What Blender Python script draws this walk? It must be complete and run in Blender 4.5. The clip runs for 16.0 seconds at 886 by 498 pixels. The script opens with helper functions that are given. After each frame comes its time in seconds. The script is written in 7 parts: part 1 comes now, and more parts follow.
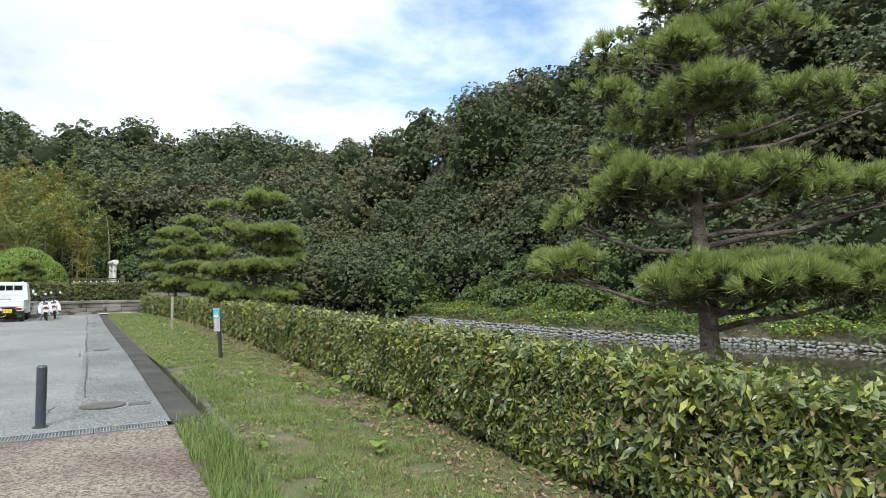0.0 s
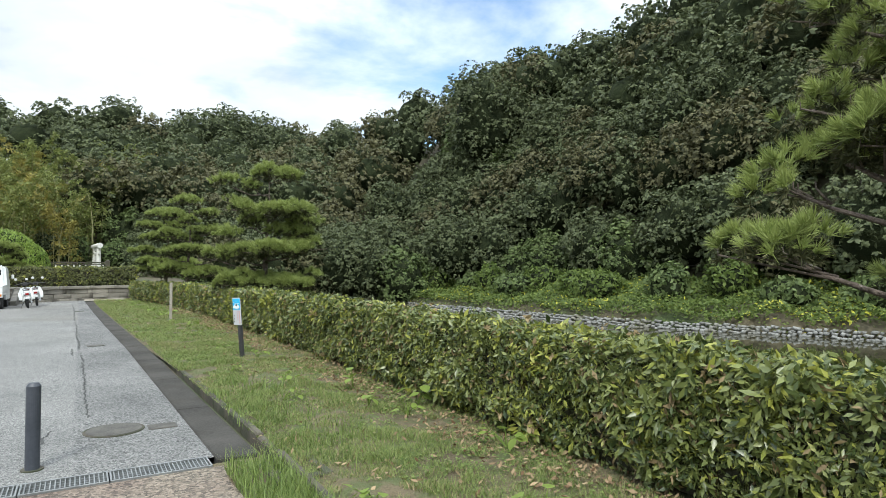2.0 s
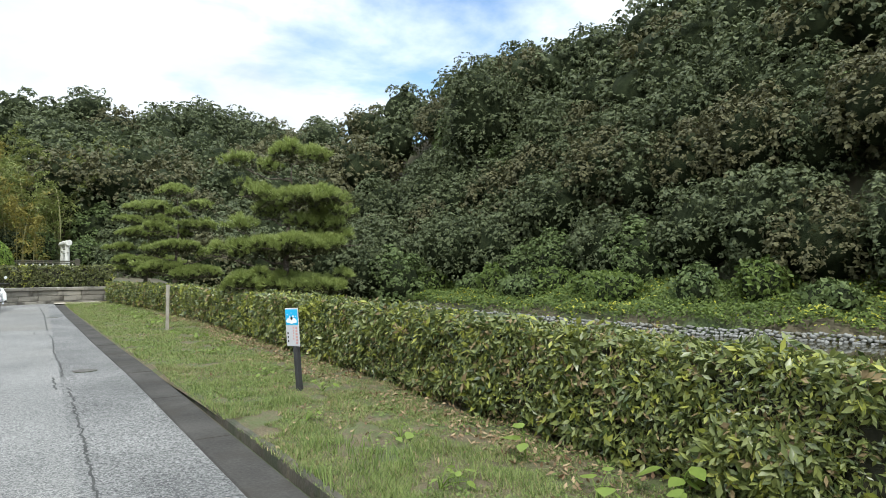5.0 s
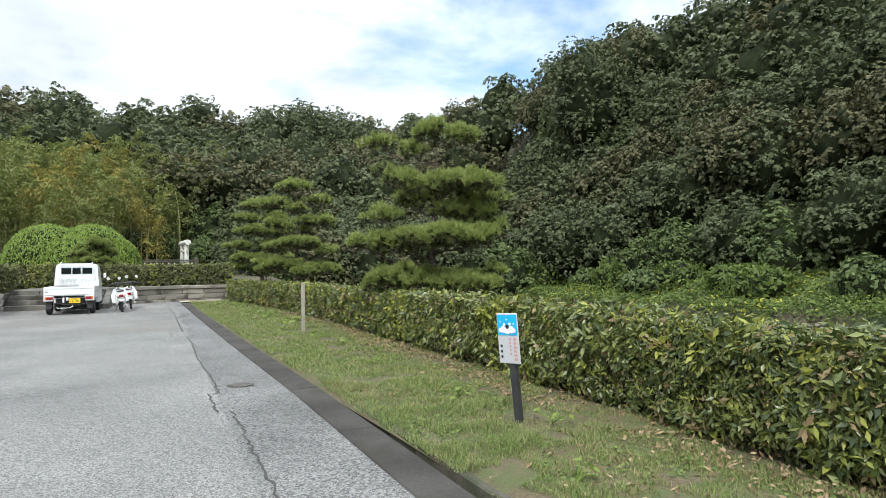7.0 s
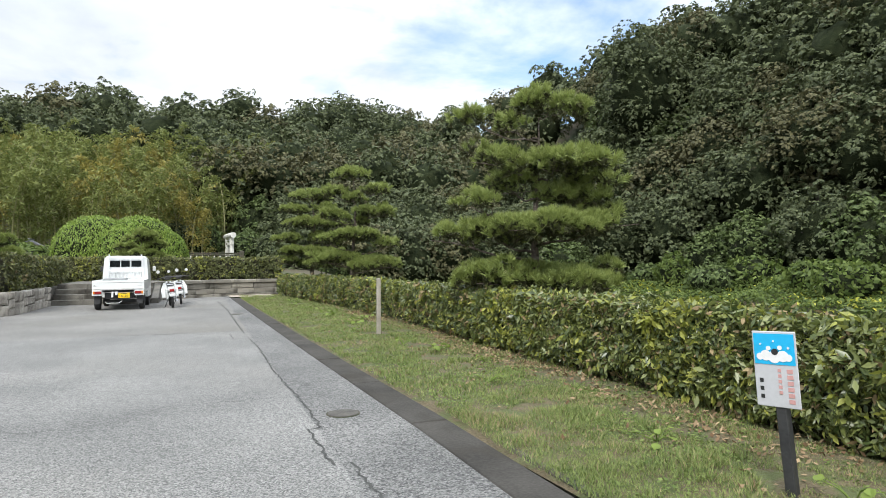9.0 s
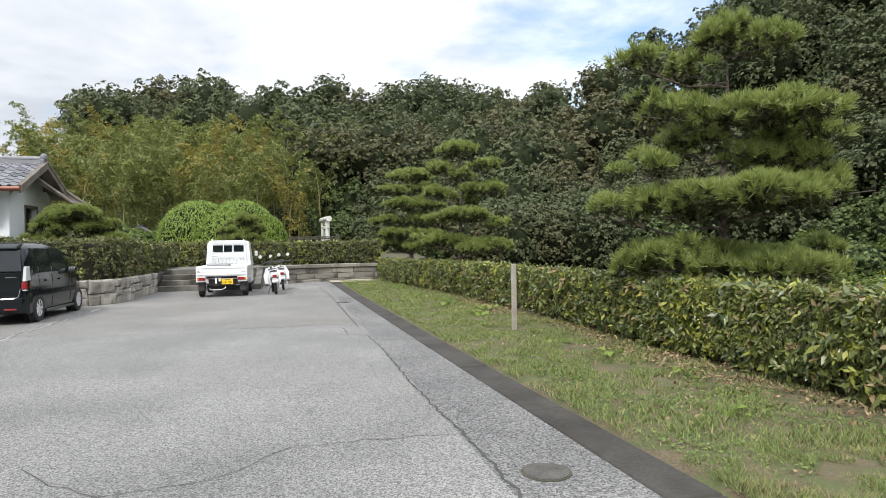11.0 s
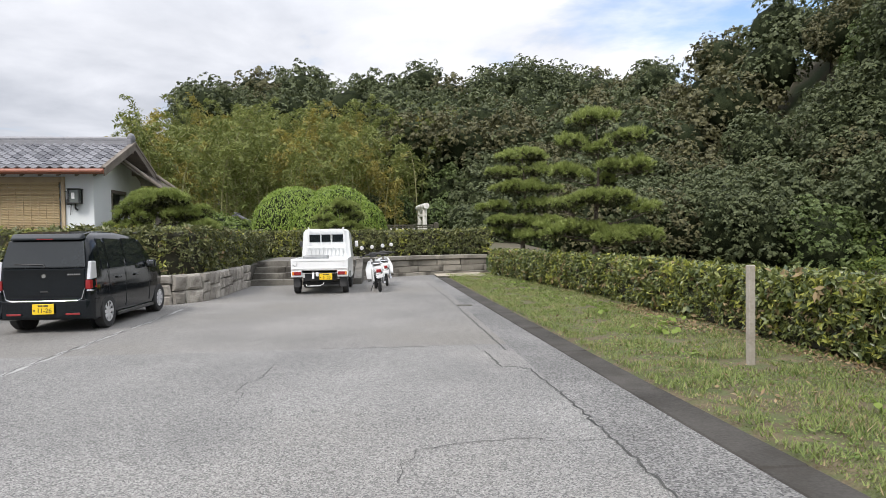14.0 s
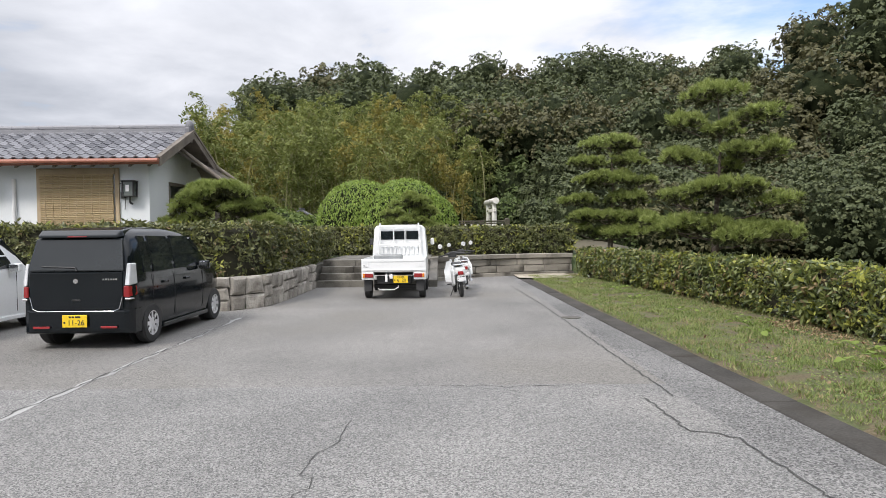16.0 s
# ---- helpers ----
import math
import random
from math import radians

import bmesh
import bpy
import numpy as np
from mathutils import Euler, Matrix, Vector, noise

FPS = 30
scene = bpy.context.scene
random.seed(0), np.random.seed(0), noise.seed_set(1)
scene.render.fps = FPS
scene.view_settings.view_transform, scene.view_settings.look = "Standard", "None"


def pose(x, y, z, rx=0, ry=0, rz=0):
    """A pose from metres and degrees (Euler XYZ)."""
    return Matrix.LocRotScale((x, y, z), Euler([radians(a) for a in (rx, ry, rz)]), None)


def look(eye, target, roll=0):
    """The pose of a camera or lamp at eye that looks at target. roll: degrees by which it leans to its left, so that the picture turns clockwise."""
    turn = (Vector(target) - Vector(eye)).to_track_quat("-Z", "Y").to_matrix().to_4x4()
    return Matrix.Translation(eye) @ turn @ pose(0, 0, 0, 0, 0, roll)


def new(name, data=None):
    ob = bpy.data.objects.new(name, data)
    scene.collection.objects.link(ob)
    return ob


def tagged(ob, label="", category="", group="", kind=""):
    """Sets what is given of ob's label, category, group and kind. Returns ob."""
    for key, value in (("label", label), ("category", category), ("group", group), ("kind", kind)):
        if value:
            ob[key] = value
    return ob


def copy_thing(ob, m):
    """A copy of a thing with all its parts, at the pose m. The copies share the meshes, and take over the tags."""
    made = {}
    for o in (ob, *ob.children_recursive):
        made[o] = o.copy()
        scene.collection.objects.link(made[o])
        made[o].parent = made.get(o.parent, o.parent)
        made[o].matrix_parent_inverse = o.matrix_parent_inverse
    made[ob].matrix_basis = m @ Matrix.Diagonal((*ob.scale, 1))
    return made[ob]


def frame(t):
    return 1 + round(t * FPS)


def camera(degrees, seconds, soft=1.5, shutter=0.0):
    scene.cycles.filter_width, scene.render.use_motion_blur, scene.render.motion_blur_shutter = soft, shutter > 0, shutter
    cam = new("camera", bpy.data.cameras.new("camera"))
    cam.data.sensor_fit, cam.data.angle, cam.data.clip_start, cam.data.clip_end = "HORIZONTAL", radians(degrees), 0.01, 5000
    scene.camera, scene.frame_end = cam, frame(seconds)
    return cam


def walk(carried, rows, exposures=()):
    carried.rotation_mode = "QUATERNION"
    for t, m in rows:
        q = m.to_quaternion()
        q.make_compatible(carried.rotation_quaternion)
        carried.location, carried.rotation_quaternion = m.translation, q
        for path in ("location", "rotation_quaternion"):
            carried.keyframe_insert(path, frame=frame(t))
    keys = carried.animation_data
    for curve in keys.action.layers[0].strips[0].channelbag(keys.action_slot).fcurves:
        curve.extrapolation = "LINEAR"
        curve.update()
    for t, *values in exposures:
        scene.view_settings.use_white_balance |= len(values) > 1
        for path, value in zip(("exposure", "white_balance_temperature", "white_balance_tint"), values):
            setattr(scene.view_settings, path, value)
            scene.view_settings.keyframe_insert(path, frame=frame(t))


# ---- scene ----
cam = camera(71.5, 16.0, 0.9)

PATH = [
    (0, (-0.828, -2.426, 1.403), (0.143, -0.682, 1.525), -0.4),
    (0.5, (-0.83, -1.812, 1.4), (0.158, -0.076, 1.492), -0.4),
    (1, (-0.948, -1.229, 1.409), (0.047, 0.504, 1.493), -0.3),
    (1.5, (-1.021, -0.65, 1.417), (-0.017, 1.078, 1.496), -0.2),
    (2, (-1.066, -0.086, 1.426), (-0.051, 1.636, 1.499), -0.3),
    (2.5, (-1.117, 0.413, 1.455), (-0.077, 2.12, 1.519), -0.3),
    (3, (-1.122, 1.006, 1.463), (-0.059, 2.699, 1.523), -0.3),
    (5.5, (-1.377, 4.135, 1.425), (-0.287, 5.81, 1.503), -0.1),
    (6, (-1.451, 4.765, 1.427), (-0.403, 6.467, 1.501), -0.3),
    (6.5, (-1.639, 5.25, 1.418), (-0.667, 6.996, 1.486), -0.4),
    (7, (-1.695, 5.882, 1.411), (-0.859, 7.698, 1.476), -0.6),
    (7.5, (-1.843, 6.436, 1.407), (-1.06, 8.275, 1.474), -0.5),
    (8, (-1.903, 7.043, 1.404), (-1.146, 8.893, 1.469), -0.4),
    (10.5, (-2.265, 9.626, 1.448), (-1.64, 11.526, 1.45), -0.5),
    (11, (-2.312, 10.269, 1.437), (-1.842, 12.213, 1.43), -0.8),
    (11.5, (-2.433, 10.829, 1.446), (-2.102, 12.802, 1.441), -0.8),
    (12, (-2.432, 11.472, 1.456), (-2.161, 13.454, 1.442), -0.9),
    (12.5, (-2.526, 11.988, 1.453), (-2.292, 13.974, 1.435), -0.8),
    (13, (-2.545, 12.529, 1.474), (-2.324, 14.516, 1.446), -0.8),
    (13.5, (-2.654, 13.121, 1.484), (-2.449, 15.11, 1.454), -0.7),
    (14, (-2.755, 13.648, 1.492), (-2.566, 15.639, 1.451), -0.7),
    (14.5, (-2.882, 14.257, 1.506), (-2.718, 16.25, 1.466), -0.7),
    (15, (-3.037, 14.801, 1.511), (-2.918, 16.797, 1.466), -0.6),
    (15.5, (-3.177, 15.398, 1.512), (-3.134, 17.397, 1.468), -0.6),
    (16, (-3.294, 15.907, 1.519), (-3.298, 17.906, 1.468), -0.6),
]
walk(cam, [(t, look(eye, target, roll)) for t, eye, target, roll in PATH], [(0, 0.80, 6150, 4), (7, 0.85, 6200, 6), (11, 0.80, 6400, 10), (13, 0.70, 6450, 12), (16, 0.68, 6450, 13)])


# ---- world, sun, exposure ----
world = bpy.data.worlds.new("sky_world")
scene.world = world
world.use_nodes = True
wt = world.node_tree
wt.nodes.clear()


def wn(kind, **kw):
    n = wt.nodes.new(kind)
    for k, v in kw.items():
        n.inputs[k].default_value = v
    return n


SUN_EL, SUN_AZ = 48.0, 215.0            # degrees; azimuth clockwise from +y
sky = wt.nodes.new("ShaderNodeTexSky")
sky.sky_type, sky.sun_disc = "NISHITA", False
sky.sun_elevation, sky.sun_rotation = radians(SUN_EL), radians(SUN_AZ)
tc = wt.nodes.new("ShaderNodeTexCoord")
sep = wt.nodes.new("ShaderNodeSeparateXYZ")
wt.links.new(tc.outputs["Generated"], sep.inputs[0])


def wmath(op, a, b=None, clamp=False):
    n = wt.nodes.new("ShaderNodeMath")
    n.operation, n.use_clamp = op, clamp
    for i, v in enumerate((a, b)):
        if v is None:
            continue
        if isinstance(v, (int, float)):
            n.inputs[i].default_value = v
        else:
            wt.links.new(v, n.inputs[i])
    return n.outputs[0]


def wdot(v):
    """How far the sky's direction points towards v."""
    n = wt.nodes.new("ShaderNodeVectorMath")
    n.operation = "DOT_PRODUCT"
    wt.links.new(tc.outputs["Generated"], n.inputs[0])
    n.inputs[1].default_value = Vector(v).normalized()
    return n.outputs["Value"]


# cloud sheet at a fixed height: the direction divided by its rise
rise = wmath("MAXIMUM", wmath("ADD", sep.outputs[2], 0.12), 0.05)
comb = wt.nodes.new("ShaderNodeCombineXYZ")
wt.links.new(wmath("DIVIDE", sep.outputs[0], rise), comb.inputs[0])
wt.links.new(wmath("DIVIDE", sep.outputs[1], rise), comb.inputs[1])
cloud = wn("ShaderNodeTexNoise", Scale=1.35, Detail=7.0, Roughness=0.55, Distortion=0.25)
wt.links.new(comb.outputs[0], cloud.inputs["Vector"])
soft = wn("ShaderNodeTexNoise", Scale=0.55, Detail=4.0, Roughness=0.5)
wt.links.new(comb.outputs[0], soft.inputs["Vector"])
# the blue opening lies north-east, above the saddle of the hills
gap = wmath("MULTIPLY", wmath("SUBTRACT", wdot((0.47, 0.82, 0.31)), 0.974, True), 11.0)
gap2 = wmath("MULTIPLY", wmath("SUBTRACT", wdot((0.70, 0.60, 0.42)), 0.965, True), 5.0)
cover = wmath("SUBTRACT", wmath("SUBTRACT", wmath("ADD", cloud.outputs["Fac"], 0.13), gap), gap2)
cr = wt.nodes.new("ShaderNodeValToRGB")
cr.color_ramp.elements[0].position, cr.color_ramp.elements[1].position = 0.34, 0.58
wt.links.new(cover, cr.inputs[0])
# grey undersides, darker in the north-west
grey = wmath("MULTIPLY", wmath("SUBTRACT", wdot((-0.72, 0.66, 0.12)), 0.72, True), 2.3, True)
shade = wmath("SUBTRACT", wmath("ADD", wmath("ADD", wmath("MULTIPLY", soft.outputs["Fac"], 0.85), wmath("MULTIPLY", cloud.outputs["Fac"], 0.7)), -0.17), wmath("MULTIPLY", grey, 0.24))
ccol = wt.nodes.new("ShaderNodeMix")
ccol.data_type = "RGBA"
ccol.inputs["A"].default_value, ccol.inputs["B"].default_value = (0.56, 0.63, 0.74, 1), (1, 1, 1, 1)
wt.links.new(shade, ccol.inputs["Factor"])
bg_sky, bg_cloud = wn("ShaderNodeBackground", Strength=0.135), wn("ShaderNodeBackground")
wt.links.new(sky.outputs[0], bg_sky.inputs["Color"])
wt.links.new(ccol.outputs["Result"], bg_cloud.inputs["Color"])
# an overcast sky grows brighter towards the zenith
high = wmath("ADD", wmath("MULTIPLY", wmath("MAXIMUM", wmath("SUBTRACT", sep.outputs[2], 0.3), 0.0), 2.2), 1.0)
wt.links.new(wmath("MULTIPLY", wmath("ADD", wmath("MULTIPLY", wmath("MAXIMUM", shade, 0.0), 0.72), 0.25), high), bg_cloud.inputs["Strength"])
mixw, outw = wt.nodes.new("ShaderNodeMixShader"), wt.nodes.new("ShaderNodeOutputWorld")
wt.links.new(cr.outputs[0], mixw.inputs[0])
wt.links.new(bg_sky.outputs[0], mixw.inputs[1])
wt.links.new(bg_cloud.outputs[0], mixw.inputs[2])
wt.links.new(mixw.outputs[0], outw.inputs[0])

sun = new("sun", bpy.data.lights.new("sun", "SUN"))
sun.data.energy, sun.data.angle, sun.data.color = 1.7, radians(11), (1.0, 0.95, 0.87)
a, e = radians(SUN_AZ), radians(SUN_EL)
sun.matrix_world = look((0, 0, 0), (-math.sin(a) * math.cos(e), -math.cos(a) * math.cos(e), -math.sin(e)))


# ---- materials ----
def material(name, lo, hi, rough=0.8, scale=4.0, fine=60.0, bump=0.3, depth=0.01, metal=0.0, fine_mix=0.35,
             per="", translucent=0.0, coat=0.0, grit=0.0, grit_scale=85.0, spec=0.5, stain=None, stain_scale=0.6, stain_cut=0.58, per_mix=0.62):
    """Two colours mixed by coarse and fine noise, with fine relief. per: 'object' or 'island' varies it piece by piece."""
    m = bpy.data.materials.new(name)
    m.use_nodes = True
    nt = m.node_tree
    nodes, links = nt.nodes, nt.links
    bsdf = nodes["Principled BSDF"]
    bsdf.inputs["Roughness"].default_value, bsdf.inputs["Metallic"].default_value = rough, metal
    bsdf.inputs["Coat Weight"].default_value = coat
    bsdf.inputs["Coat Roughness"].default_value = 0.05
    co = nodes.new("ShaderNodeTexCoord")
    n1, n2 = nodes.new("ShaderNodeTexNoise"), nodes.new("ShaderNodeTexNoise")
    for n, s, d in ((n1, scale, 5.0), (n2, fine, 3.0)):
        n.inputs["Scale"].default_value, n.inputs["Detail"].default_value = s, d
        links.new(co.outputs["Object"], n.inputs["Vector"])
    mx = nodes.new("ShaderNodeMix")
    mx.inputs["Factor"].default_value = fine_mix
    links.new(n1.outputs["Fac"], mx.inputs["A"])
    links.new(n2.outputs["Fac"], mx.inputs["B"])
    fac = mx.outputs["Result"]
    if per:
        src = nodes.new("ShaderNodeObjectInfo" if per == "object" else "ShaderNodeNewGeometry")
        m2 = nodes.new("ShaderNodeMix")
        m2.inputs["Factor"].default_value = per_mix
        links.new(fac, m2.inputs["A"])
        links.new(src.outputs["Random" if per == "object" else "Random Per Island"], m2.inputs["B"])
        fac = m2.outputs["Result"]
    ramp = nodes.new("ShaderNodeValToRGB")
    ramp.color_ramp.elements[0].position, ramp.color_ramp.elements[1].position = (0.18, 0.82) if per else (0.34, 0.66)
    ramp.color_ramp.elements[0].color, ramp.color_ramp.elements[1].color = (*lo, 1), (*hi, 1)
    links.new(fac, ramp.inputs[0])
    col = ramp.outputs[0]
    if stain:
        n3, r3, m3 = nodes.new("ShaderNodeTexNoise"), nodes.new("ShaderNodeValToRGB"), nodes.new("ShaderNodeMix")
        n3.inputs["Scale"].default_value, n3.inputs["Detail"].default_value = stain_scale, 6.0
        links.new(co.outputs["Object"], n3.inputs["Vector"])
        r3.color_ramp.elements[0].position, r3.color_ramp.elements[1].position = stain_cut - 0.06, stain_cut + 0.1
        links.new(n3.outputs["Fac"], r3.inputs[0])
        m3.data_type = "RGBA"
        links.new(r3.outputs[0], m3.inputs["Factor"])
        links.new(col, m3.inputs["A"])
        m3.inputs["B"].default_value = (*stain, 1)
        col = m3.outputs["Result"]
    if grit:
        vo, hs, mm = nodes.new("ShaderNodeTexVoronoi"), nodes.new("ShaderNodeSeparateColor"), nodes.new("ShaderNodeMix")
        vo.inputs["Scale"].default_value = grit_scale
        links.new(co.outputs["Object"], vo.inputs["Vector"])
        links.new(vo.outputs["Color"], hs.inputs[0])
        gr = nodes.new("ShaderNodeValToRGB")
        gr.color_ramp.elements[0].color, gr.color_ramp.elements[1].color = (0.35, 0.35, 0.35, 1), (1.75, 1.72, 1.66, 1)
        links.new(hs.outputs[0], gr.inputs[0])
        mm.data_type, mm.blend_type = "RGBA", "MULTIPLY"
        mm.inputs["Factor"].default_value = grit
        links.new(col, mm.inputs["A"])
        links.new(gr.outputs[0], mm.inputs["B"])
        col = mm.outputs["Result"]
    bsdf.inputs["Specular IOR Level"].default_value = spec
    links.new(col, bsdf.inputs["Base Color"])
    if bump:
        b = nodes.new("ShaderNodeBump")
        b.inputs["Strength"].default_value, b.inputs["Distance"].default_value = bump, depth
        links.new(n2.outputs["Fac"], b.inputs["Height"])
        links.new(b.outputs[0], bsdf.inputs["Normal"])
    if translucent:
        tr, ms, out = nodes.new("ShaderNodeBsdfTranslucent"), nodes.new("ShaderNodeMixShader"), nodes["Material Output"]
        links.new(col, tr.inputs["Color"])
        ms.inputs[0].default_value = translucent
        links.new(bsdf.outputs[0], ms.inputs[1])
        links.new(tr.outputs[0], ms.inputs[2])
        links.new(ms.outputs[0], out.inputs["Surface"])
    return m


def plain(name, col, rough=0.5, metal=0.0, coat=0.0):
    """Paint, rubber, plastic or metal with a faint unevenness."""
    return material(name, tuple(c * 0.88 for c in col), tuple(min(1, c * 1.08) for c in col), rough, 3.0, 40.0, 0.05, 0.002, metal, 0.3, coat=coat)


def leaf(name, lo, hi, rough=0.55, tr=0.25, spec=0.4, scale=0.35, fine=9.0, per_mix=0.62):
    """Leaves: the tone varies leaf by leaf (per_mix) and from clump to clump (scale)."""
    return material(name, lo, hi, rough, scale, fine, 0, 0, per="island", translucent=tr, spec=spec, per_mix=per_mix)


M_ASPHALT = material("asphalt", (0.125, 0.126, 0.126), (0.235, 0.234, 0.230), 0.88, 0.5, 60.0, 0.9, 0.016, fine_mix=0.5, grit=0.8, grit_scale=95.0, spec=0.3,
                     stain=(0.215, 0.212, 0.205), stain_scale=0.22, stain_cut=0.56)
M_ASPHALT_OLD = material("smooth_asphalt", (0.122, 0.121, 0.118), (0.226, 0.221, 0.213), 0.88, 0.4, 60.0, 0.7, 0.014, fine_mix=0.45, grit=0.7, grit_scale=95.0, spec=0.3,
                         stain=(0.165, 0.160, 0.150), stain_scale=0.3, stain_cut=0.56)
M_PATCH = material("asphalt_strip", (0.100, 0.101, 0.102), (0.203, 0.203, 0.202), 0.85, 0.7, 50.0, 1.0, 0.02, fine_mix=0.5, grit=0.95, grit_scale=78.0, spec=0.3)
M_SAND = material("pale_sand", (0.22, 0.195, 0.15), (0.40, 0.36, 0.29), 0.95, 2.0, 60, 0.6, 0.01, grit=0.5, grit_scale=90.0)
M_CRACK = material("crack_filler", (0.035, 0.035, 0.035), (0.07, 0.07, 0.065), 0.9, 5, 60)
M_WHITEWORN = material("worn_white_paint", (0.24, 0.24, 0.235), (0.40, 0.40, 0.385), 0.85, 1.2, 40, 0.4, 0.006)
M_GUTTER = material("gutter_concrete", (0.030, 0.028, 0.025), (0.072, 0.067, 0.060), 0.92, 1.6, 45, 0.5, 0.008, stain=(0.04, 0.036, 0.03), stain_scale=2.0, spec=0.25)
M_KERB = material("kerb_concrete", (0.05, 0.044, 0.034), (0.115, 0.10, 0.075), 0.92, 4.0, 40, 0.8, 0.012, stain=(0.045, 0.05, 0.028), stain_scale=3.0, stain_cut=0.5)
M_GRAVEL = material("washed_gravel", (0.12, 0.10, 0.08), (0.24, 0.205, 0.165), 0.9, 0.8, 70.0, 0.9, 0.02, fine_mix=0.5, grit=0.9, grit_scale=48.0, stain=(0.12, 0.085, 0.072), stain_scale=0.5, stain_cut=0.5)
M_SOIL = material("lawn_soil", (0.075, 0.060, 0.032), (0.165, 0.130, 0.075), 0.95, 2.6, 42, 1.0, 0.03, fine_mix=0.55, stain=(0.085, 0.10, 0.035), stain_scale=5.0, stain_cut=0.5)
M_EARTH = material("earth", (0.06, 0.055, 0.035), (0.12, 0.10, 0.06), 0.95, 0.3, 12, 0.6, 0.03, stain=(0.05, 0.07, 0.025), stain_scale=0.2, stain_cut=0.5)
M_GRASS = leaf("grass_blade", (0.075, 0.125, 0.030), (0.30, 0.345, 0.115), 0.6, 0.35, 0.3, 2.4, 11.0, 0.42)
M_GRASS_DRY = leaf("dry_grass_blade", (0.20, 0.155, 0.08), (0.40, 0.33, 0.19), 0.75, 0.2, 0.2, 3.0, 12.0, 0.5)
M_TALLGRASS = leaf("tall_grass_blade", (0.10, 0.16, 0.035), (0.24, 0.30, 0.085), 0.55, 0.4)
M_WEED = leaf("weed_leaf", (0.12, 0.20, 0.035), (0.29, 0.36, 0.08), 0.5, 0.4, 0.3, 3.0, 12.0)
M_HEDGE = leaf("hedge_leaf", (0.028, 0.052, 0.014), (0.225, 0.250, 0.075), 0.34, 0.2, 0.5, 0.9, 6.0, 0.55)
M_HEDGE_Y = leaf("yellow_hedge_leaf", (0.21, 0.24, 0.04), (0.40, 0.40, 0.09), 0.45, 0.3)
M_HEDGE_B = leaf("dry_hedge_leaf", (0.16, 0.115, 0.055), (0.33, 0.25, 0.13), 0.7, 0.2)
M_HEDGE_FAR = leaf("clipped_hedge_leaf", (0.045, 0.060, 0.020), (0.20, 0.205, 0.075), 0.42, 0.2, 0.4, 0.7, 5.0, 0.55)
M_LITTER = leaf("fallen_leaf", (0.13, 0.075, 0.04), (0.40, 0.30, 0.18), 0.75, 0.1, 0.2)
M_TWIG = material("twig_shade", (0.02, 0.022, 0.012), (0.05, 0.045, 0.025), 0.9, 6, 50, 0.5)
M_NEEDLE = leaf("pine_needle", (0.125, 0.175, 0.042), (0.40, 0.455, 0.145), 0.5, 0.3, 0.35, 3.5, 14.0, 0.3)
M_NEEDLE_DK = leaf("shaded_inner_needle", (0.022, 0.030, 0.012), (0.085, 0.085, 0.036), 0.7, 0.1, 0.2, 4.0, 14.0, 0.5)
M_BARK = material("pine_bark", (0.055, 0.042, 0.034), (0.19, 0.15, 0.125), 0.92, 8.0, 38.0, 1.0, 0.03, stain=(0.30, 0.27, 0.24), stain_scale=5.0, stain_cut=0.62)
M_TREEBARK = material("tree_bark", (0.05, 0.042, 0.035), (0.13, 0.11, 0.09), 0.92, 3, 20, 0.8, 0.03)
M_FOREST = leaf("evergreen_leaf", (0.040, 0.056, 0.025), (0.150, 0.172, 0.080), 0.6, 0.25, 0.3, 0.5, 3.0, 0.5)
M_FOREST_B = leaf("brownish_evergreen_leaf", (0.052, 0.055, 0.026), (0.175, 0.165, 0.078), 0.6, 0.25, 0.3, 0.5, 3.0, 0.5)
M_FOREST_L = leaf("light_evergreen_leaf", (0.055, 0.085, 0.026), (0.16, 0.205, 0.072), 0.6, 0.25, 0.3, 0.5, 3.0, 0.5)
# core colour stands for the shade among the leaves
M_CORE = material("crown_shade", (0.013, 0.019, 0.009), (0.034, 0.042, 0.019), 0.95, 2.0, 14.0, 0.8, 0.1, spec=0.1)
M_BAMBOO = leaf("bamboo_leaf", (0.075, 0.11, 0.027), (0.29, 0.31, 0.095), 0.55, 0.35, 0.3, 0.45, 2.0, 0.35)
M_BAMBOO_Y = leaf("yellowed_bamboo_leaf", (0.15, 0.14, 0.035), (0.42, 0.36, 0.095), 0.55, 0.35, 0.3, 0.45, 2.0, 0.35)
M_CULM = material("bamboo_culm", (0.15, 0.15, 0.06), (0.28, 0.26, 0.12), 0.5, 2, 20)
M_UNDER = leaf("bank_undergrowth_leaf", (0.055, 0.09, 0.020), (0.165, 0.215, 0.050), 0.6, 0.3, 0.3, 0.6, 4.0, 0.5)
M_UNDER_Y = leaf("yellow_bank_flower", (0.30, 0.32, 0.03), (0.48, 0.46, 0.06), 0.5, 0.3)
M_DOME = leaf("shrub_leaf", (0.12, 0.20, 0.030), (0.29, 0.38, 0.075), 0.5, 0.3, 0.3, 0.8, 5.0, 0.5)
M_GRANITE = material("granite", (0.13, 0.12, 0.10), (0.28, 0.26, 0.22), 0.85, 2.5, 60, 0.6, 0.012, per="object", stain=(0.07, 0.062, 0.05), stain_scale=1.6, stain_cut=0.56)
M_STONE = material("rough_stone", (0.20, 0.185, 0.16), (0.44, 0.41, 0.36), 0.88, 3.0, 28, 1.0, 0.03, per="object", stain=(0.10, 0.085, 0.07), stain_scale=2.5, stain_cut=0.55)
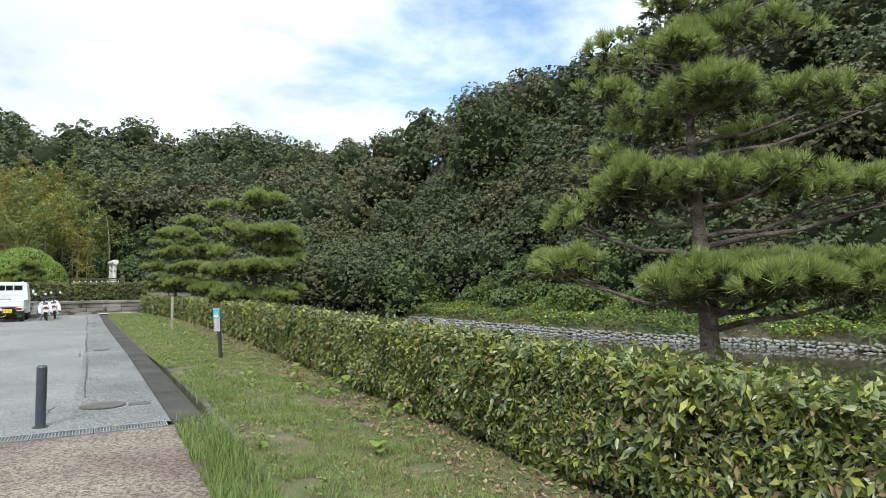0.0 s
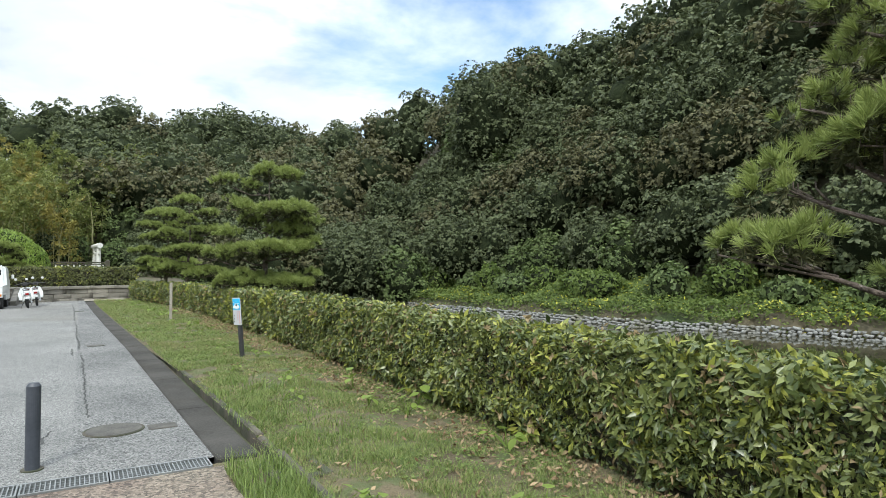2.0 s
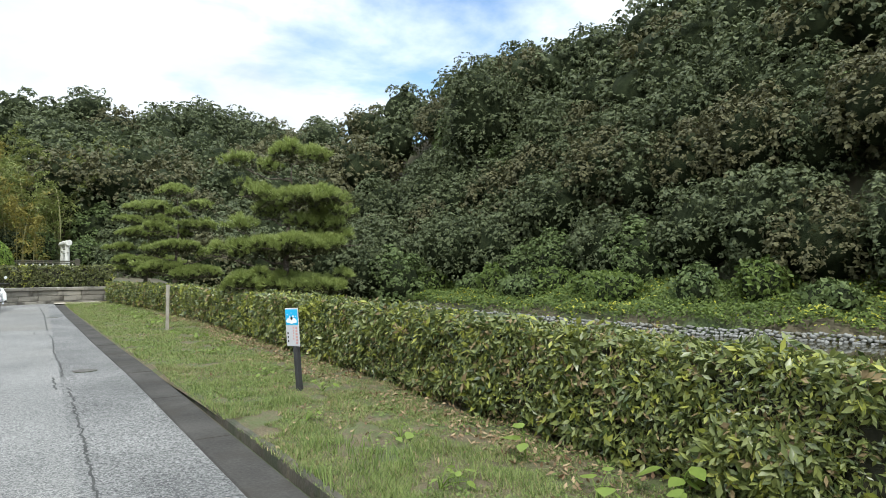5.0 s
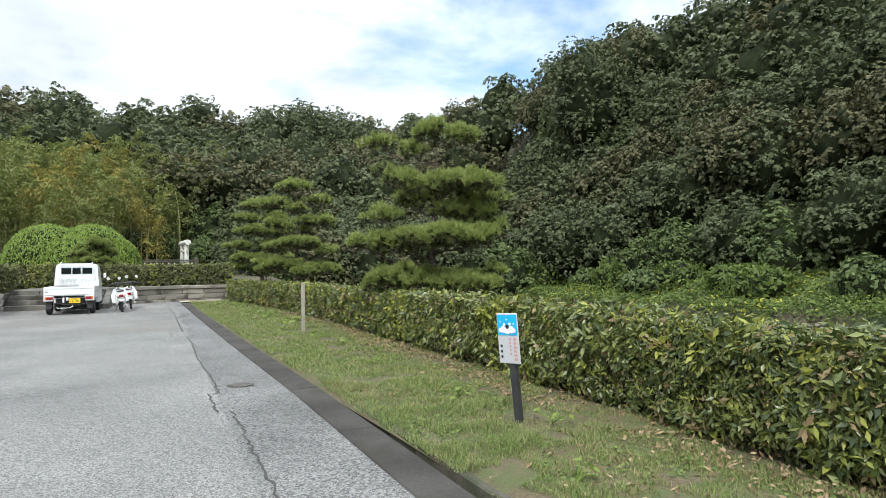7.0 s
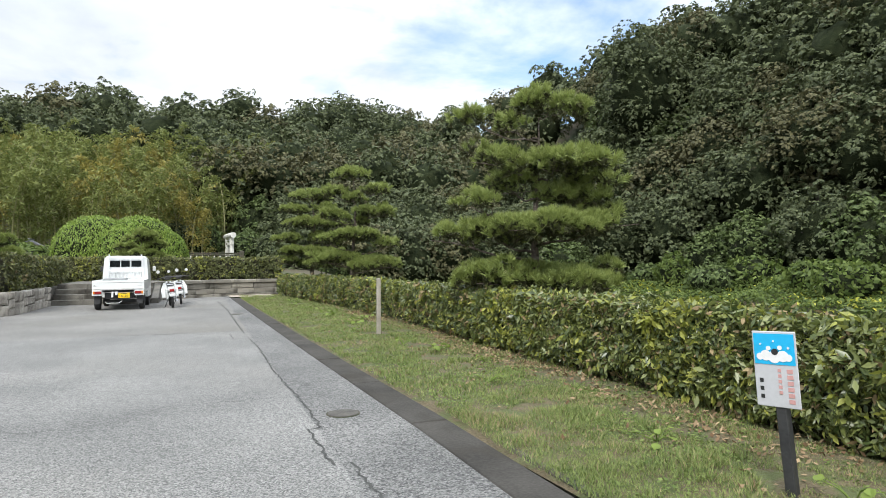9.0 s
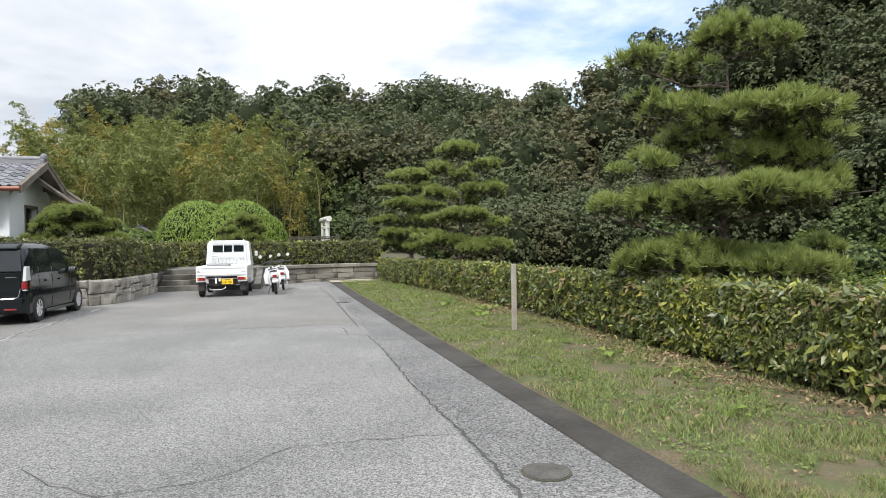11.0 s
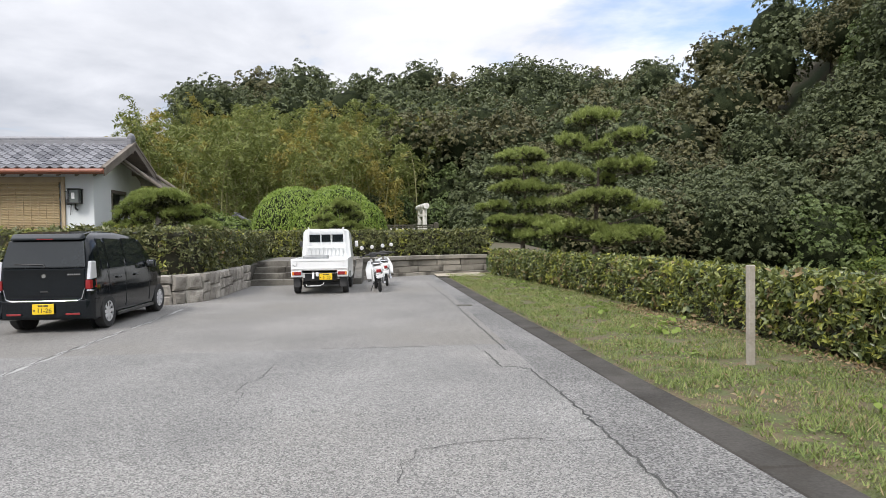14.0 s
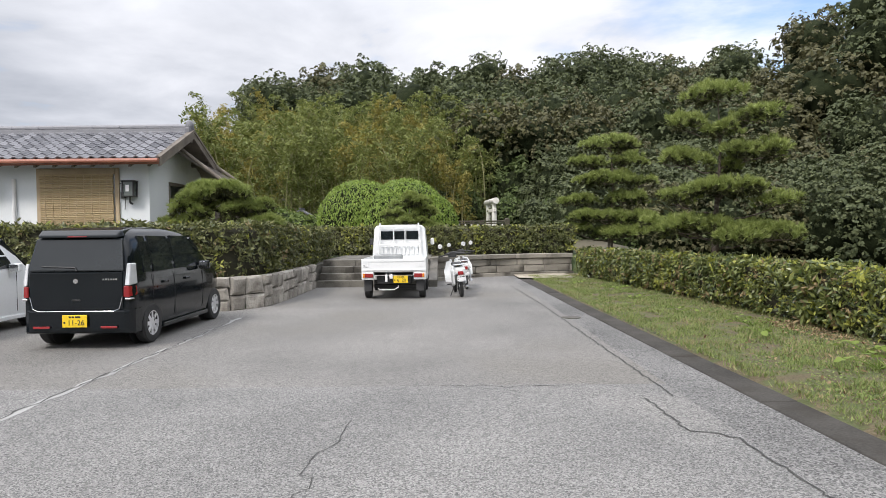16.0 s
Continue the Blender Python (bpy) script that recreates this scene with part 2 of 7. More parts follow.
M_STEP = material("step_stone", (0.085, 0.08, 0.068), (0.19, 0.178, 0.155), 0.9, 2.0, 40, 0.7, 0.012, stain=(0.05, 0.045, 0.037), stain_scale=1.8, stain_cut=0.54)
M_JOINT = material("stone_joint", (0.06, 0.055, 0.045), (0.12, 0.11, 0.09), 0.95, 5, 40)
M_REVET = material("moat_stone", (0.14, 0.14, 0.13), (0.27, 0.27, 0.255), 0.9, 2, 15, 0.9, 0.04, per="island", stain=(0.15, 0.14, 0.10), stain_scale=0.5)


# ---- building helpers ----
def thing(name, m=None, label="", category="", group="", kind=""):
    ob = new(name)
    ob.empty_display_size = 0.1
    if m is not None:
        ob.matrix_basis = m
    return tagged(ob, label, category, group, kind)


def link_mesh(name, me, mats, parent=None, label=""):
    for m in (mats if isinstance(mats, (list, tuple)) else [mats]):
        me.materials.append(m)
    ob = new(name, me)
    ob.parent = parent
    return tagged(ob, label)


def part(name, bm, mats, parent=None, label="", smooth=False):
    """One bmesh as one mesh object under a thing or a part."""
    me = bpy.data.meshes.new(name)
    bm.to_mesh(me)
    bm.free()
    if smooth:
        me.shade_smooth()
    return link_mesh(name, me, mats, parent, label)


def raw(name, verts, faces, mats, parent=None, label="", mat_index=None, smooth=False):
    """A mesh from numpy arrays: verts (n,3), faces (m,3) or (m,4)."""
    me = bpy.data.meshes.new(name)
    verts, faces = np.asarray(verts, dtype=np.float32), np.asarray(faces, dtype=np.int32)
    k = faces.shape[1]
    me.vertices.add(len(verts))
    me.vertices.foreach_set("co", verts.ravel())
    me.loops.add(faces.size)
    me.loops.foreach_set("vertex_index", faces.ravel())
    me.polygons.add(len(faces))
    me.polygons.foreach_set("loop_start", np.arange(0, faces.size, k, dtype=np.int32))
    me.polygons.foreach_set("loop_total", np.full(len(faces), k, dtype=np.int32))
    if mat_index is not None:
        me.polygons.foreach_set("material_index", np.asarray(mat_index, dtype=np.int32))
    me.update(calc_edges=True)
    if smooth:
        me.shade_smooth()
    return link_mesh(name, me, mats, parent, label)


def box(bm, x0, x1, y0, y1, z0, z1, bevel=0.0, seg=2, m=None):
    """Adds a box to bm, its edges rounded by bevel."""
    t = bmesh.new()
    bmesh.ops.create_cube(t, size=1.0)
    for v in t.verts:
        v.co = Vector(((x0 + x1) / 2 + v.co.x * (x1 - x0), (y0 + y1) / 2 + v.co.y * (y1 - y0), (z0 + z1) / 2 + v.co.z * (z1 - z0)))
    if bevel:
        bmesh.ops.bevel(t, geom=t.edges[:], offset=bevel, segments=seg, affect="EDGES", profile=0.6)
    merge(bm, t, m)
    return bm


def merge(bm, t, m=None):
    if m is not None:
        t.transform(m)
    me = bpy.data.meshes.new("tmp")
    t.to_mesh(me)
    t.free()
    bm.from_mesh(me)
    bpy.data.meshes.remove(me)


def cyl(bm, p0, p1, r0, r1=None, seg=12, caps=True):
    """A tapered round bar from p0 to p1."""
    p0, p1 = Vector(p0), Vector(p1)
    r1 = r0 if r1 is None else r1
    t = bmesh.new()
    bmesh.ops.create_cone(t, cap_ends=caps, segments=seg, radius1=r0, radius2=r1, depth=(p1 - p0).length)
    merge(bm, t, Matrix.Translation((p0 + p1) / 2) @ (p1 - p0).to_track_quat("Z", "Y").to_matrix().to_4x4())
    return bm


def tube(bm, pts, radii, seg=8):
    """A tapered limb along pts."""
    pts = [Vector(p) for p in pts]
    rings = []
    for i, p in enumerate(pts):
        d = (pts[min(i + 1, len(pts) - 1)] - pts[max(i - 1, 0)]).normalized()
        q = d.to_track_quat("Z", "Y")
        rings.append([bm.verts.new(p + q @ Vector((radii[i] * math.cos(2 * math.pi * k / seg), radii[i] * math.sin(2 * math.pi * k / seg), 0))) for k in range(seg)])
    for r0, r1 in zip(rings, rings[1:]):
        for k in range(seg):
            bm.faces.new((r0[k], r0[(k + 1) % seg], r1[(k + 1) % seg], r1[k]))
    bm.faces.new(rings[-1])
    bm.faces.new(rings[0][::-1])
    return bm


rng = np.random.default_rng(7)


def unit(v):
    return v / np.maximum(np.linalg.norm(v, axis=-1, keepdims=True), 1e-9)


def leaf_cards(c, n, length, width, droop=0.35, spin=None, fold=0.18):
    """Folded leaves at c, facing n: four corners each, two triangles round a middle rib. Returns verts and faces."""
    k = len(c)
    n = unit(n)
    r = rng.normal(size=(k, 3)) if spin is None else spin
    along = unit(r - (r * n).sum(1, keepdims=True) * n)
    side = np.cross(n, along)
    length, width = np.broadcast_to(length, k)[:, None], np.broadcast_to(width, k)[:, None]
    base, tip = c - along * length * 0.5, c + along * length * 0.5 - n * length * droop * 0.4
    mid = c + n * width * fold * 0
    v = np.stack([base, mid + side * width * 0.5 - n * width * fold, tip, mid - side * width * 0.5 - n * width * fold], 1).reshape(-1, 3)
    i = np.arange(k)[:, None] * 4
    f = np.concatenate([i + np.array([[0, 1, 2]]), i + np.array([[0, 2, 3]])], 0)
    return v, f


def gz(y):
    """Height of the paving: it falls gently towards the entrance."""
    return np.where(np.asarray(y) < 13.0, -0.016 * (13.0 - np.asarray(y, dtype=float)), 0.0)


def gzf(y):
    return float(gz(max(y, -8.0)))


# ---- ground ----
def smooth01(t):
    t = np.clip(t, 0, 1)
    return t * t * (3 - 2 * t)


def moat_east(y):
    """Where the far bank's stone facing stands."""
    y = np.asarray(y, dtype=float)
    return 28.2 - 4.6 * smooth01((y - 8) / 20) - 0.03 * np.maximum(y - 28, 0)


def terrain(x, y):
    x, y = np.asarray(x, dtype=float), np.asarray(y, dtype=float)
    low = np.where(y < 13, -0.016 * (13 - np.maximum(y, -8)), 0) - 0.09
    up = np.where(y > 38.4, 0.66 + np.clip((y - 41) * 0.045, 0, 1.0), low)
    up = np.where((x < -7.35) & (y > 28.6), np.maximum(0.64, up), up)
    inside = np.minimum(np.minimum(x - 5.4, moat_east(y) + 0.45 - x), 50 - 0.1 * np.abs(x - 18) - y)
    near = (x < 12) & (y < 46)
    s = smooth01(inside / np.where(near, 1.8, 0.5))
    z = np.where(inside > 0, np.where(near, up, -0.95) * (1 - s) - 3.0 * s, up)
    far = (x > 5.4) & (inside <= 0)
    bank = np.clip(-0.95 + 0.2 * np.maximum(-inside, 0), -3, 0.6)
    z = np.where(far & ((x > 15) | (y > 46)), bank, z)
    right = 1.15 * (x - 33 + 0.5 * np.clip(y - 50, 0, 12)) + 2.5 * np.exp(-((x - 40) ** 2 + (y - 56) ** 2) / 40)
    right = np.clip(right, 0, 20) + 0.25 * np.clip(right - 20, 0, 30)
    north = (0.25 + 0.0022 * np.clip(x, 0, 20)) * np.clip(y - 61, 0, 90)
    edge = smooth01((x + 46 + 0.12 * (y - 60)) / 22)
    hill = np.maximum(np.where(y > 50, right * smooth01((x - 8) / 14), right), north * edge)
    hill = np.where((y > 120), hill * (1 - smooth01((y - 150) / 60)), hill)
    return z + hill


def road_edge(y):
    """Where the asphalt meets the gutter slabs."""
    return np.interp(y, (5.3, 9, 13, 18, 22, 28, 36), (-0.07, -0.18, -0.295, -0.445, -0.545, -0.685, -0.845))


def gutter_edge(y):
    """Where the gutter slabs meet the kerb."""
    return np.interp(y, (5.3, 9, 13, 18, 22, 28, 36), (0.27, 0.17, 0.06, -0.10, -0.20, -0.35, -0.50))


def sheet(name, xs, ys, zf, mat, label, category="ground", kind="structure"):
    xs, ys = np.asarray(xs, dtype=float), np.asarray(ys, dtype=float)
    X, Y = np.meshgrid(xs, ys, indexing="ij")
    if xs[-1] == 1:
        X = (gutter_edge(Y) + np.interp(Y, (8, 14), (0.155, -0.012))) * (1 - X) + 5.6 * X
    Z = zf(X, Y)
    if xs[-1] == 1:
        Z[0] -= 0.05
    v = np.stack([X, Y, Z], -1).reshape(-1, 3)
    i = (np.arange(len(xs) - 1)[:, None] * len(ys) + np.arange(len(ys) - 1)).ravel()
    f = np.stack([i, i + len(ys), i + len(ys) + 1, i + 1], 1)
    ob = raw(name, v, f, mat, smooth=True)
    return tagged(ob, label, category, "", kind)


gx = np.concatenate([[-3000, -600, -200, -110], np.arange(-60, -8, 2.0), [-7.4, -7.3], np.arange(-6, 5, 1.0), np.arange(5.2, 8, 0.4), np.arange(8, 22, 2.0), np.arange(22, 36, 0.5), np.arange(36, 90, 2.5), [130, 220, 600, 3000]])
gy = np.concatenate([[-3000, -600, -150, -40], np.arange(-20, 28, 2.0), [28.55, 28.65], np.arange(30, 38, 2.0), [38.35, 38.45], np.arange(40, 60, 1.0), np.arange(60, 155, 3.0), [175, 230, 600, 3000]])
sheet("ground", gx, gy, terrain, M_EARTH, "dark earth ground rising into wooded hills", "ground")

def strip_sheet(name, west, east, y0, y1, lift, mat, label, n=40, kind="structure", category="ground"):
    """A ground strip between two lines west(y) and east(y)."""
    ys = np.linspace(y0, y1, n)
    a = np.stack([west(ys), ys, gz(ys) + lift], 1)
    b = np.stack([east(ys), ys, gz(ys) + lift], 1)
    v = np.concatenate([a, b])
    i = np.arange(n - 1)
    f = np.stack([i, i + n, i + n + 1, i + 1], 1)
    return tagged(raw(name, v, f, mat, smooth=True), label, category, "", kind)


strip_sheet("road", lambda y: y * 0 - 45.0, lambda y: y * 0 - 1.1, 5.4, 22.0, 0.0, M_ASPHALT, "worn pale grey asphalt of a car park", category="road")
strip_sheet("road", lambda y: y * 0 - 45.0, lambda y: y * 0 - 1.1, 22.0, 38.6, 0.0, M_ASPHALT_OLD, "smoother brownish-grey asphalt before the far wall", category="road")
strip_sheet("road_strip", lambda y: y * 0 - 1.1, road_edge, 5.4, 38.6, 0.0, M_PATCH, "coarse speckled asphalt strip beside the gutter", category="road")
strip_sheet("pavement", lambda y: y * 0 - 45.0, lambda y: y * 0 - 0.06 + 0.02 * np.sin(y * 5), -9.0, 5.14, 0.0, M_GRAVEL, "brownish washed-gravel paving, patchy and worn", category="pavement")
LW = np.linspace(0, 1, 30)
sheet("lawn", LW, np.linspace(-9, 38.3, 120),
      lambda x, y: np.where(y < 13, -0.016 * (13 - np.maximum(y, -8)), 0) + 0.02 + 0.015 * np.sin(x * 3.1 + y * 0.7) * np.sin(y * 1.3),
      M_SOIL, "grassy verge with bare brown soil patches", "lawn")
strip_sheet("verge_soil", lambda y: y * 0 - 0.12, lambda y: y * 0 + 0.3, -9.0, 5.25, -0.01, M_SOIL, "weedy soil at the end of the gutter")
strip_sheet("sand_path", lambda y: road_edge(y) - 0.02, lambda y: y * 0 + 1.0, 35.88, 38.35, 0.045, M_SAND, "pale sandy patch at the wall's foot", 6)

# unseen wooded rise, added to close the south and west and darken car reflections
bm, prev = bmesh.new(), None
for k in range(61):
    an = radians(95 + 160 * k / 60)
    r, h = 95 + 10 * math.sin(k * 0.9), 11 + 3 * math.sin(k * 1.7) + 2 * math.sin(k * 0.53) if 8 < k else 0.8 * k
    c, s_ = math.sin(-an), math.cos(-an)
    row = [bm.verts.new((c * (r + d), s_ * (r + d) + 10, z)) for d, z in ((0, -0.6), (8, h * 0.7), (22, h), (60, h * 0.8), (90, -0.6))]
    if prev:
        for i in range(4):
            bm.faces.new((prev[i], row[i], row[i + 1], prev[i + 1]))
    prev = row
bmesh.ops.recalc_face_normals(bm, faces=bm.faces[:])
tagged(part("backdrop", bm, M_CORE), "added dark rise out of view, there to dim reflections", "hill", "", "structure")

# moat
bmw = bmesh.new()
for f in ((( 5.0, -60), (33.0, -60), (33.0, 52.0), (5.0, 52.0)),):
    bmw.faces.new([bmw.verts.new((x, y, -1.55)) for x, y in f])
M_WATER = material("moat_water", (0.03, 0.03, 0.017), (0.045, 0.042, 0.025), 0.04, 0.3, 2.2, 0.05, 0.02)
tagged(part("water", bmw, M_WATER), "still murky green-brown moat water", "water", "", "structure")

# stone facing of the far bank, many small rounded stones
ys = np.arange(6, 51, 0.2)
vs, fs = [], []
for r in range(3):
    for y in ys:
        c = np.array([float(moat_east(y)) - 0.05 + 0.16 * r, y + 0.1 * (r % 2) + rng.normal() * 0.05, -1.55 + 0.14 * r + rng.normal() * 0.03])
        s = np.array([0.15, 0.07 + rng.random() * 0.08, 0.065 + rng.random() * 0.045])
        o = np.array([[-1, 0, 0.1], [-0.5, -1, 0], [-0.5, 1, 0], [-0.6, 0.2, 1], [-0.6, -0.1, -1], [0.8, -0.7, 0.6], [0.8, 0.7, 0.6], [0.6, 0, -0.7]]) + rng.normal(size=(8, 3)) * 0.12
        k = len(vs) * 8
        vs.append(c + o * s)
        fs += [[k + a, k + b, k + d] for a, b, d in ((0, 3, 1), (0, 2, 3), (0, 1, 4), (0, 4, 2), (3, 5, 1), (3, 2, 6), (3, 6, 5), (1, 7, 4), (4, 7, 2), (1, 5, 7), (2, 7, 6))]
tagged(raw("moat_wall", np.concatenate(vs), fs, M_REVET), "low grey rubble-stone facing along the far moat bank", "wall", "", "structure")

# ---- gutter slabs and kerb ----
gutter = thing("gutter", None, "dark stained concrete gutter slabs beside the asphalt", "gutter", "", "structure")
kerb = thing("kerb", None, "low mossy concrete kerb between gutter and verge", "kerb", "", "structure")


def slab(name, parent, y0, y1, x0, x1, za, zb, mat, bevel=0.012):
    """A slab that follows the road's edge; x0 and x1 are offsets from it, za and zb heights over the paving."""
    bm = bmesh.new()
    box(bm, 0, 1, 0, 1, 0, 1)
    for v in bm.verts:
        y = y0 if v.co.y < 0.5 else y1
        v.co = Vector((float(road_edge(y)) + x0 if v.co.x < 0.5 and x0 < 0.1 else float(gutter_edge(y)) + (x0 if v.co.x < 0.5 else x1), y, gzf(y) + (za if v.co.z < 0.5 else zb)))
    bmesh.ops.bevel(bm, geom=bm.edges[:], offset=bevel, segments=1, affect="EDGES")
    return part(name, bm, mat, parent)


y = 5.3
while y < 35.8:
    y1 = min(y + 2.0, 35.9)
    slab("gutter_slab", gutter, y, y1 - 0.008, 0.004, 0.0, -0.12, 0.008 + random.uniform(-0.004, 0.004), M_GUTTER)
    y = y1
y = 3.9
while y < 35.8:
    y1 = min(y + random.choice((0.6, 0.6, 0.62)), 35.9)
    slab("kerb_stone", kerb, y, y1 - 0.012, 0.1001, 0.175, -0.15, float(np.interp(y, (7, 13), (0.045, -0.01))) + random.uniform(-0.012, 0.012), M_KERB, 0.015)
    y = y1

# concrete catch basin at the gutter's end
basin = thing("catch_basin", pose(0.42, 4.72, gzf(4.7)), "small weathered concrete catch basin half hidden in grass", "drain")
bm = bmesh.new()
for x0, x1, y0, y1 in ((-0.22, -0.14, -0.26, 0.26), (0.14, 0.22, -0.26, 0.26), (-0.139, 0.139, -0.26, -0.18), (-0.139, 0.139, 0.18, 0.26)):
    box(bm, x0, x1, y0, y1, -0.2, 0.03, 0.012, 1)
part("rim", bm, M_KERB, basin)
bm = bmesh.new()
box(bm, -0.138, 0.138, -0.179, 0.179, -0.06, -0.02)
part("grate", bm, M_CRACK, basin)

# ---- cracks, worn lines, covers in the asphalt ----
def ribbon(name, pts, w, mat, lift, label, category, jitter=0.012, step=0.12):
    """A thin uneven band on the paving along pts."""
    out = []
    for (xa, ya), (xb, yb) in zip(pts, pts[1:]):
        n = max(2, int(math.hypot(xb - xa, yb - ya) / step))
        out += [(xa + (xb - xa) * k / n, ya + (yb - ya) * k / n) for k in range(n)]
    out.append(pts[-1])
    bm, rows = bmesh.new(), []
    for i, (x, y) in enumerate(out):
        a, b = out[max(i - 1, 0)], out[min(i + 1, len(out) - 1)]
        d = Vector((b[0] - a[0], b[1] - a[1], 0)).normalized()
        s = Vector((-d.y, d.x, 0)) * w * random.uniform(0.35, 0.75)
        o = Vector((x + random.gauss(0, jitter), y + random.gauss(0, jitter), gzf(y) + lift))
        rows.append((bm.verts.new(o + s), bm.verts.new(o - s)))
    for (a, b), (c, d) in zip(rows, rows[1:]):
        bm.faces.new((a, b, d, c))
    return tagged(part(name, bm, mat), label, category, "", "structure")


CR = "tarred dark crack running through the asphalt"
THIN = "thin branching crack across the asphalt"
ribbon("crack", [(-0.98, 7.4), (-1.0, 9.8), (-1.01, 11.6), (-1.03, 12.5)], 0.017, M_CRACK, 0.005, CR, "crack", 0.011, 0.06)
ribbon("crack", [(-1.30, 7.0), (-1.38, 6.2)], 0.018, M_CRACK, 0.005, CR, "crack", 0.011, 0.06)
ribbon("crack", [(-1.16, 12.47), (-1.19, 13.44), (-1.06, 13.5), (-1.07, 14.8), (-1.13, 16.6), (-1.11, 18.9), (-1.16, 20.36), (-1.3, 20.5), (-1.45, 20.55), (-1.48, 21.5)], 0.017, M_CRACK, 0.005, CR, "crack", 0.011, 0.06)
ribbon("crack", [(-1.2, 21.5), (-1.22, 24.2), (-1.25, 28.7), (-1.4, 33.5)], 0.017, M_CRACK, 0.005, CR, "crack", 0.011, 0.06)
ribbon("crack", [(-1.07, 14.82), (-1.8, 14.88), (-2.41, 14.84), (-2.6, 14.55), (-2.81, 14.34), (-3.49, 14.24), (-3.8, 14.5), (-4.1, 14.9)], 0.006, M_CRACK, 0.005, THIN, "crack", 0.022)
ribbon("crack", [(-1.1, 17.97), (-2.06, 18.06), (-2.54, 17.9), (-2.7, 17.4)], 0.006, M_CRACK, 0.005, THIN, "crack", 0.022)
ribbon("crack", [(-4.2, 19.3), (-4.15, 19.7), (-4.25, 19.9), (-4.1, 20.4), (-4.05, 20.9)], 0.006, M_CRACK, 0.005, THIN, "crack", 0.022)
ribbon("road_marking", [(-7.0, 12.0), (-7.02, 21.0), (-7.05, 27.2)], 0.055, M_WHITEWORN, 0.004, "worn white parking line with a crack along it", "line", 0.02, 0.2)
ribbon("crack", [(-7.0, 12.0), (-7.02, 21.0), (-7.05, 26.4)], 0.018, M_CRACK, 0.007, "thin crack along the white parking line", "crack", 0.02)
ribbon("road_marking", [(-3.64, 22.05), (-2.8, 22.0), (-1.86, 22.0)], 0.04, M_ASPHALT, 0.004, "faint worn white line on the asphalt", "line", 0.02)

M_IRON = material("cast_iron", (0.06, 0.056, 0.05), (0.13, 0.12, 0.105), 0.7, 6, 60, 0.7, 0.006, 0.4)


def manhole(x, y, r, label, ribs=4):
    t = thing("manhole_cover", pose(x, y, gzf(y)), label, "manhole cover")
    bm = bmesh.new()
    cyl(bm, (0, 0, -0.03), (0, 0, 0.006), r, seg=32)
    part("rim", bm, M_KERB, t)
    bm = bmesh.new()
    cyl(bm, (0, 0, -0.02), (0, 0, 0.010), r * 0.9, seg=32)
    part("lid", bm, M_IRON, t)


manhole(-0.78, 13.9, 0.16, "small round dark iron cover in the asphalt strip")
manhole(-1.05, 26.8, 0.17, "small round dark iron cover near the far wall")
manhole(-0.76, 6.75, 0.27, "large round worn cover flush with the asphalt", 6)
tb = thing("drain_cover", pose(-0.34, 6.68, gzf(6.68)), "small rectangular iron cover in the asphalt", "drain cover")
bm = bmesh.new()
box(bm, -0.13, 0.13, -0.1, 0.1, -0.02, 0.009, 0.004, 1)
part("lid", bm, M_IRON, tb)

# steel drain grating across the entrance
M_GALV = material("galvanised_steel", (0.20, 0.21, 0.21), (0.36, 0.37, 0.37), 0.5, 5, 50, 0.3, 0.003, 0.7)
bm = bmesh.new()
box(bm, -12, -0.13, 5.16, 5.41, -0.32, -0.2)
tagged(part("drain_channel", bm, M_CRACK), "dark drain channel under the grating", "drain", "", "structure")
for x0, x1 in ((-0.85, -0.13), (-1.42, -0.86), (-2.0, -1.43), (-2.6, -2.01), (-3.2, -2.61), (-3.8, -3.21)):
    g = thing("drain_grating", pose(0, 5.14, gzf(5.3)), "galvanised steel drain grating set flush across the paving", "grating", "drain gratings")
    bm = bmesh.new()
    for ya, yb in ((0, 0.02), (0.26, 0.28)):
        box(bm, x0, x1, ya, yb, -0.05, 0.012)
    for xa in (x0, x1 - 0.012):
        box(bm, xa, xa + 0.012, 0.021, 0.259, -0.05, 0.011)
    part("frame", bm, M_GALV, g)
    n = int((x1 - x0) / 0.03)
    for k in range(1, n):
        xa = x0 + (x1 - x0) * k / n
        part("bar", box(bmesh.new(), xa - 0.004, xa + 0.004, 0.021, 0.259, -0.04, 0.008), M_GALV, g)
    for yy in (0.08, 0.14, 0.2):
        part("cross_bar", box(bmesh.new(), x0 + 0.013, x1 - 0.013, yy - 0.004, yy + 0.004, -0.03, 0.005), M_GALV, g)

# ---- walls and steps at the far end ----
def block(name, parent, p0, p1, z0, z1, thick, mat, rough=0.008, gap=0.006, bevel=0.014):
    """A dressed stone between two points of a wall's face, its body to the left of the way from p0 to p1."""
    d = Vector((p1[0] - p0[0], p1[1] - p0[1], 0))
    L = d.length
    bm = bmesh.new()
    box(bm, gap, L - gap, random.uniform(-rough, rough), thick, z0 + gap, z1 - gap, bevel, 1)
    for v in bm.verts:
        v.co += Vector((random.uniform(-rough, rough), random.uniform(-rough, rough), random.uniform(-rough, rough))) * 0.6
    ob = part(name, bm, mat, parent)
    ob.matrix_basis = Matrix.Translation((p0[0], p0[1], 0)) @ Matrix.Rotation(math.atan2(d.y, d.x), 4, "Z")
    return ob


def along(pts, s):
    for a, b in zip(pts, pts[1:]):
        L = math.hypot(b[0] - a[0], b[1] - a[1])
        if s <= L:
            return (a[0] + (b[0] - a[0]) * s / L, a[1] + (b[1] - a[1]) * s / L)
        s -= L
    return pts[-1]


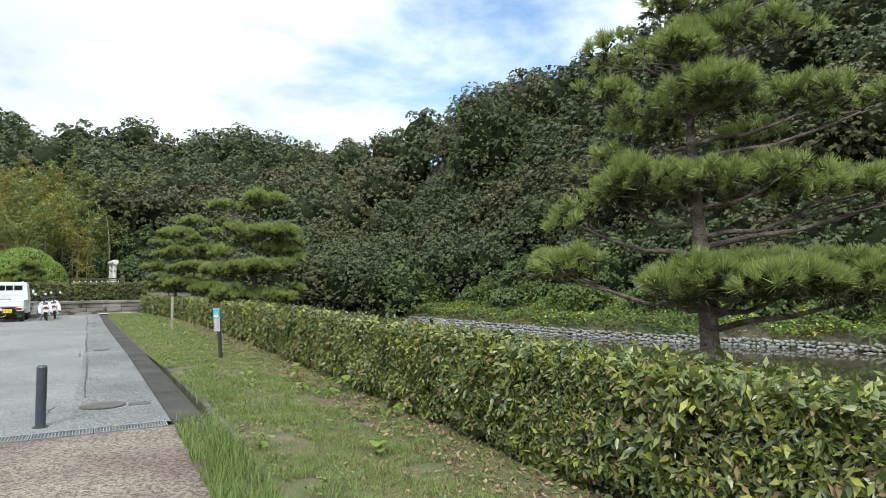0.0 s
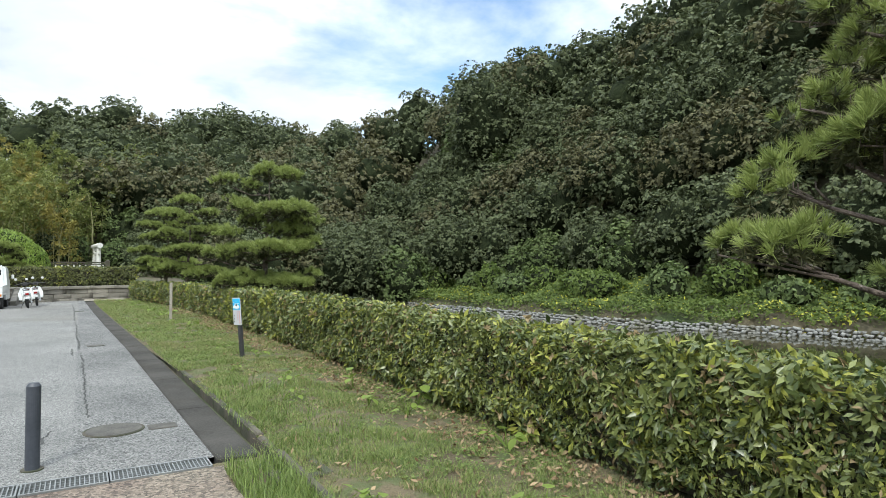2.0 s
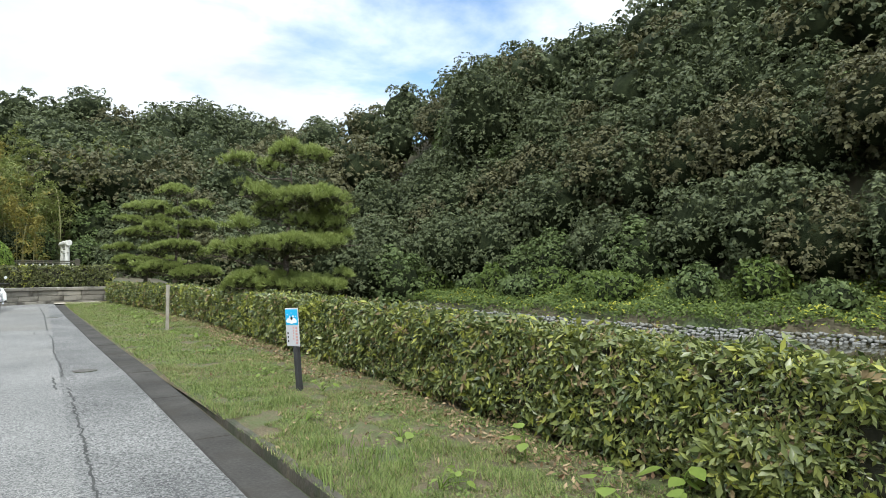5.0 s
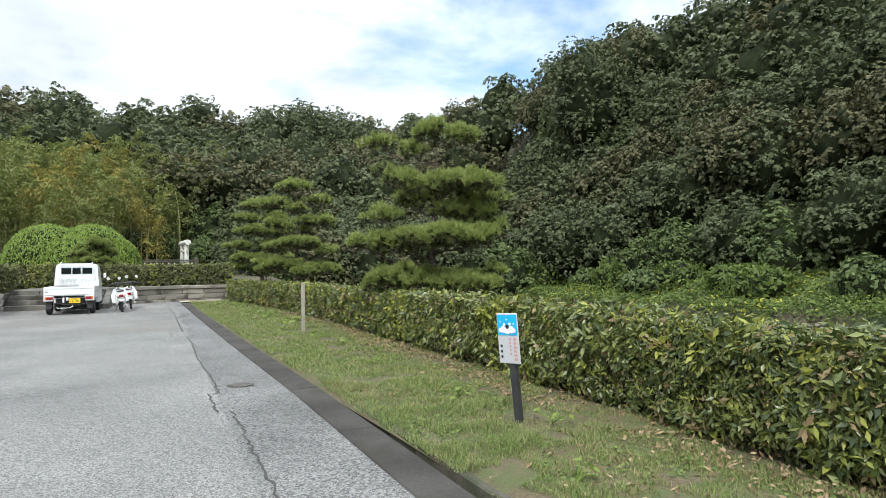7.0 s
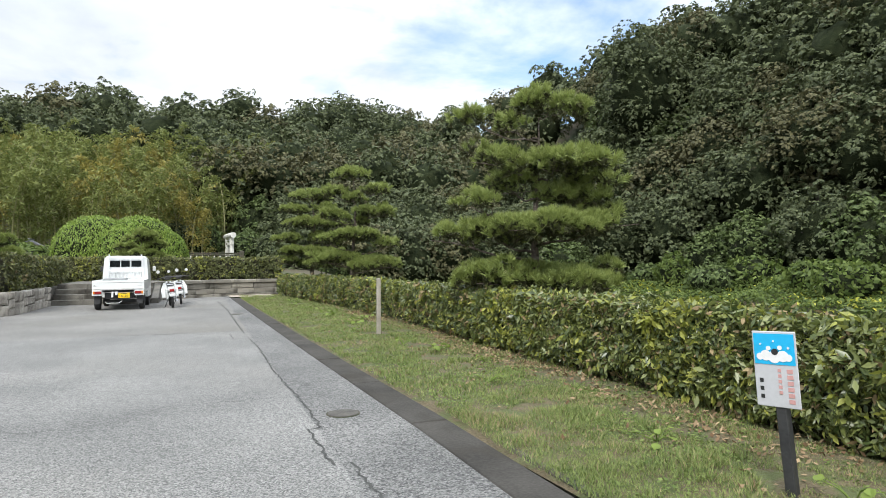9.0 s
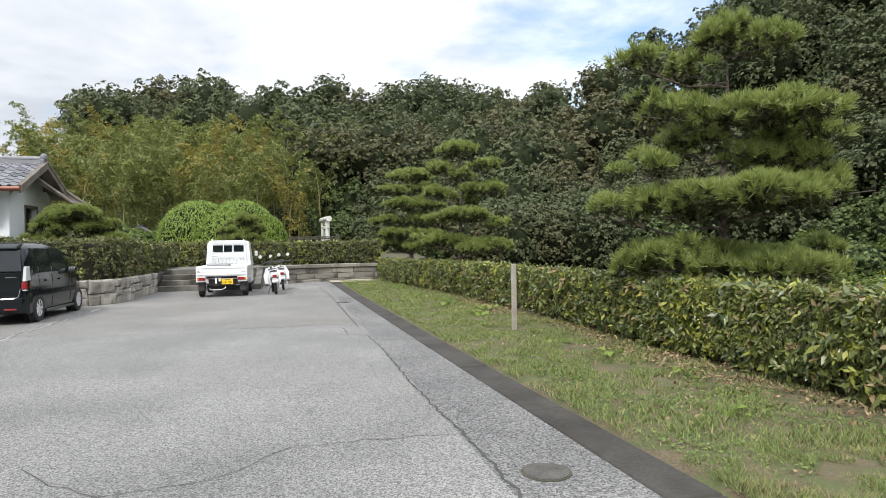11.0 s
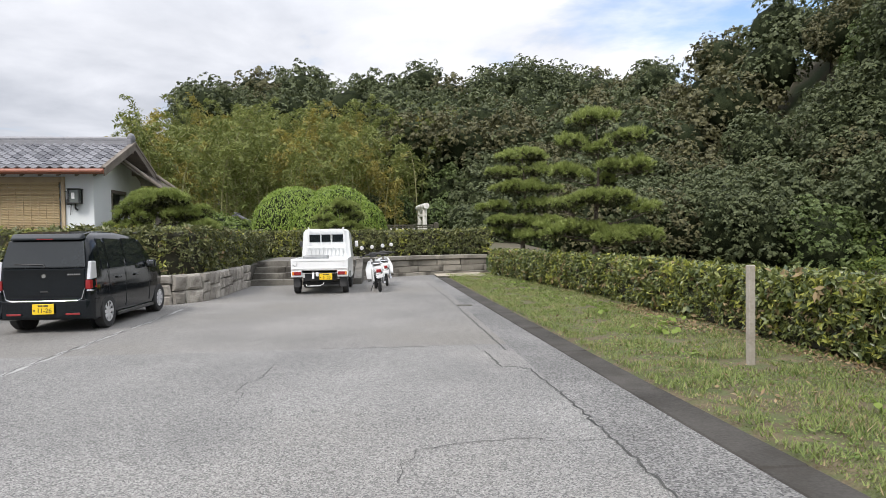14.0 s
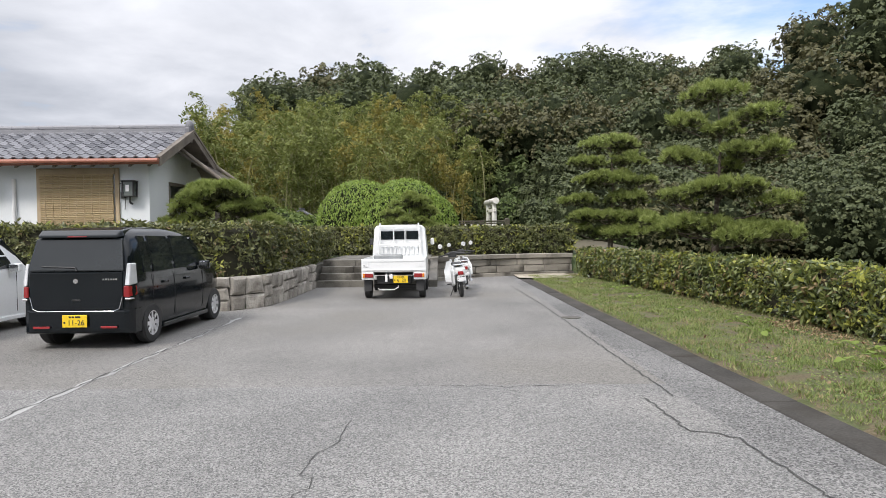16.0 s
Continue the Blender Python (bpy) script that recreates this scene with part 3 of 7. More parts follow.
def length_of(pts):
    return sum(math.hypot(b[0] - a[0], b[1] - a[1]) for a, b in zip(pts, pts[1:]))


WALL_N = [(-3.7, 35.2), (-3.1, 36.4), (-1.7, 37.45), (-0.2, 37.95), (1.35, 38.25)]
wall_north = thing("wall_north", None, "low weathered granite block wall with a coping", "wall", "", "structure")
total = length_of(WALL_N)
for z0, z1, w, th, out in ((-0.05, 0.12, 1.3, 0.5, 0.14), (0.12, 0.36, 0.95, 0.4, 0), (0.36, 0.60, 1.1, 0.4, 0), (0.60, 0.76, 1.5, 0.42, 0.05)):
    s = random.uniform(-0.5, 0)
    while s < total - 0.02:
        e = s + w * random.uniform(0.8, 1.15)
        a0, b0 = along(WALL_N, max(s, 0)), along(WALL_N, min(e, total))
        if math.hypot(b0[0] - a0[0], b0[1] - a0[1]) > 0.05:
            d = Vector((b0[0] - a0[0], b0[1] - a0[1], 0)).normalized()
            o = (d.y * out, -d.x * out)
            block("granite_block", wall_north, (a0[0] + o[0], a0[1] + o[1]), (b0[0] + o[0], b0[1] + o[1]), z0, z1, th, M_GRANITE)
        s = e

stairs = thing("stairs", None, "four worn grey stone steps up to the terrace", "stairs", "", "structure")
for k in range(4):
    for x0, x1 in ((-6.98, -6.0), (-6.0, -4.9), (-4.9, -3.75)):
        bm = bmesh.new()
        box(bm, x0 + 0.004, x1 - 0.004, 33.5 + 0.36 * k, 33.5 + 0.36 * (k + 1) + (3.6 if k == 3 else 0.02), -0.05 + 0.001 * k, 0.185 * (k + 1) + random.uniform(-0.004, 0.004), 0.018, 2)
        part("step", bm, M_STEP, stairs)
bm = bmesh.new()
box(bm, -3.75, -3.5, 33.4, 35.3, -0.05, 0.2, 0.02)
for v in bm.verts:
    if v.co.z > 0.1:
        v.co.z += (v.co.y - 33.4) * 0.28
part("cheek_stone", bm, M_STEP, stairs, "sloping stone beside the steps")

# rubble retaining wall of the house terrace
WALL_W = [(-17.0, 28.0), (-8.3, 28.05), (-7.6, 28.3), (-7.12, 28.9), (-7.0, 29.8), (-6.98, 33.5), (-7.0, 38.5)]
wall_west = thing("wall_west", None, "low rubble-stone retaining wall with rough irregular blocks", "wall", "", "structure")
total = length_of(WALL_W)
bm = bmesh.new()
prev = None
for k in range(int(total / 0.4) + 1):
    p = along(WALL_W, k * 0.4)
    q = along(WALL_W, k * 0.4 + 0.05)
    d = Vector((q[0] - p[0], q[1] - p[1], 0)).normalized() if k * 0.4 + 0.05 < total else Vector((0, 1, 0))
    n = Vector((-d.y, d.x, 0))
    o = [Vector((*p, z)) + n * t for z, t in ((-0.1, 0.05), (0.62, 0.08), (0.62, 0.45), (-0.1, 0.45))]
    row = [bm.verts.new(v) for v in o]
    if prev:
        for i in range(4):
            bm.faces.new((prev[i], row[i], row[(i + 1) % 4], prev[(i + 1) % 4]))
    prev = row
part("mortar_bed", bm, M_JOINT, wall_west)


def rubble(parent, p0, p1, z0, z1, slant):
    """One rough faced stone with a bulging front."""
    d = Vector((p1[0] - p0[0], p1[1] - p0[1], 0))
    L, bm = d.length, bmesh.new()
    c = [(0.008, z0 + 0.008), (L - 0.008, z0 + 0.008), (L - 0.008 + slant[1], z1 - 0.008), (0.008 + slant[0], z1 - 0.008)]
    c = [(x + random.uniform(-0.012, 0.012), z + random.uniform(-0.012, 0.012)) for x, z in c]
    back = [bm.verts.new((x, 0.12, z)) for x, z in c]
    front = [bm.verts.new((x, 0.005, z)) for x, z in c]
    cx, cz = sum(x for x, z in c) / 4, sum(z for x, z in c) / 4
    inner = [bm.verts.new((x + (cx - x) * 0.28, -0.035 + random.uniform(-0.015, 0.015), z + (cz - z) * 0.3)) for x, z in c]
    for i in range(4):
        j = (i + 1) % 4
        bm.faces.new((back[i], back[j], front[j], front[i]))
        bm.faces.new((front[i], front[j], inner[j], inner[i]))
    bm.faces.new(inner)
    ob = part("stone", bm, M_STONE, parent)
    ob.matrix_basis = Matrix.Translation((p0[0], p0[1], 0)) @ Matrix.Rotation(math.atan2(d.y, d.x), 4, "Z")


s = 4.5
while s < total - 5.2:
    w = random.uniform(0.3, 0.55)
    z, slant = -0.04, (0.0, 0.0)
    p0, p1 = along(WALL_W, s), along(WALL_W, s + w)
    side = s > 10.2
    if side:
        slant = (0.06, 0.06)
    for h in random.choice(((0.26, 0.24, 0.22), (0.34, 0.38), (0.24, 0.26, 0.22), (0.4, 0.32))):
        rubble(wall_west, p0, p1, z, z + h, (random.uniform(-0.05, 0.05), random.uniform(-0.05, 0.05)) if not side else slant)
        z += h
    s += w


# ---- hedges ----
def hedge(label, pts, width, z0f, z1f, size, density, mats, shares, y_near=None):
    """A clipped hedge along pts (the middle line): a coat of leaves over a core coloured dark as inner shade."""
    t = thing("hedge", None, label, "hedge")
    total = length_of(pts)
    n = max(2, int(total / 0.35))
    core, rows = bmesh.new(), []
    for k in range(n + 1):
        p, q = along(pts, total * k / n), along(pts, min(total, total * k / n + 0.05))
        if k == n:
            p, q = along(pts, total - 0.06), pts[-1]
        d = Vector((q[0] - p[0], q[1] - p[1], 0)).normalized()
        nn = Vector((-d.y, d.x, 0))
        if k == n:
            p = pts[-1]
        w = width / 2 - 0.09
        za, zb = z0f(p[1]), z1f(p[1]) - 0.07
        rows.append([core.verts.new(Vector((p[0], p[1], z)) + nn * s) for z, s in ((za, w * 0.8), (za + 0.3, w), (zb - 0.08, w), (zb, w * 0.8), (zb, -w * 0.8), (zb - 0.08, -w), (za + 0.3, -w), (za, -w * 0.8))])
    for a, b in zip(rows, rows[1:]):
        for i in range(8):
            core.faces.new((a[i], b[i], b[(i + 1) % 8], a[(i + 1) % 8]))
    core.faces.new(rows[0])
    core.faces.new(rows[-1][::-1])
    part("core", core, M_TWIG, t, "solid hedge core, dark for the shade among the twigs")
    # leaves, in sprigs of five
    seg = np.array([(a, b) for a, b in zip(pts, pts[1:])])
    L = np.linalg.norm(seg[:, 1] - seg[:, 0], axis=1)
    m = int(total * (2 * 1.0 + width) * density / 5)
    which = rng.choice(len(L), m, p=L / L.sum())
    u = rng.random((m, 1))
    c2 = seg[which, 0] * (1 - u) + seg[which, 1] * u
    if y_near is not None:
        keep = rng.random(m) < np.clip(1.25 - (c2[:, 1] - y_near) / 16, 0.36, 1) * (c2[:, 1] > -3)
        c2, which = c2[keep], which[keep]
        m = len(c2)
    d = unit(seg[which, 1] - seg[which, 0])
    nrm = np.stack([-d[:, 1], d[:, 0]], 1)
    c2 = c2 + d * rng.normal(size=(m, 1)) * 0.14
    za, zb = np.array([z0f(v) for v in c2[:, 1]]), np.array([z1f(v) for v in c2[:, 1]])
    # the face: top, or either side
    face = rng.random(m)
    top = face < width / (width + 2.0)
    sgn = np.where(rng.random(m) < 0.62, 1.0, -1.0)
    hv = rng.random(m) ** 0.8
    wob = np.array([noise.noise((x * 1.7, y * 1.7, h * 2.0)) + 0.7 * noise.noise((x * 5, y * 5, h * 5)) for (x, y), h in zip(c2, hv)])
    # some young shoots stand out of the clipped faces
    shoot = np.where(rng.random(m) < 0.06, 0.10 * rng.random(m), 0.0)
    off = np.where(top, (rng.random(m) - 0.5) * width, sgn * (width / 2 + wob * 0.065 + shoot * 0.7 - 0.05 * (hv < 0.15) - 0.04 * (hv > 0.9)))
    z = np.where(top, zb + wob * 0.055 + shoot - 0.05 * (np.abs(off) / (width / 2)) ** 6, za + hv * (zb - za))
    c = np.concatenate([c2 + nrm * off[:, None], z[:, None]], 1)
    out = np.where(top[:, None], np.array([[0, 0, 1.0]]), np.concatenate([nrm * sgn[:, None], np.full((m, 1), 0.35)], 1))
    sc = size * (1 if y_near is None else np.clip(1 + (c2[:, 1] - y_near) / 40, 1, 1.35)) * (0.65 + 0.7 * rng.random(m)) * (0.8 + 0.7 * np.clip(wob + 0.4, 0, 1))
    k5 = 5
    ax = unit(out + 0.45 * rng.normal(size=(m, 3)))
    C, N, S, SP = np.repeat(c, k5, 0), np.repeat(ax, k5, 0), np.repeat(sc, k5), None
    spread = rng.normal(size=(m * k5, 3))
    spread = unit(spread - (spread * N).sum(1, keepdims=True) * N)
    C = C + spread * S[:, None] * 0.5 + rng.normal(size=C.shape) * 0.015
    v, f = leaf_cards(C, unit(N + 0.5 * rng.normal(size=N.shape)), S, S * 0.38, 0.5, spread)
    kinds = rng.choice(len(mats), m, p=shares)
    wob2 = np.array([noise.noise((x * 0.8 + 5, y * 0.8, 1.0)) for x, y in c2])
    kinds = np.where((wob2 > 0.22) & (rng.random(m) < 0.28), min(1, len(mats) - 1), kinds)
    mi = np.repeat(kinds, k5)
    ob = raw("foliage", v, f, mats, t, mat_index=np.concatenate([mi, mi]))
    tagged(ob, kind="stuff")
    return t


front = [(2.42, -7.0), (2.42, 22.0), (2.27, 27.6), (1.25, 37.0)]
mid = [(x + 0.36, y) for x, y in front]
hedge("long clipped evergreen hedge with glossy green and yellowing leaves", mid, 0.72, lambda y: gzf(y) + 0.05, lambda y: 0.93 + 0.6 * gzf(y), 0.067, 2850,
      [M_HEDGE, M_HEDGE_Y, M_HEDGE_B], [0.80, 0.13, 0.07], y_near=8.0)
hedge("clipped green hedge on top of the granite wall", [(1.7, 40.0), (-9.0, 40.0)], 0.8, lambda y: 0.7, lambda y: 1.75, 0.11, 620, [M_HEDGE_FAR, M_HEDGE_Y], [0.96, 0.04])
hedge("clipped hedge along the top of the rubble-stone wall", [(-7.9, 38.6), (-7.6, 34.0), (-7.63, 29.6), (-7.68, 29.25), (-7.82, 29.02), (-8.1, 28.88), (-8.5, 28.85), (-17.0, 28.85)], 0.85, lambda y: 0.62, lambda y: 1.74 if y < 33 else 1.68, 0.095, 800, [M_HEDGE_FAR, M_HEDGE_Y, M_HEDGE_B], [0.93, 0.05, 0.02])


# ---- grass and weeds ----
def blades(name, c, h, lean, width, mat, label, parent=None):
    k = len(c)
    a = rng.random(k) * 2 * math.pi
    d = np.stack([np.cos(a), np.sin(a), np.zeros(k)], 1)
    s = np.stack([-np.sin(a), np.cos(a), np.zeros(k)], 1) * width[:, None] / 2
    up = np.zeros((k, 3))
    up[:, 2] = 1
    tip = c + up * h[:, None] + d * (lean * h)[:, None]
    mid = c + up * (h * 0.62)[:, None] + d * (lean * h * 0.3)[:, None]
    if h.max() < 0.1:
        v = np.stack([c - s, c + s, tip], 1).reshape(-1, 3)
        f = np.arange(k * 3).reshape(-1, 3)
    else:
        v = np.stack([c - s, c + s, mid + s * 0.8, mid - s * 0.8, tip], 1).reshape(-1, 3)
        i = np.arange(k)[:, None] * 5
        f = np.concatenate([i + np.array([[0, 1, 2]]), i + np.array([[0, 2, 3]]), i + np.array([[3, 2, 4]])], 0)
    ob = raw(name, v, f, mat, parent)
    return tagged(ob, label, "grass" if label else "", "", "stuff")


def scatter(n, x0, x1, y0, y1, thin=0.0, seed=3.0, scale=0.9):
    p = np.stack([x0 + (x1 - x0) * rng.random(n), y0 + (y1 - y0) * rng.random(n)], 1)
    v = np.array([noise.noise((x * scale, y * scale, seed)) + 0.5 * noise.noise((x * 4, y * 4, seed)) for x, y in p])
    p = p[v > thin]
    return np.concatenate([p, (gz(np.maximum(p[:, 1], -8)) + 0.02)[:, None]], 1)


def tone(c, scale, seed):
    return np.array([noise.noise((x * scale, y * scale, seed)) for x, y in c[:, :2]])


near = scatter(250000, 0.1, 2.5, -3.0, 14.0, -0.30, 3.0, 1.4)
far = scatter(120000, -0.45, 2.5, 14.0, 37.0, -0.32, 3.0, 1.2)
for c, h0, w0 in ((near, 0.036, 0.0064), (far, 0.042, 0.011)):
    c[:, 2] += 0.004
    c = c[c[:, 0] > gutter_edge(c[:, 1]) + np.interp(c[:, 1], (7, 13), (0.09, 0.0)) + 0.08 * rng.random(len(c)) ** 2]
    k = len(c)
    edge = np.clip((2.2 - c[:, 0]) * 1.2, 0.3, 1)
    tuft = np.clip(1.0 + 1.5 * tone(c, 2.2, 8.0) + 0.9 * tone(c, 7.0, 2.0), 0.35, 2.6)
    h = h0 * (0.35 + 1.0 * rng.random(k)) * (0.5 + 0.5 * edge) * tuft
    h = np.minimum(h, 0.098)
    w = w0 * (0.7 + 0.7 * rng.random(k))
    dry = rng.random(k) < np.clip(0.10 + 0.4 * tone(c, 1.1, 14.0) + 0.22 * (c[:, 0] > 1.95), 0.03, 0.6)
    for nm, keep, mt, lb in (("grass", ~dry, M_GRASS, "short tufted grass and small weeds on the verge"), ("dry_grass", dry, M_GRASS_DRY, "dry straw-coloured grass among the green")):
        blades(nm, c[keep], h[keep], 0.35 + 0.9 * rng.random(int(keep.sum())), w[keep], mt, lb)
# small round leaves of clover and creepers between the blades
c = scatter(26000, 0.1, 2.5, -3.0, 24.0, 0.12, 21.0, 1.1)
c = c[c[:, 0] > gutter_edge(c[:, 1]) + 0.15]
c[:, 2] += 0.012 + 0.03 * rng.random(len(c))
v, f = leaf_cards(c, np.tile([[0, 0, 1.0]], (len(c), 1)) + 0.35 * rng.normal(size=(len(c), 3)), 0.02 + 0.022 * rng.random(len(c)), 0.02 + 0.01 * rng.random(len(c)), 0.2)
tagged(raw("ground_cover", v, f, M_TALLGRASS), "low clover-like weeds creeping through the verge", "weeds", "", "stuff")
c = scatter(5600, -0.08, 0.36, 1.2, 5.0, -0.2, 9.0, 2.0)
k = len(c)
blades("tall_grass", c, 0.05 + 0.17 * rng.random(k) ** 2.5, 0.35 + 0.7 * rng.random(k), 0.004 + 0.004 * rng.random(k), M_TALLGRASS, "long green grass growing over the gutter's end")
c = scatter(1500, 0.3, 1.3, 4.4, 8.5, 0.05, 4.0, 1.6)
k = len(c)
blades("tall_grass", c, 0.06 + 0.12 * rng.random(k) ** 2, 0.3 + 0.6 * rng.random(k), 0.006 + 0.004 * rng.random(k), M_TALLGRASS, "longer grass along the kerb")


def weed(x, y, n, r, size, label="broad-leaved weed growing in the verge"):
    t = thing("weed", pose(x, y, gzf(y) + 0.03), label, "weed", "verge weeds")
    tips = []
    for k in range(n):
        a, rr, h = random.uniform(0, 6.28), r * random.uniform(0.2, 1), random.uniform(0.4, 1) * size * 1.6
        tip = Vector((rr * math.cos(a), rr * math.sin(a), h))
        bm = bmesh.new()
        tube(bm, [(0, 0, 0), tip * 0.5 + Vector((0, 0, h * 0.25)), tip], [0.005, 0.004, 0.002], 4)
        part("stem", bm, M_WEED, t)
        tips.append(tip)
    for tip in tips:
        bm = bmesh.new()
        s = size * random.uniform(0.6, 1.15)
        prof = [(0.0, 0.04), (0.18, 0.4), (0.42, 0.5), (0.7, 0.34), (1.0, 0.0)]
        L = [bm.verts.new((u * s, w * s, -0.12 * s * u * u + 0.08 * w * s)) for u, w in prof]
        R = [bm.verts.new((u * s, -w * s, -0.12 * s * u * u + 0.08 * w * s)) for u, w in prof[:-1]]
        C = [bm.verts.new((u * s, 0, -0.12 * s * u * u)) for u, w in prof[:-1]]
        for i in range(3):
            bm.faces.new((C[i], C[i + 1], L[i + 1], L[i]))
            bm.faces.new((C[i + 1], C[i], R[i], R[i + 1]))
        bm.faces.new((C[3], L[4], L[3]))
        bm.faces.new((C[3], R[3], L[4]))
        ob = part("leaf", bm, M_WEED, t)
        ob.matrix_basis = Matrix.Translation(tip) @ Euler((random.gauss(0, 0.3), random.gauss(0.2, 0.3), math.atan2(tip.y, tip.x) + random.gauss(0, 0.7))).to_matrix().to_4x4()


for x, y, n, r, s in ((0.62, 3.7, 9, 0.22, 0.10), (1.75, 6.35, 6, 0.16, 0.14), (1.95, 7.3, 4, 0.1, 0.17), (1.5, 3.0, 10, 0.22, 0.11), (2.15, 4.3, 8, 0.2, 0.12), (1.9, 5.7, 7, 0.2, 0.12), (2.25, 6.1, 5, 0.14, 0.19),
                      (1.35, 8.3, 9, 0.25, 0.09), (1.0, 7.1, 7, 0.2, 0.09), (1.55, 10.6, 8, 0.2, 0.09), (0.85, 9.3, 6, 0.2, 0.08), (1.3, 12.0, 8, 0.3, 0.08), (1.1, 14.6, 10, 0.3, 0.09),
                      (1.45, 17.2, 12, 0.3, 0.13), (1.2, 18.2, 9, 0.25, 0.12), (1.7, 16.0, 8, 0.25, 0.1), (0.9, 20.7, 8, 0.25, 0.1), (1.3, 22.4, 14, 0.4, 0.14), (1.7, 23.2, 14, 0.4, 0.14), (1.1, 24.4, 12, 0.4, 0.12),
                      (1.5, 25.5, 12, 0.4, 0.12), (1.0, 27.2, 12, 0.4, 0.11), (0.9, 29.5, 12, 0.4, 0.12), (1.1, 31.5, 12, 0.4, 0.12), (0.6, 33.8, 12, 0.4, 0.11)):
    weed(x, y, n, r, s * (0.7 if y > 13 else 0.9))

# dry fallen leaves at the hedge's foot
c = np.concatenate([scatter(5200, 1.75, 2.6, -2, 26, -0.25, 6.0), scatter(1900, 0.3, 2.4, -2, 26, 0.0, 6.0)])
c[:, 2] += 0.02 + 0.02 * rng.random(len(c))
v, f = leaf_cards(c, np.tile([[0, 0, 1.0]], (len(c), 1)) + 0.5 * rng.normal(size=(len(c), 3)), 0.035 + 0.045 * rng.random(len(c)), 0.015 + 0.018 * rng.random(len(c)), 0.3)
tagged(raw("fallen_leaves", v, f, M_LITTER), "dry brown leaves fallen along the hedge", "leaves", "", "stuff")


# ---- trees ----
def lumps(n, r, squash=0.8, seed=0):
    """Middle points and radii of the clumps of a rounded crown of radius r."""
    q = np.random.default_rng(seed)
    i = np.arange(n) + 0.5
    z, an = 1 - 2 * i / n, i * 2.39996
    d = unit(np.stack([np.sqrt(1 - z * z) * np.cos(an), np.sqrt(1 - z * z) * np.sin(an), z], 1) + 0.22 * q.normal(size=(n, 3)))
    c = d * (r * (0.62 + 0.22 * q.random((n, 1)))) * np.array([1, 1, squash])
    return c, r * (0.22 + 0.13 * q.random(n))


def crown_cards(c, rad, per, size, seed=0):
    """Whorls of leaves over the outside of many clumps: each whorl spreads six leaves round a twig's end."""
    q = np.random.default_rng(seed)
    C, N = [], []
    for p, r in zip(c, rad):
        d = unit(q.normal(size=(per // 6, 3)) + np.array([0, 0, 0.35]))
        d = d[(d @ unit(p[None])[0]) > -0.3]
        C.append(p + d * r * (0.86 + 0.22 * q.random((len(d), 1)) ** 2))
        N.append(unit(d + 0.25 * q.normal(size=d.shape) + np.array([0, 0, 0.45])))
    C, N = np.concatenate(C), np.concatenate(N)
    s = size * (0.6 + 0.7 * q.random(len(C)))
    C, N, s = np.repeat(C, 6, 0), np.repeat(N, 6, 0), np.repeat(s, 6)
    out = q.normal(size=C.shape)
    out = unit(out - (out * N).sum(1, keepdims=True) * N)
    return leaf_cards(C + out * s[:, None] * 0.52, unit(N + 0.3 * out + 0.25 * q.normal(size=N.shape)), s, s * 0.56, 0.55, out)


def make_tree(label, mat, r, h, n, per, size, seed, squash=0.8):
    t = thing("tree", pose(0, 0, 0), label, "tree", "trees on the hills")
    q = random.Random(seed)
    top = h - r * squash
    bm = bmesh.new()
    tube(bm, [(0, 0, -1.0), (0.1, 0.05, top * 0.4), (0.0, 0.1, top * 0.8), (0.1, 0, top + r * 0.3)], [0.26, 0.2, 0.15, 0.06], 8)
    part("trunk", bm, M_TREEBARK, t)
    c, rad = lumps(n, r, squash, seed)
    for k in range(5):
        bm = bmesh.new()
        e = Vector(c[k * (n // 5)]) * 0.8 + Vector((0, 0, top))
        b = Vector((0, 0, top * q.uniform(0.55, 0.85)))
        tube(bm, [b, b.lerp(e, 0.5) + Vector((0, 0, -0.2)), e], [0.11, 0.07, 0.03], 6)
        part("limb", bm, M_TREEBARK, t)
    c = c + np.array([0, 0, top])
    # solid dark core: the crown's inner shade put into its colour
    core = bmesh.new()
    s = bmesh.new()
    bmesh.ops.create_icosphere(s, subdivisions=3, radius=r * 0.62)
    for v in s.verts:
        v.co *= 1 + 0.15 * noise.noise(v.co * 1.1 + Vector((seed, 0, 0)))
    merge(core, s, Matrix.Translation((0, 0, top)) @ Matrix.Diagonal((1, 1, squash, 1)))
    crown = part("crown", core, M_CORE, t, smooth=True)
    v, f = crown_cards(c, rad, per, size, seed)
    ob = raw("foliage", v, f, mat, crown)
    tagged(ob, kind="stuff")
    return t


def put_copies(proto, spots):
    """The first spot takes the tree itself, the others copies of it."""
    for i, (x, y, z, s, a) in enumerate(spots):
        m = pose(x, y, z, 0, 0, a) @ Matrix.Diagonal((s, s, s * 1.0, 1))
        if i == 0:
            proto.matrix_basis = m
        else:
            o = copy_thing(proto, pose(0, 0, 0))
            o.matrix_basis = m


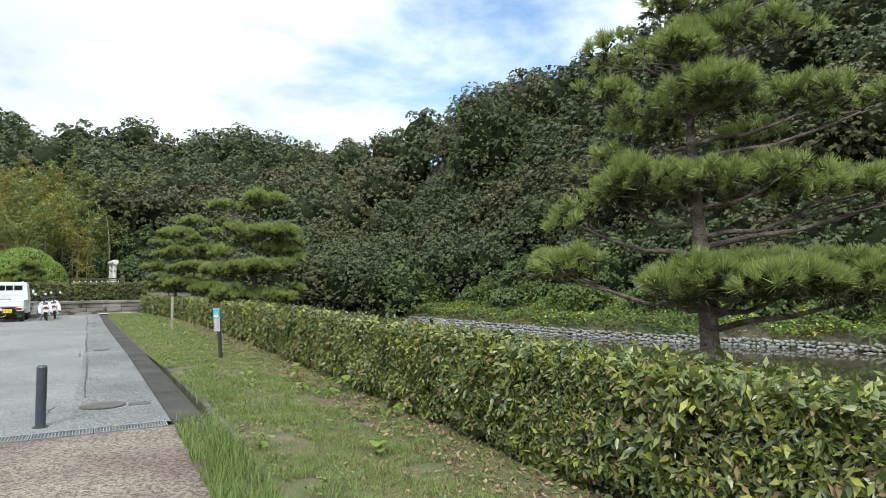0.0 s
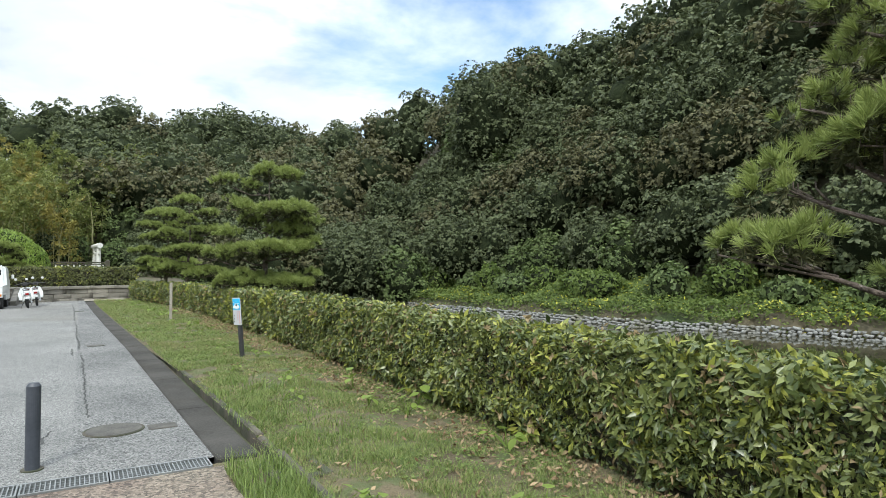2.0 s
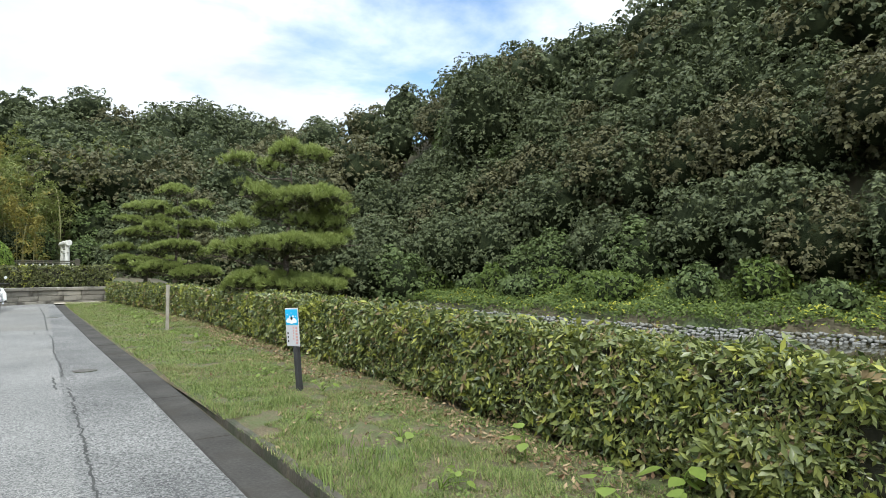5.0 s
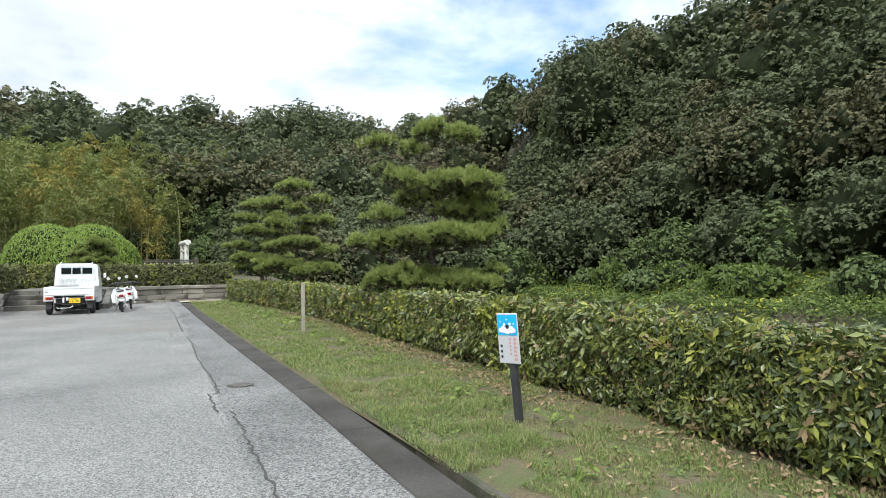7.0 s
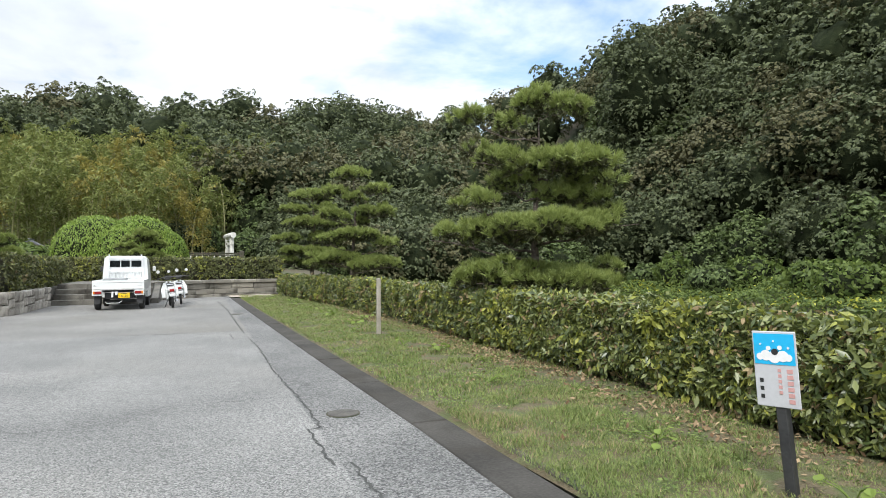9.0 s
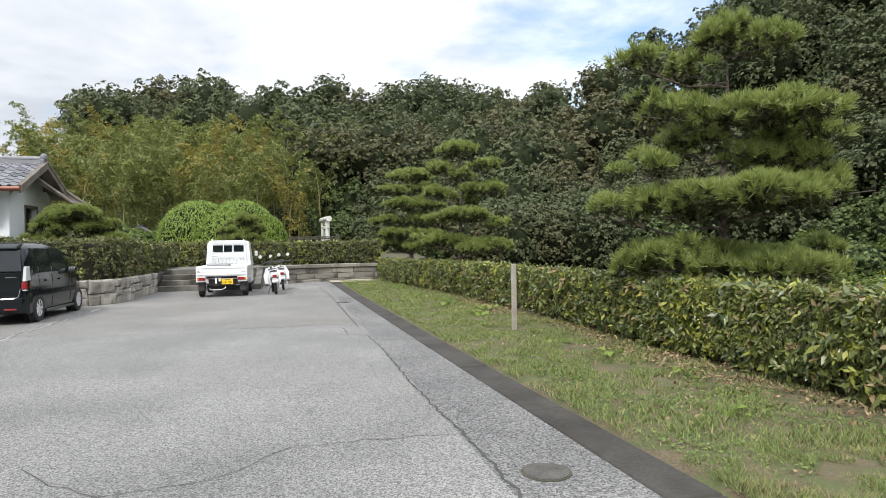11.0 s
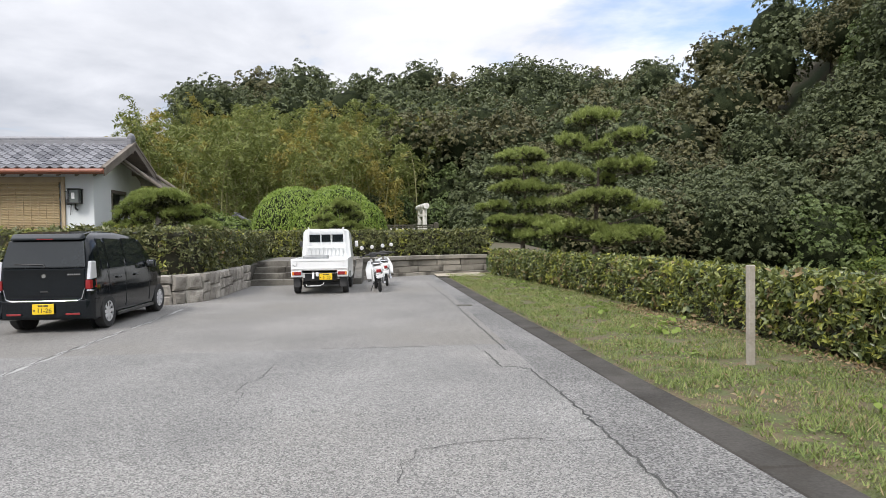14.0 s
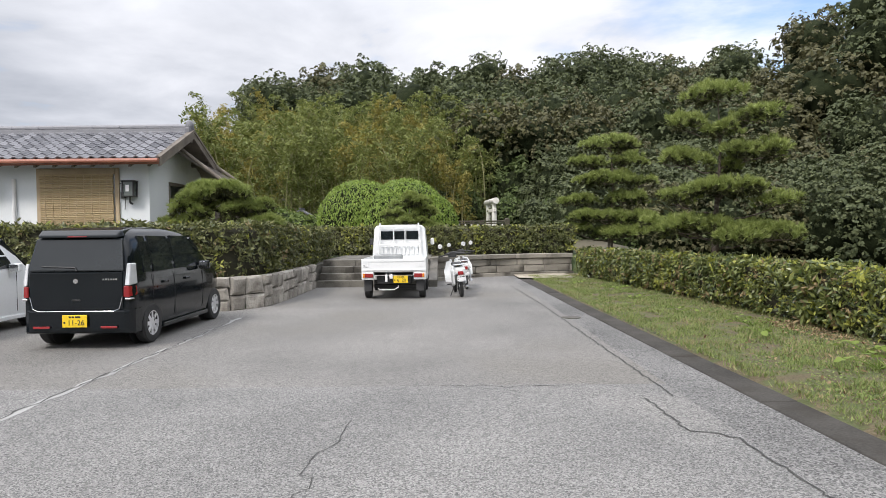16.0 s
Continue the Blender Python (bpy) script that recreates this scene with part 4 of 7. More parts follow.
EV = "dense dark evergreen tree crowding the hillside"
BR = "dull brownish-green evergreen tree on the hillside"
LG = "lighter green broadleaf tree at the wood's edge"
protos = [
    (make_tree(EV, M_FOREST, 3.8, 9.5, 70, 174, 0.27, 11, 1.0), []),
    (make_tree(EV, M_FOREST, 3.5, 9.0, 66, 174, 0.27, 12, 1.05), []),
    (make_tree(BR, M_FOREST_B, 3.8, 9.5, 68, 174, 0.27, 13, 0.95), []),
    (make_tree(LG, M_FOREST_L, 3.0, 7.6, 54, 168, 0.26, 14, 1.1), []),
    (make_tree(EV, M_FOREST, 4.2, 10.0, 54, 84, 0.38, 15, 0.9), []),
    (make_tree(EV, M_FOREST, 3.8, 10.4, 50, 84, 0.38, 16, 1.05), []),
    (make_tree(BR, M_FOREST_B, 4.2, 9.6, 54, 84, 0.38, 17, 0.85), []),
]
FRONT = [(33.8, 8), (33.6, 12), (33.2, 24), (32.6, 34), (31.4, 42), (29.0, 49), (24.5, 54.5), (18, 58), (11, 62), (5.5, 66), (1.5, 70), (-1.0, 76)]
q = random.Random(5)


def plant(x, y, sink, scale, w=(5, 5, 4, 1)):
    i = q.choices(range(4), w)[0]
    if y > 69 or x - 33 > 9:
        i = (4, 5, 6, 4)[i]
    if x > 34 and y < 8 + (x - 34) * 0.36:
        return
    protos[i][1].append((x, y, float(terrain(x, y)) - sink, scale, q.uniform(0, 360)))


tot = length_of(FRONT)
s = 0.0
while s < tot:
    x, y = along(FRONT, s)
    plant(x + q.uniform(-0.6, 0.6), y + q.uniform(-0.6, 0.6), q.uniform(2.4, 3.2), q.uniform(0.85, 1.0), (5, 5, 2, 3))
    s += 3.7
for row, (dx, dy) in enumerate(((3.6, 1.8), (7.2, 3.5), (10.8, 5.0), (14.8, 6.5), (19, 8.0))):
    s = q.uniform(0, 3)
    while s < length_of(FRONT[:10]):
        x, y = along(FRONT, s)
        f = min(1.0, max(0.15, (x - 12) / 18))
        plant(x + dx * f * 0.95 + q.uniform(-0.9, 0.9), y + dy * (1.6 - f) + q.uniform(-0.9, 0.9), q.uniform(1.0, 1.9) + (1.3 if y > 46 else 0.0), q.uniform(0.9, 1.15))
        s += 3.7 if y < 44 else 5.0
# the back hill: tall trees on the crest, mixed wood on its slope
for y0, y1, x0, x1, st, w in ((70, 74, 0, 40, 5.2, (5, 4, 4, 1)), (78, 82, 2, 46, 5.6, (5, 4, 4, 1)), (88, 92, 0, 43, 6.0, (4, 4, 5, 0)), (98, 102, -27, 40, 6.4, (5, 4, 3, 0)), (110, 114, -31, 45, 6.6, (5, 4, 3, 0)), (122, 126, -35, 50, 6.4, (5, 5, 2, 0)), (131, 137, -38, 55, 5.6, (5, 5, 2, 0))):
    x = x0
    while x < x1:
        xx, yy = x + q.uniform(-1.2, 1.2), q.uniform(y0, y1)
        plant(xx, yy, 0.3, q.uniform(0.95, 1.25) + (q.choice((0, 0.25)) if y0 > 120 else 0), w)
        x += st
plant(4.8, 134, -1.5, 1.35, (1, 0, 0, 0))
for x, y in ((38.6, 56.5), (34.0, 57.5)):
    plant(x, y, 1.2, 0.95, (1, 1, 0, 0))
for x, y in ((5.6, 52.5), (8.6, 51.0), (11.8, 51.5), (14.8, 52.0), (17.8, 51.5), (20.8, 50.8), (23.6, 48.8), (7.0, 55.5), (12.5, 55.5), (17.0, 55.0), (21.5, 54.0)):
    plant(x, y, q.uniform(2.6, 3.3), q.uniform(0.85, 1.0), (4, 4, 2, 1))
plant(32.2, 57.5, 0.8, 1.0, (0, 1, 0, 0))
for i in range(4):
    for j in range(3):
        plant(41 + 4.2 * i + q.uniform(-1, 1), 60.5 + 5.5 * j + q.uniform(-1, 1), 2.0, 1.0, (5, 4, 3, 0))
# one rounded crown stands over the saddle
dome = make_tree("tall evergreen tree with a dense rounded crown above the saddle", M_FOREST, 4.7, 15.0, 110, 180, 0.30, 19, 1.5)
dome.matrix_basis = pose(36.1, 54.3, 9.6, 0, 0, 40)
for x, y in ((33.0, 53.0), (35.5, 51.0), (38.5, 51.5), (31.2, 55.5), (40.5, 53.5), (42.0, 49.5), (39.5, 47.0), (43.5, 56.5), (46.0, 53.0)):
    plant(x, y, 1.6, 1.05, (2, 2, 1, 1))
for proto, spots in protos:
    put_copies(proto, spots)


def make_bamboo(mat, seed, label):
    """A clump of arching culms; each side twig ends in a drooping plume of small leaves."""
    t = thing("bamboo", pose(0, 0, 0), label, "bamboo", "bamboo grove")
    qq = np.random.default_rng(seed)
    C, N = [], []
    for k in range(6):
        a, lean, h = qq.random() * 6.28, 0.9 + qq.random() * 2.2, 6.5 + qq.random() * 3.5
        b = np.array([qq.normal() * 0.8, qq.normal() * 0.8, -0.5])
        d = np.array([math.cos(a), math.sin(a), 0])
        pts = [b + d * lean * u ** 3 + np.array([0, 0, h * (u - 0.16 * u ** 4)]) for u in np.linspace(0, 1, 7)]
        bm = bmesh.new()
        tube(bm, [tuple(p) for p in pts], [0.05, 0.048, 0.045, 0.04, 0.03, 0.02, 0.008], 6)
        part("culm", bm, M_CULM, t)
        for j in range(17):
            u = 0.14 + 0.88 * ((j + qq.random()) / 17) ** 0.75
            p = b + d * lean * u ** 3 + np.array([0, 0, h * (u - 0.16 * u ** 4)])
            o = unit(qq.normal(size=3) * np.array([1, 1, 0.2]) + d * 0.3)
            r = 0.9 * (1.2 - u) + 0.3
            n = 24
            w = qq.random((n, 1))
            C.append(p + o * r * w + np.array([0, 0, 1.0]) * (0.35 * w - 0.75 * w * w) * r + qq.normal(size=(n, 3)) * np.array([0.16, 0.16, 0.09]))
            N.append(np.array([0, 0, 0.9]) + 0.5 * o + qq.normal(size=(n, 3)) * 0.45)
    C, N = np.concatenate(C), np.concatenate(N)
    s = 0.17 + 0.2 * qq.random(len(C))
    v, f = leaf_cards(C, N, s, s * 0.38, 0.9)
    tagged(raw("foliage", v, f, mat, t), kind="stuff")
    return t


bam = [(make_bamboo(M_BAMBOO, 21, "feathery yellow-green bamboo, arching over"), []), (make_bamboo(M_BAMBOO, 22, "feathery yellow-green bamboo, arching over"), []), (make_bamboo(M_BAMBOO_Y, 23, "yellowing feathery bamboo clump"), [])]
for y in np.arange(57, 97, 3.6):
    x = -17.5 - (y - 57) * 0.37
    while x < min(-3.5 + (y - 57) * 0.35, 8):
        xx, yy = x + q.uniform(-0.8, 0.8), y + q.uniform(-1.2, 1.2)
        bam[q.choices((0, 1, 2), (4, 4, 2.4))[0]][1].append((xx, yy, float(terrain(xx, yy)), q.uniform(0.7, 1.25), q.uniform(0, 360)))
        x += q.uniform(2.3, 3.4)
for proto, spots in bam:
    put_copies(proto, spots)

# undergrowth on the far bank
m = 60000
yy = 5 + 47 * rng.random(m)
xx = moat_east(yy) + 0.12 + 8.4 * rng.random(m)
lump = np.array([noise.noise((x * 0.45, y * 0.45, 0)) for x, y in zip(xx, yy)])
zz = terrain(xx, yy) + (0.15 + 0.75 * np.clip(lump + 0.45, 0, 1.2)) * rng.random(m) ** 0.5
C = np.stack([xx, yy, zz], 1)
s = 0.13 + 0.15 * rng.random(m)
v, f = leaf_cards(C, np.tile([[-0.4, 0, 1.0]], (m, 1)) + 0.6 * rng.normal(size=(m, 3)), s, s * 0.5, 0.5)
mi = (rng.random(m) < np.where(np.sin(yy * 0.5) > 0.3, 0.12, 0.03)).astype(int)
tagged(raw("undergrowth", v, f, [M_UNDER, M_UNDER_Y], mat_index=np.concatenate([mi, mi])), "rank green undergrowth with yellow patches on the moat bank", "undergrowth", "", "stuff")


# ---- garden pines ----
def tufts(c, axis, n, length, width, seed, spread=0.44):
    """Bursts of needles at c round axis: n thin triangles each, like a shaving brush."""
    q = np.random.default_rng(seed)
    k = len(c)
    A = np.repeat(unit(axis), n, 0)
    d = unit(A + spread * q.normal(size=(k * n, 3)))
    C = np.repeat(c, n, 0) + q.normal(size=(k * n, 3)) * length * 0.06
    L = length * np.repeat(0.75 + 0.4 * q.random((k, 1)), n, 0) * (0.8 + 0.3 * q.random((k * n, 1)))
    s = unit(np.cross(d, q.normal(size=(k * n, 3)))) * width
    v = np.stack([C - s, C + s, C + d * L], 1).reshape(-1, 3)
    f = np.arange(k * n * 3).reshape(-1, 3)
    return v, f


def pine(label, base, view, height, pads, needle, width, dens, blades_n, r0=0.16, lean=(0, 0), seed=1):
    """A trained garden pine: trunk, limbs and flat needle pads. pads: (across, depth, z, half width, half depth, half height)."""
    q = random.Random(seed)
    z0 = base[2]
    u, w = Vector((view[1], -view[0], 0)), Vector((view[0], view[1], 0))
    t = thing("pine_tree", Matrix.Translation(base), label, "pine tree", "garden pines")
    def tk(z):
        f = z / height
        return Vector((lean[0] * f + 0.10 * math.sin(f * 7 + seed) * r0 * 5, lean[1] * f + 0.08 * math.cos(f * 6 + seed) * r0 * 5 - 0.08 * r0 * 5 * math.cos(seed), z))
    bm = bmesh.new()
    n = 14
    tube(bm, [tk(height * k / n - (0.15 if k == 0 else 0)) for k in range(n + 1)], [r0 * (1.35 if k == 0 else 1.0) * (1 - 0.95 * (k / n) ** 0.7) * q.uniform(0.9, 1.1) for k in range(n + 1)], 12)
    part("trunk", bm, M_BARK, t, "scaly grey-brown bark with pale patches", smooth=True)
    for i, (a, b, z, ru, rv, rh) in enumerate(pads):
        c = u * a + w * b + Vector((0, 0, z - z0))
        start = tk(max(0.1, z - z0 - 0.2 - 0.22 * abs(a)))
        end = c + Vector((0, 0, -rh * 0.6))
        limb = bmesh.new()
        m1 = start.lerp(end, 0.45) + Vector((0, 0, -0.06 - 0.05 * q.random()))
        rb = r0 * 0.3 * (1 - 0.5 * (z - z0) / height)
        tube(limb, [start, start.lerp(m1, 0.5) + Vector((0, 0, 0.03)), m1, m1.lerp(end, 0.6) + Vector((0, 0, -0.03)), end], [rb, rb * 0.85, rb * 0.7, rb * 0.5, rb * 0.25], 7)
        subs = []
        for k in range(int(3 + 4 * ru)):
            an, rr = q.uniform(0, 6.28), math.sqrt(q.random())
            p = c + u * (ru * rr * math.cos(an)) + w * (rv * rr * math.sin(an)) + Vector((0, 0, -rh * (0.45 + 0.3 * rr)))
            tube(limb, [m1.lerp(end, q.uniform(0.3, 0.95)), p + Vector((0, 0, 0.02)), p + Vector((0, 0, rh * 0.5))], [rb * 0.35, rb * 0.22, rb * 0.1], 5)
            subs.append(p)
        part("limb", limb, M_BARK, t, smooth=True)
        # small domes that make up the pad, flat beneath
        g = np.random.default_rng(seed * 100 + i)
        k = max(5, int(13 * (ru + 0.2) * (0.6 + rv)))
        rh *= 1.25
        an, rr = g.random(k) * 2 * math.pi, np.sqrt(g.random(k)) * 0.86
        cen = np.stack([rr * np.cos(an) * ru, rr * np.sin(an) * rv, rh * (0.15 - 0.75 * rr ** 2) + g.normal(size=k) * rh * 0.22], 1)
        rad = (0.28 + 0.16 * g.random(k)) * min(ru, 0.9)
        P, A = [], []
        for p, r in zip(cen, rad):
            m = max(7, int(dens * r * r * 3))
            d = unit(g.normal(size=(m, 3)) + np.array([0, 0, 0.55]))
            d = d[d[:, 2] > -0.12]
            P.append(p + d * np.array([r, r, min(r, rh) * 0.75]) * (0.8 + 0.22 * g.random((len(d), 1))))
            A.append(d * np.array([1.0, 1.0, 0.6]) + np.array([0, 0, 0.75]))
        P, A = np.concatenate(P), np.concatenate(A)
        R = np.array([[u.x, u.y, 0], [w.x, w.y, 0], [0, 0, 1.0]])
        P, A = P @ R + np.array(c), A @ R
        v1, f1 = tufts(P, A, blades_n, needle, width, seed * 31 + i)
        # dark needles below paint each pad's shaded, partly dead underside
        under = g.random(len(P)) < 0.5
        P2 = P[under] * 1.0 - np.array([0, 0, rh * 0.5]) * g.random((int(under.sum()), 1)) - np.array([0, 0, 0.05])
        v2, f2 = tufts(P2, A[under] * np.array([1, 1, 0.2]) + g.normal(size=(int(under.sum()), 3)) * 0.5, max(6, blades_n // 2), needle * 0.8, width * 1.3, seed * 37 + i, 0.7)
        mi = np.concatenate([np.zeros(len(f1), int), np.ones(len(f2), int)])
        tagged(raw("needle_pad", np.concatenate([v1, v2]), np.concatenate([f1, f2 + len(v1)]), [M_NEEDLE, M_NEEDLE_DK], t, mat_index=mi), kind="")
    return t


pine("large trained black pine with bright flat needle pads by the moat", (4.55, 1.82, -0.25), (0.79, 0.61), 4.9, [
    (0.35, -0.35, 1.44, 0.85, 0.5, 0.17), (0.85, 0.25, 1.46, 1.1, 0.6, 0.18), (1.75, 0.1, 1.52, 0.65, 0.55, 0.17), (-0.3, -0.1, 1.38, 0.42, 0.4, 0.15), (-1.27, -0.25, 1.62, 0.48, 0.36, 0.13),
    (-0.2, -0.35, 2.42, 0.75, 0.5, 0.19), (-0.75, 0.0, 2.36, 0.5, 0.45, 0.18), (-1.18, -0.1, 2.14, 0.3, 0.3, 0.15), (0.4, 0.15, 2.46, 0.6, 0.5, 0.18), (0.75, -0.2, 2.52, 0.36, 0.35, 0.15), (1.2, 0.1, 2.34, 0.55, 0.45, 0.17), (1.95, 0.2, 2.4, 0.5, 0.45, 0.18),
    (0.0, -0.2, 3.3, 0.68, 0.5, 0.2), (-0.45, 0.2, 3.1, 0.45, 0.4, 0.18), (-0.85, 0.1, 2.78, 0.36, 0.33, 0.15), (1.1, 0.1, 3.28, 0.5, 0.42, 0.18), (1.6, 0.2, 3.22, 0.4, 0.35, 0.16), (0.6, 0.35, 2.95, 0.4, 0.3, 0.15),
    (-0.5, 0.0, 3.92, 0.62, 0.5, 0.24), (-0.85, 0.1, 3.55, 0.38, 0.35, 0.18), (0.55, 0.1, 4.02, 0.6, 0.5, 0.24), (0.1, 0.15, 4.5, 0.55, 0.5, 0.25), (0.95, 0.1, 4.55, 0.4, 0.4, 0.2), (-0.1, -0.3, 3.75, 0.4, 0.35, 0.18)],
    0.14, 0.0055, 105, 46, 0.15, (0.0, 0.05), 1)
pine("trained black pine with layered bright needle pads behind the hedge", (3.55, 17.65, -0.1), (0.41, 0.91), 4.3, [
    (-1.1, 0, 4.05, 0.45, 0.45, 0.2), (0.2, 0, 4.25, 0.72, 0.6, 0.22), (-0.4, 0.1, 3.95, 0.36, 0.4, 0.18), (-0.75, 0, 3.35, 0.52, 0.6, 0.22), (0.33, -0.3, 3.18, 0.9, 0.6, 0.22), (0.95, 0.1, 2.95, 0.5, 0.6, 0.2), (-1.2, -0.1, 2.55, 0.42, 0.5, 0.2), (-0.4, 0.3, 2.85, 0.5, 0.5, 0.2), (0.6, 0.2, 2.6, 0.7, 0.5, 0.2),
    (0.1, -0.3, 2.1, 1.0, 0.7, 0.2), (1.25, 0, 2.2, 0.55, 0.6, 0.18), (-1.5, 0, 1.95, 0.42, 0.5, 0.18), (-0.7, 0, 1.95, 0.7, 0.7, 0.2), (-0.7, 0, 1.2, 0.85, 0.7, 0.2), (0.5, 0, 1.1, 0.85, 0.8, 0.2), (1.1, 0.2, 1.35, 0.4, 0.5, 0.2)],
    0.16, 0.0085, 95, 34, 0.13, (0, 0), 2)
pine("trained black pine in tall layered tiers behind the hedge's far end", (3.3, 30.7, -0.05), (0.41, 0.91), 4.8, [
    (0.0, 0, 4.75, 0.75, 0.6, 0.2), (0.8, 0.1, 4.22, 0.6, 0.6, 0.2), (-0.75, 0, 4.12, 0.55, 0.6, 0.2), (0.05, -0.3, 3.85, 0.5, 0.4, 0.15), (0.75, 0, 3.38, 0.8, 0.7, 0.2), (-0.75, -0.1, 3.25, 0.65, 0.6, 0.2), (0.1, 0.2, 3.0, 0.5, 0.5, 0.15),
    (0.1, -0.3, 2.5, 0.9, 0.7, 0.2), (1.3, 0, 2.2, 0.55, 0.6, 0.18), (-0.95, 0.1, 2.3, 0.55, 0.6, 0.18), (-0.5, -0.1, 1.58, 0.9, 0.8, 0.2), (0.75, 0, 1.42, 0.9, 0.8, 0.2), (-1.35, 0, 1.75, 0.4, 0.5, 0.16)],
    0.17, 0.011, 80, 28, 0.13, (0, 0), 3)
pine("greyish-green trained pine on the terrace beside the granite wall", (3.5, 40.8, 0.6), (0.26, 0.97), 4.5, [
    (-0.1, 0, 5.05, 1.15, 0.9, 0.24), (-0.95, 0, 4.3, 0.75, 0.8, 0.22), (0.6, 0, 4.35, 0.7, 0.7, 0.22), (-0.3, -0.2, 3.6, 1.1, 0.9, 0.24), (1.2, 0.1, 3.5, 0.6, 0.6, 0.2), (-1.3, 0, 2.8, 0.75, 0.7, 0.2), (0.55, 0, 2.85, 0.8, 0.8, 0.22), (-0.5, -0.1, 2.15, 1.2, 1.0, 0.24), (1.2, 0, 2.1, 0.7, 0.7, 0.2), (-1.45, 0, 1.62, 0.7, 0.7, 0.2), (0.4, 0, 1.5, 1.1, 0.9, 0.22)],
    0.2, 0.014, 70, 24, 0.14, (0, 0), 4)
pine("low spreading cloud-pruned pine on the house terrace", (-8.75, 30.9, 0.6), (-0.33, 0.94), 1.75, [
    (0, 0, 2.54, 0.807, 0.6, 0.2), (-0.665, 0, 2.22, 0.522, 0.5, 0.2), (0.712, 0, 2.22, 0.57, 0.5, 0.2), (-0.807, 0, 1.87, 0.475, 0.45, 0.18), (0.902, 0, 1.82, 0.57, 0.5, 0.2), (0.285, 0, 2.12, 0.475, 0.5, 0.2)],
    0.14, 0.011, 220, 28, 0.09, (0.1, 0), 5)
pine("small cloud-pruned pine in front of the rounded shrub", (-4.75, 40.7, 0.65), (-0.06, 1.0), 2.0, [
    (0.08, 0, 2.78, 0.72, 0.6, 0.22), (-0.6, 0, 2.38, 0.48, 0.5, 0.2), (0.64, 0, 2.38, 0.6, 0.5, 0.22), (0, -0.2, 1.98, 0.96, 0.6, 0.22), (0.8, 0, 1.78, 0.64, 0.5, 0.2), (-0.64, 0, 1.78, 0.64, 0.5, 0.2)],
    0.16, 0.014, 120, 22, 0.1, (0.1, 0), 6)

# big rounded shrub of several swelling lobes
shrub = thing("shrub", pose(-5.95, 44.2, 0.6), "large clipped dome-shaped bright green shrub", "shrub")
lobes = [(-1.1, 0, 1.4, 2.05, 2.0), (0.9, 0.2, 1.55, 1.95, 1.9), (1.9, 0, 1.15, 1.45, 1.65), (-1.9, 0.1, 0.9, 1.35, 1.55), (0, -0.5, 1.1, 1.9, 1.8)]
# dark lobes under the leaves, coloured as the shrub's inner shade
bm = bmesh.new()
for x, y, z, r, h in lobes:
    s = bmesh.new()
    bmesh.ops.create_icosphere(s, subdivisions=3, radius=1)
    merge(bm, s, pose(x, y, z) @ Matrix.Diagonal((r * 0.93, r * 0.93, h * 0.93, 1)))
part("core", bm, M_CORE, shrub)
C, N = [], []
for x, y, z, r, h in lobes:
    m = 8000
    d = unit(rng.normal(size=(m, 3)) + np.array([0, -0.25, 0.3]))
    d = d[d[:, 2] > -0.4]
    C.append(np.array([x, y, z]) + d * np.array([r, r, h]) * (0.94 + 0.08 * rng.random((len(d), 1))))
    N.append(unit(d + rng.normal(size=d.shape) * 0.5))
C, N = np.concatenate(C), np.concatenate(N)
s = 0.10 + 0.10 * rng.random(len(C))
spin = np.tile([[0, 0, 1.0]], (len(C), 1)) + rng.normal(size=C.shape) * 0.35
v, f = leaf_cards(C, N, s, s * 0.32, 0.3, spin)
tagged(raw("foliage", v, f, M_DOME, shrub), kind="stuff")


def bush(x, y, z, r, h, mat, label, n=900, size=0.2):
    t = thing("bush", pose(x, y, z), label, "bush", "bushes under the trees")
    # dark lump coloured as the shade inside the bush
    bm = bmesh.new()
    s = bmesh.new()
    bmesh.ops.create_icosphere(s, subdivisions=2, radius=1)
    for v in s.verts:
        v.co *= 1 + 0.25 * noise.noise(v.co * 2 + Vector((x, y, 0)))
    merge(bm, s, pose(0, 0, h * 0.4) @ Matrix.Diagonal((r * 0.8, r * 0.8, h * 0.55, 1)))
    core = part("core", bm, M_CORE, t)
    d = unit(rng.normal(size=(n, 3)) + np.array([0, 0, 0.4]))
    wob = np.array([1 + 0.3 * noise.noise(Vector(k) * 2.2 + Vector((x, y, 0))) for k in d])
    c = np.array([0, 0, h * 0.4]) + d * np.array([r, r, h * 0.62]) * (wob * (0.85 + 0.25 * rng.random(n)))[:, None]
    ss = size * (0.6 + 0.8 * rng.random(n))
    v, f = leaf_cards(c, unit(d + 0.6 * rng.normal(size=d.shape)), ss, ss * 0.5, 0.4)
    tagged(raw("foliage", v, f, mat, t), kind="stuff")


GB = "loose green bush at the foot of the wood"
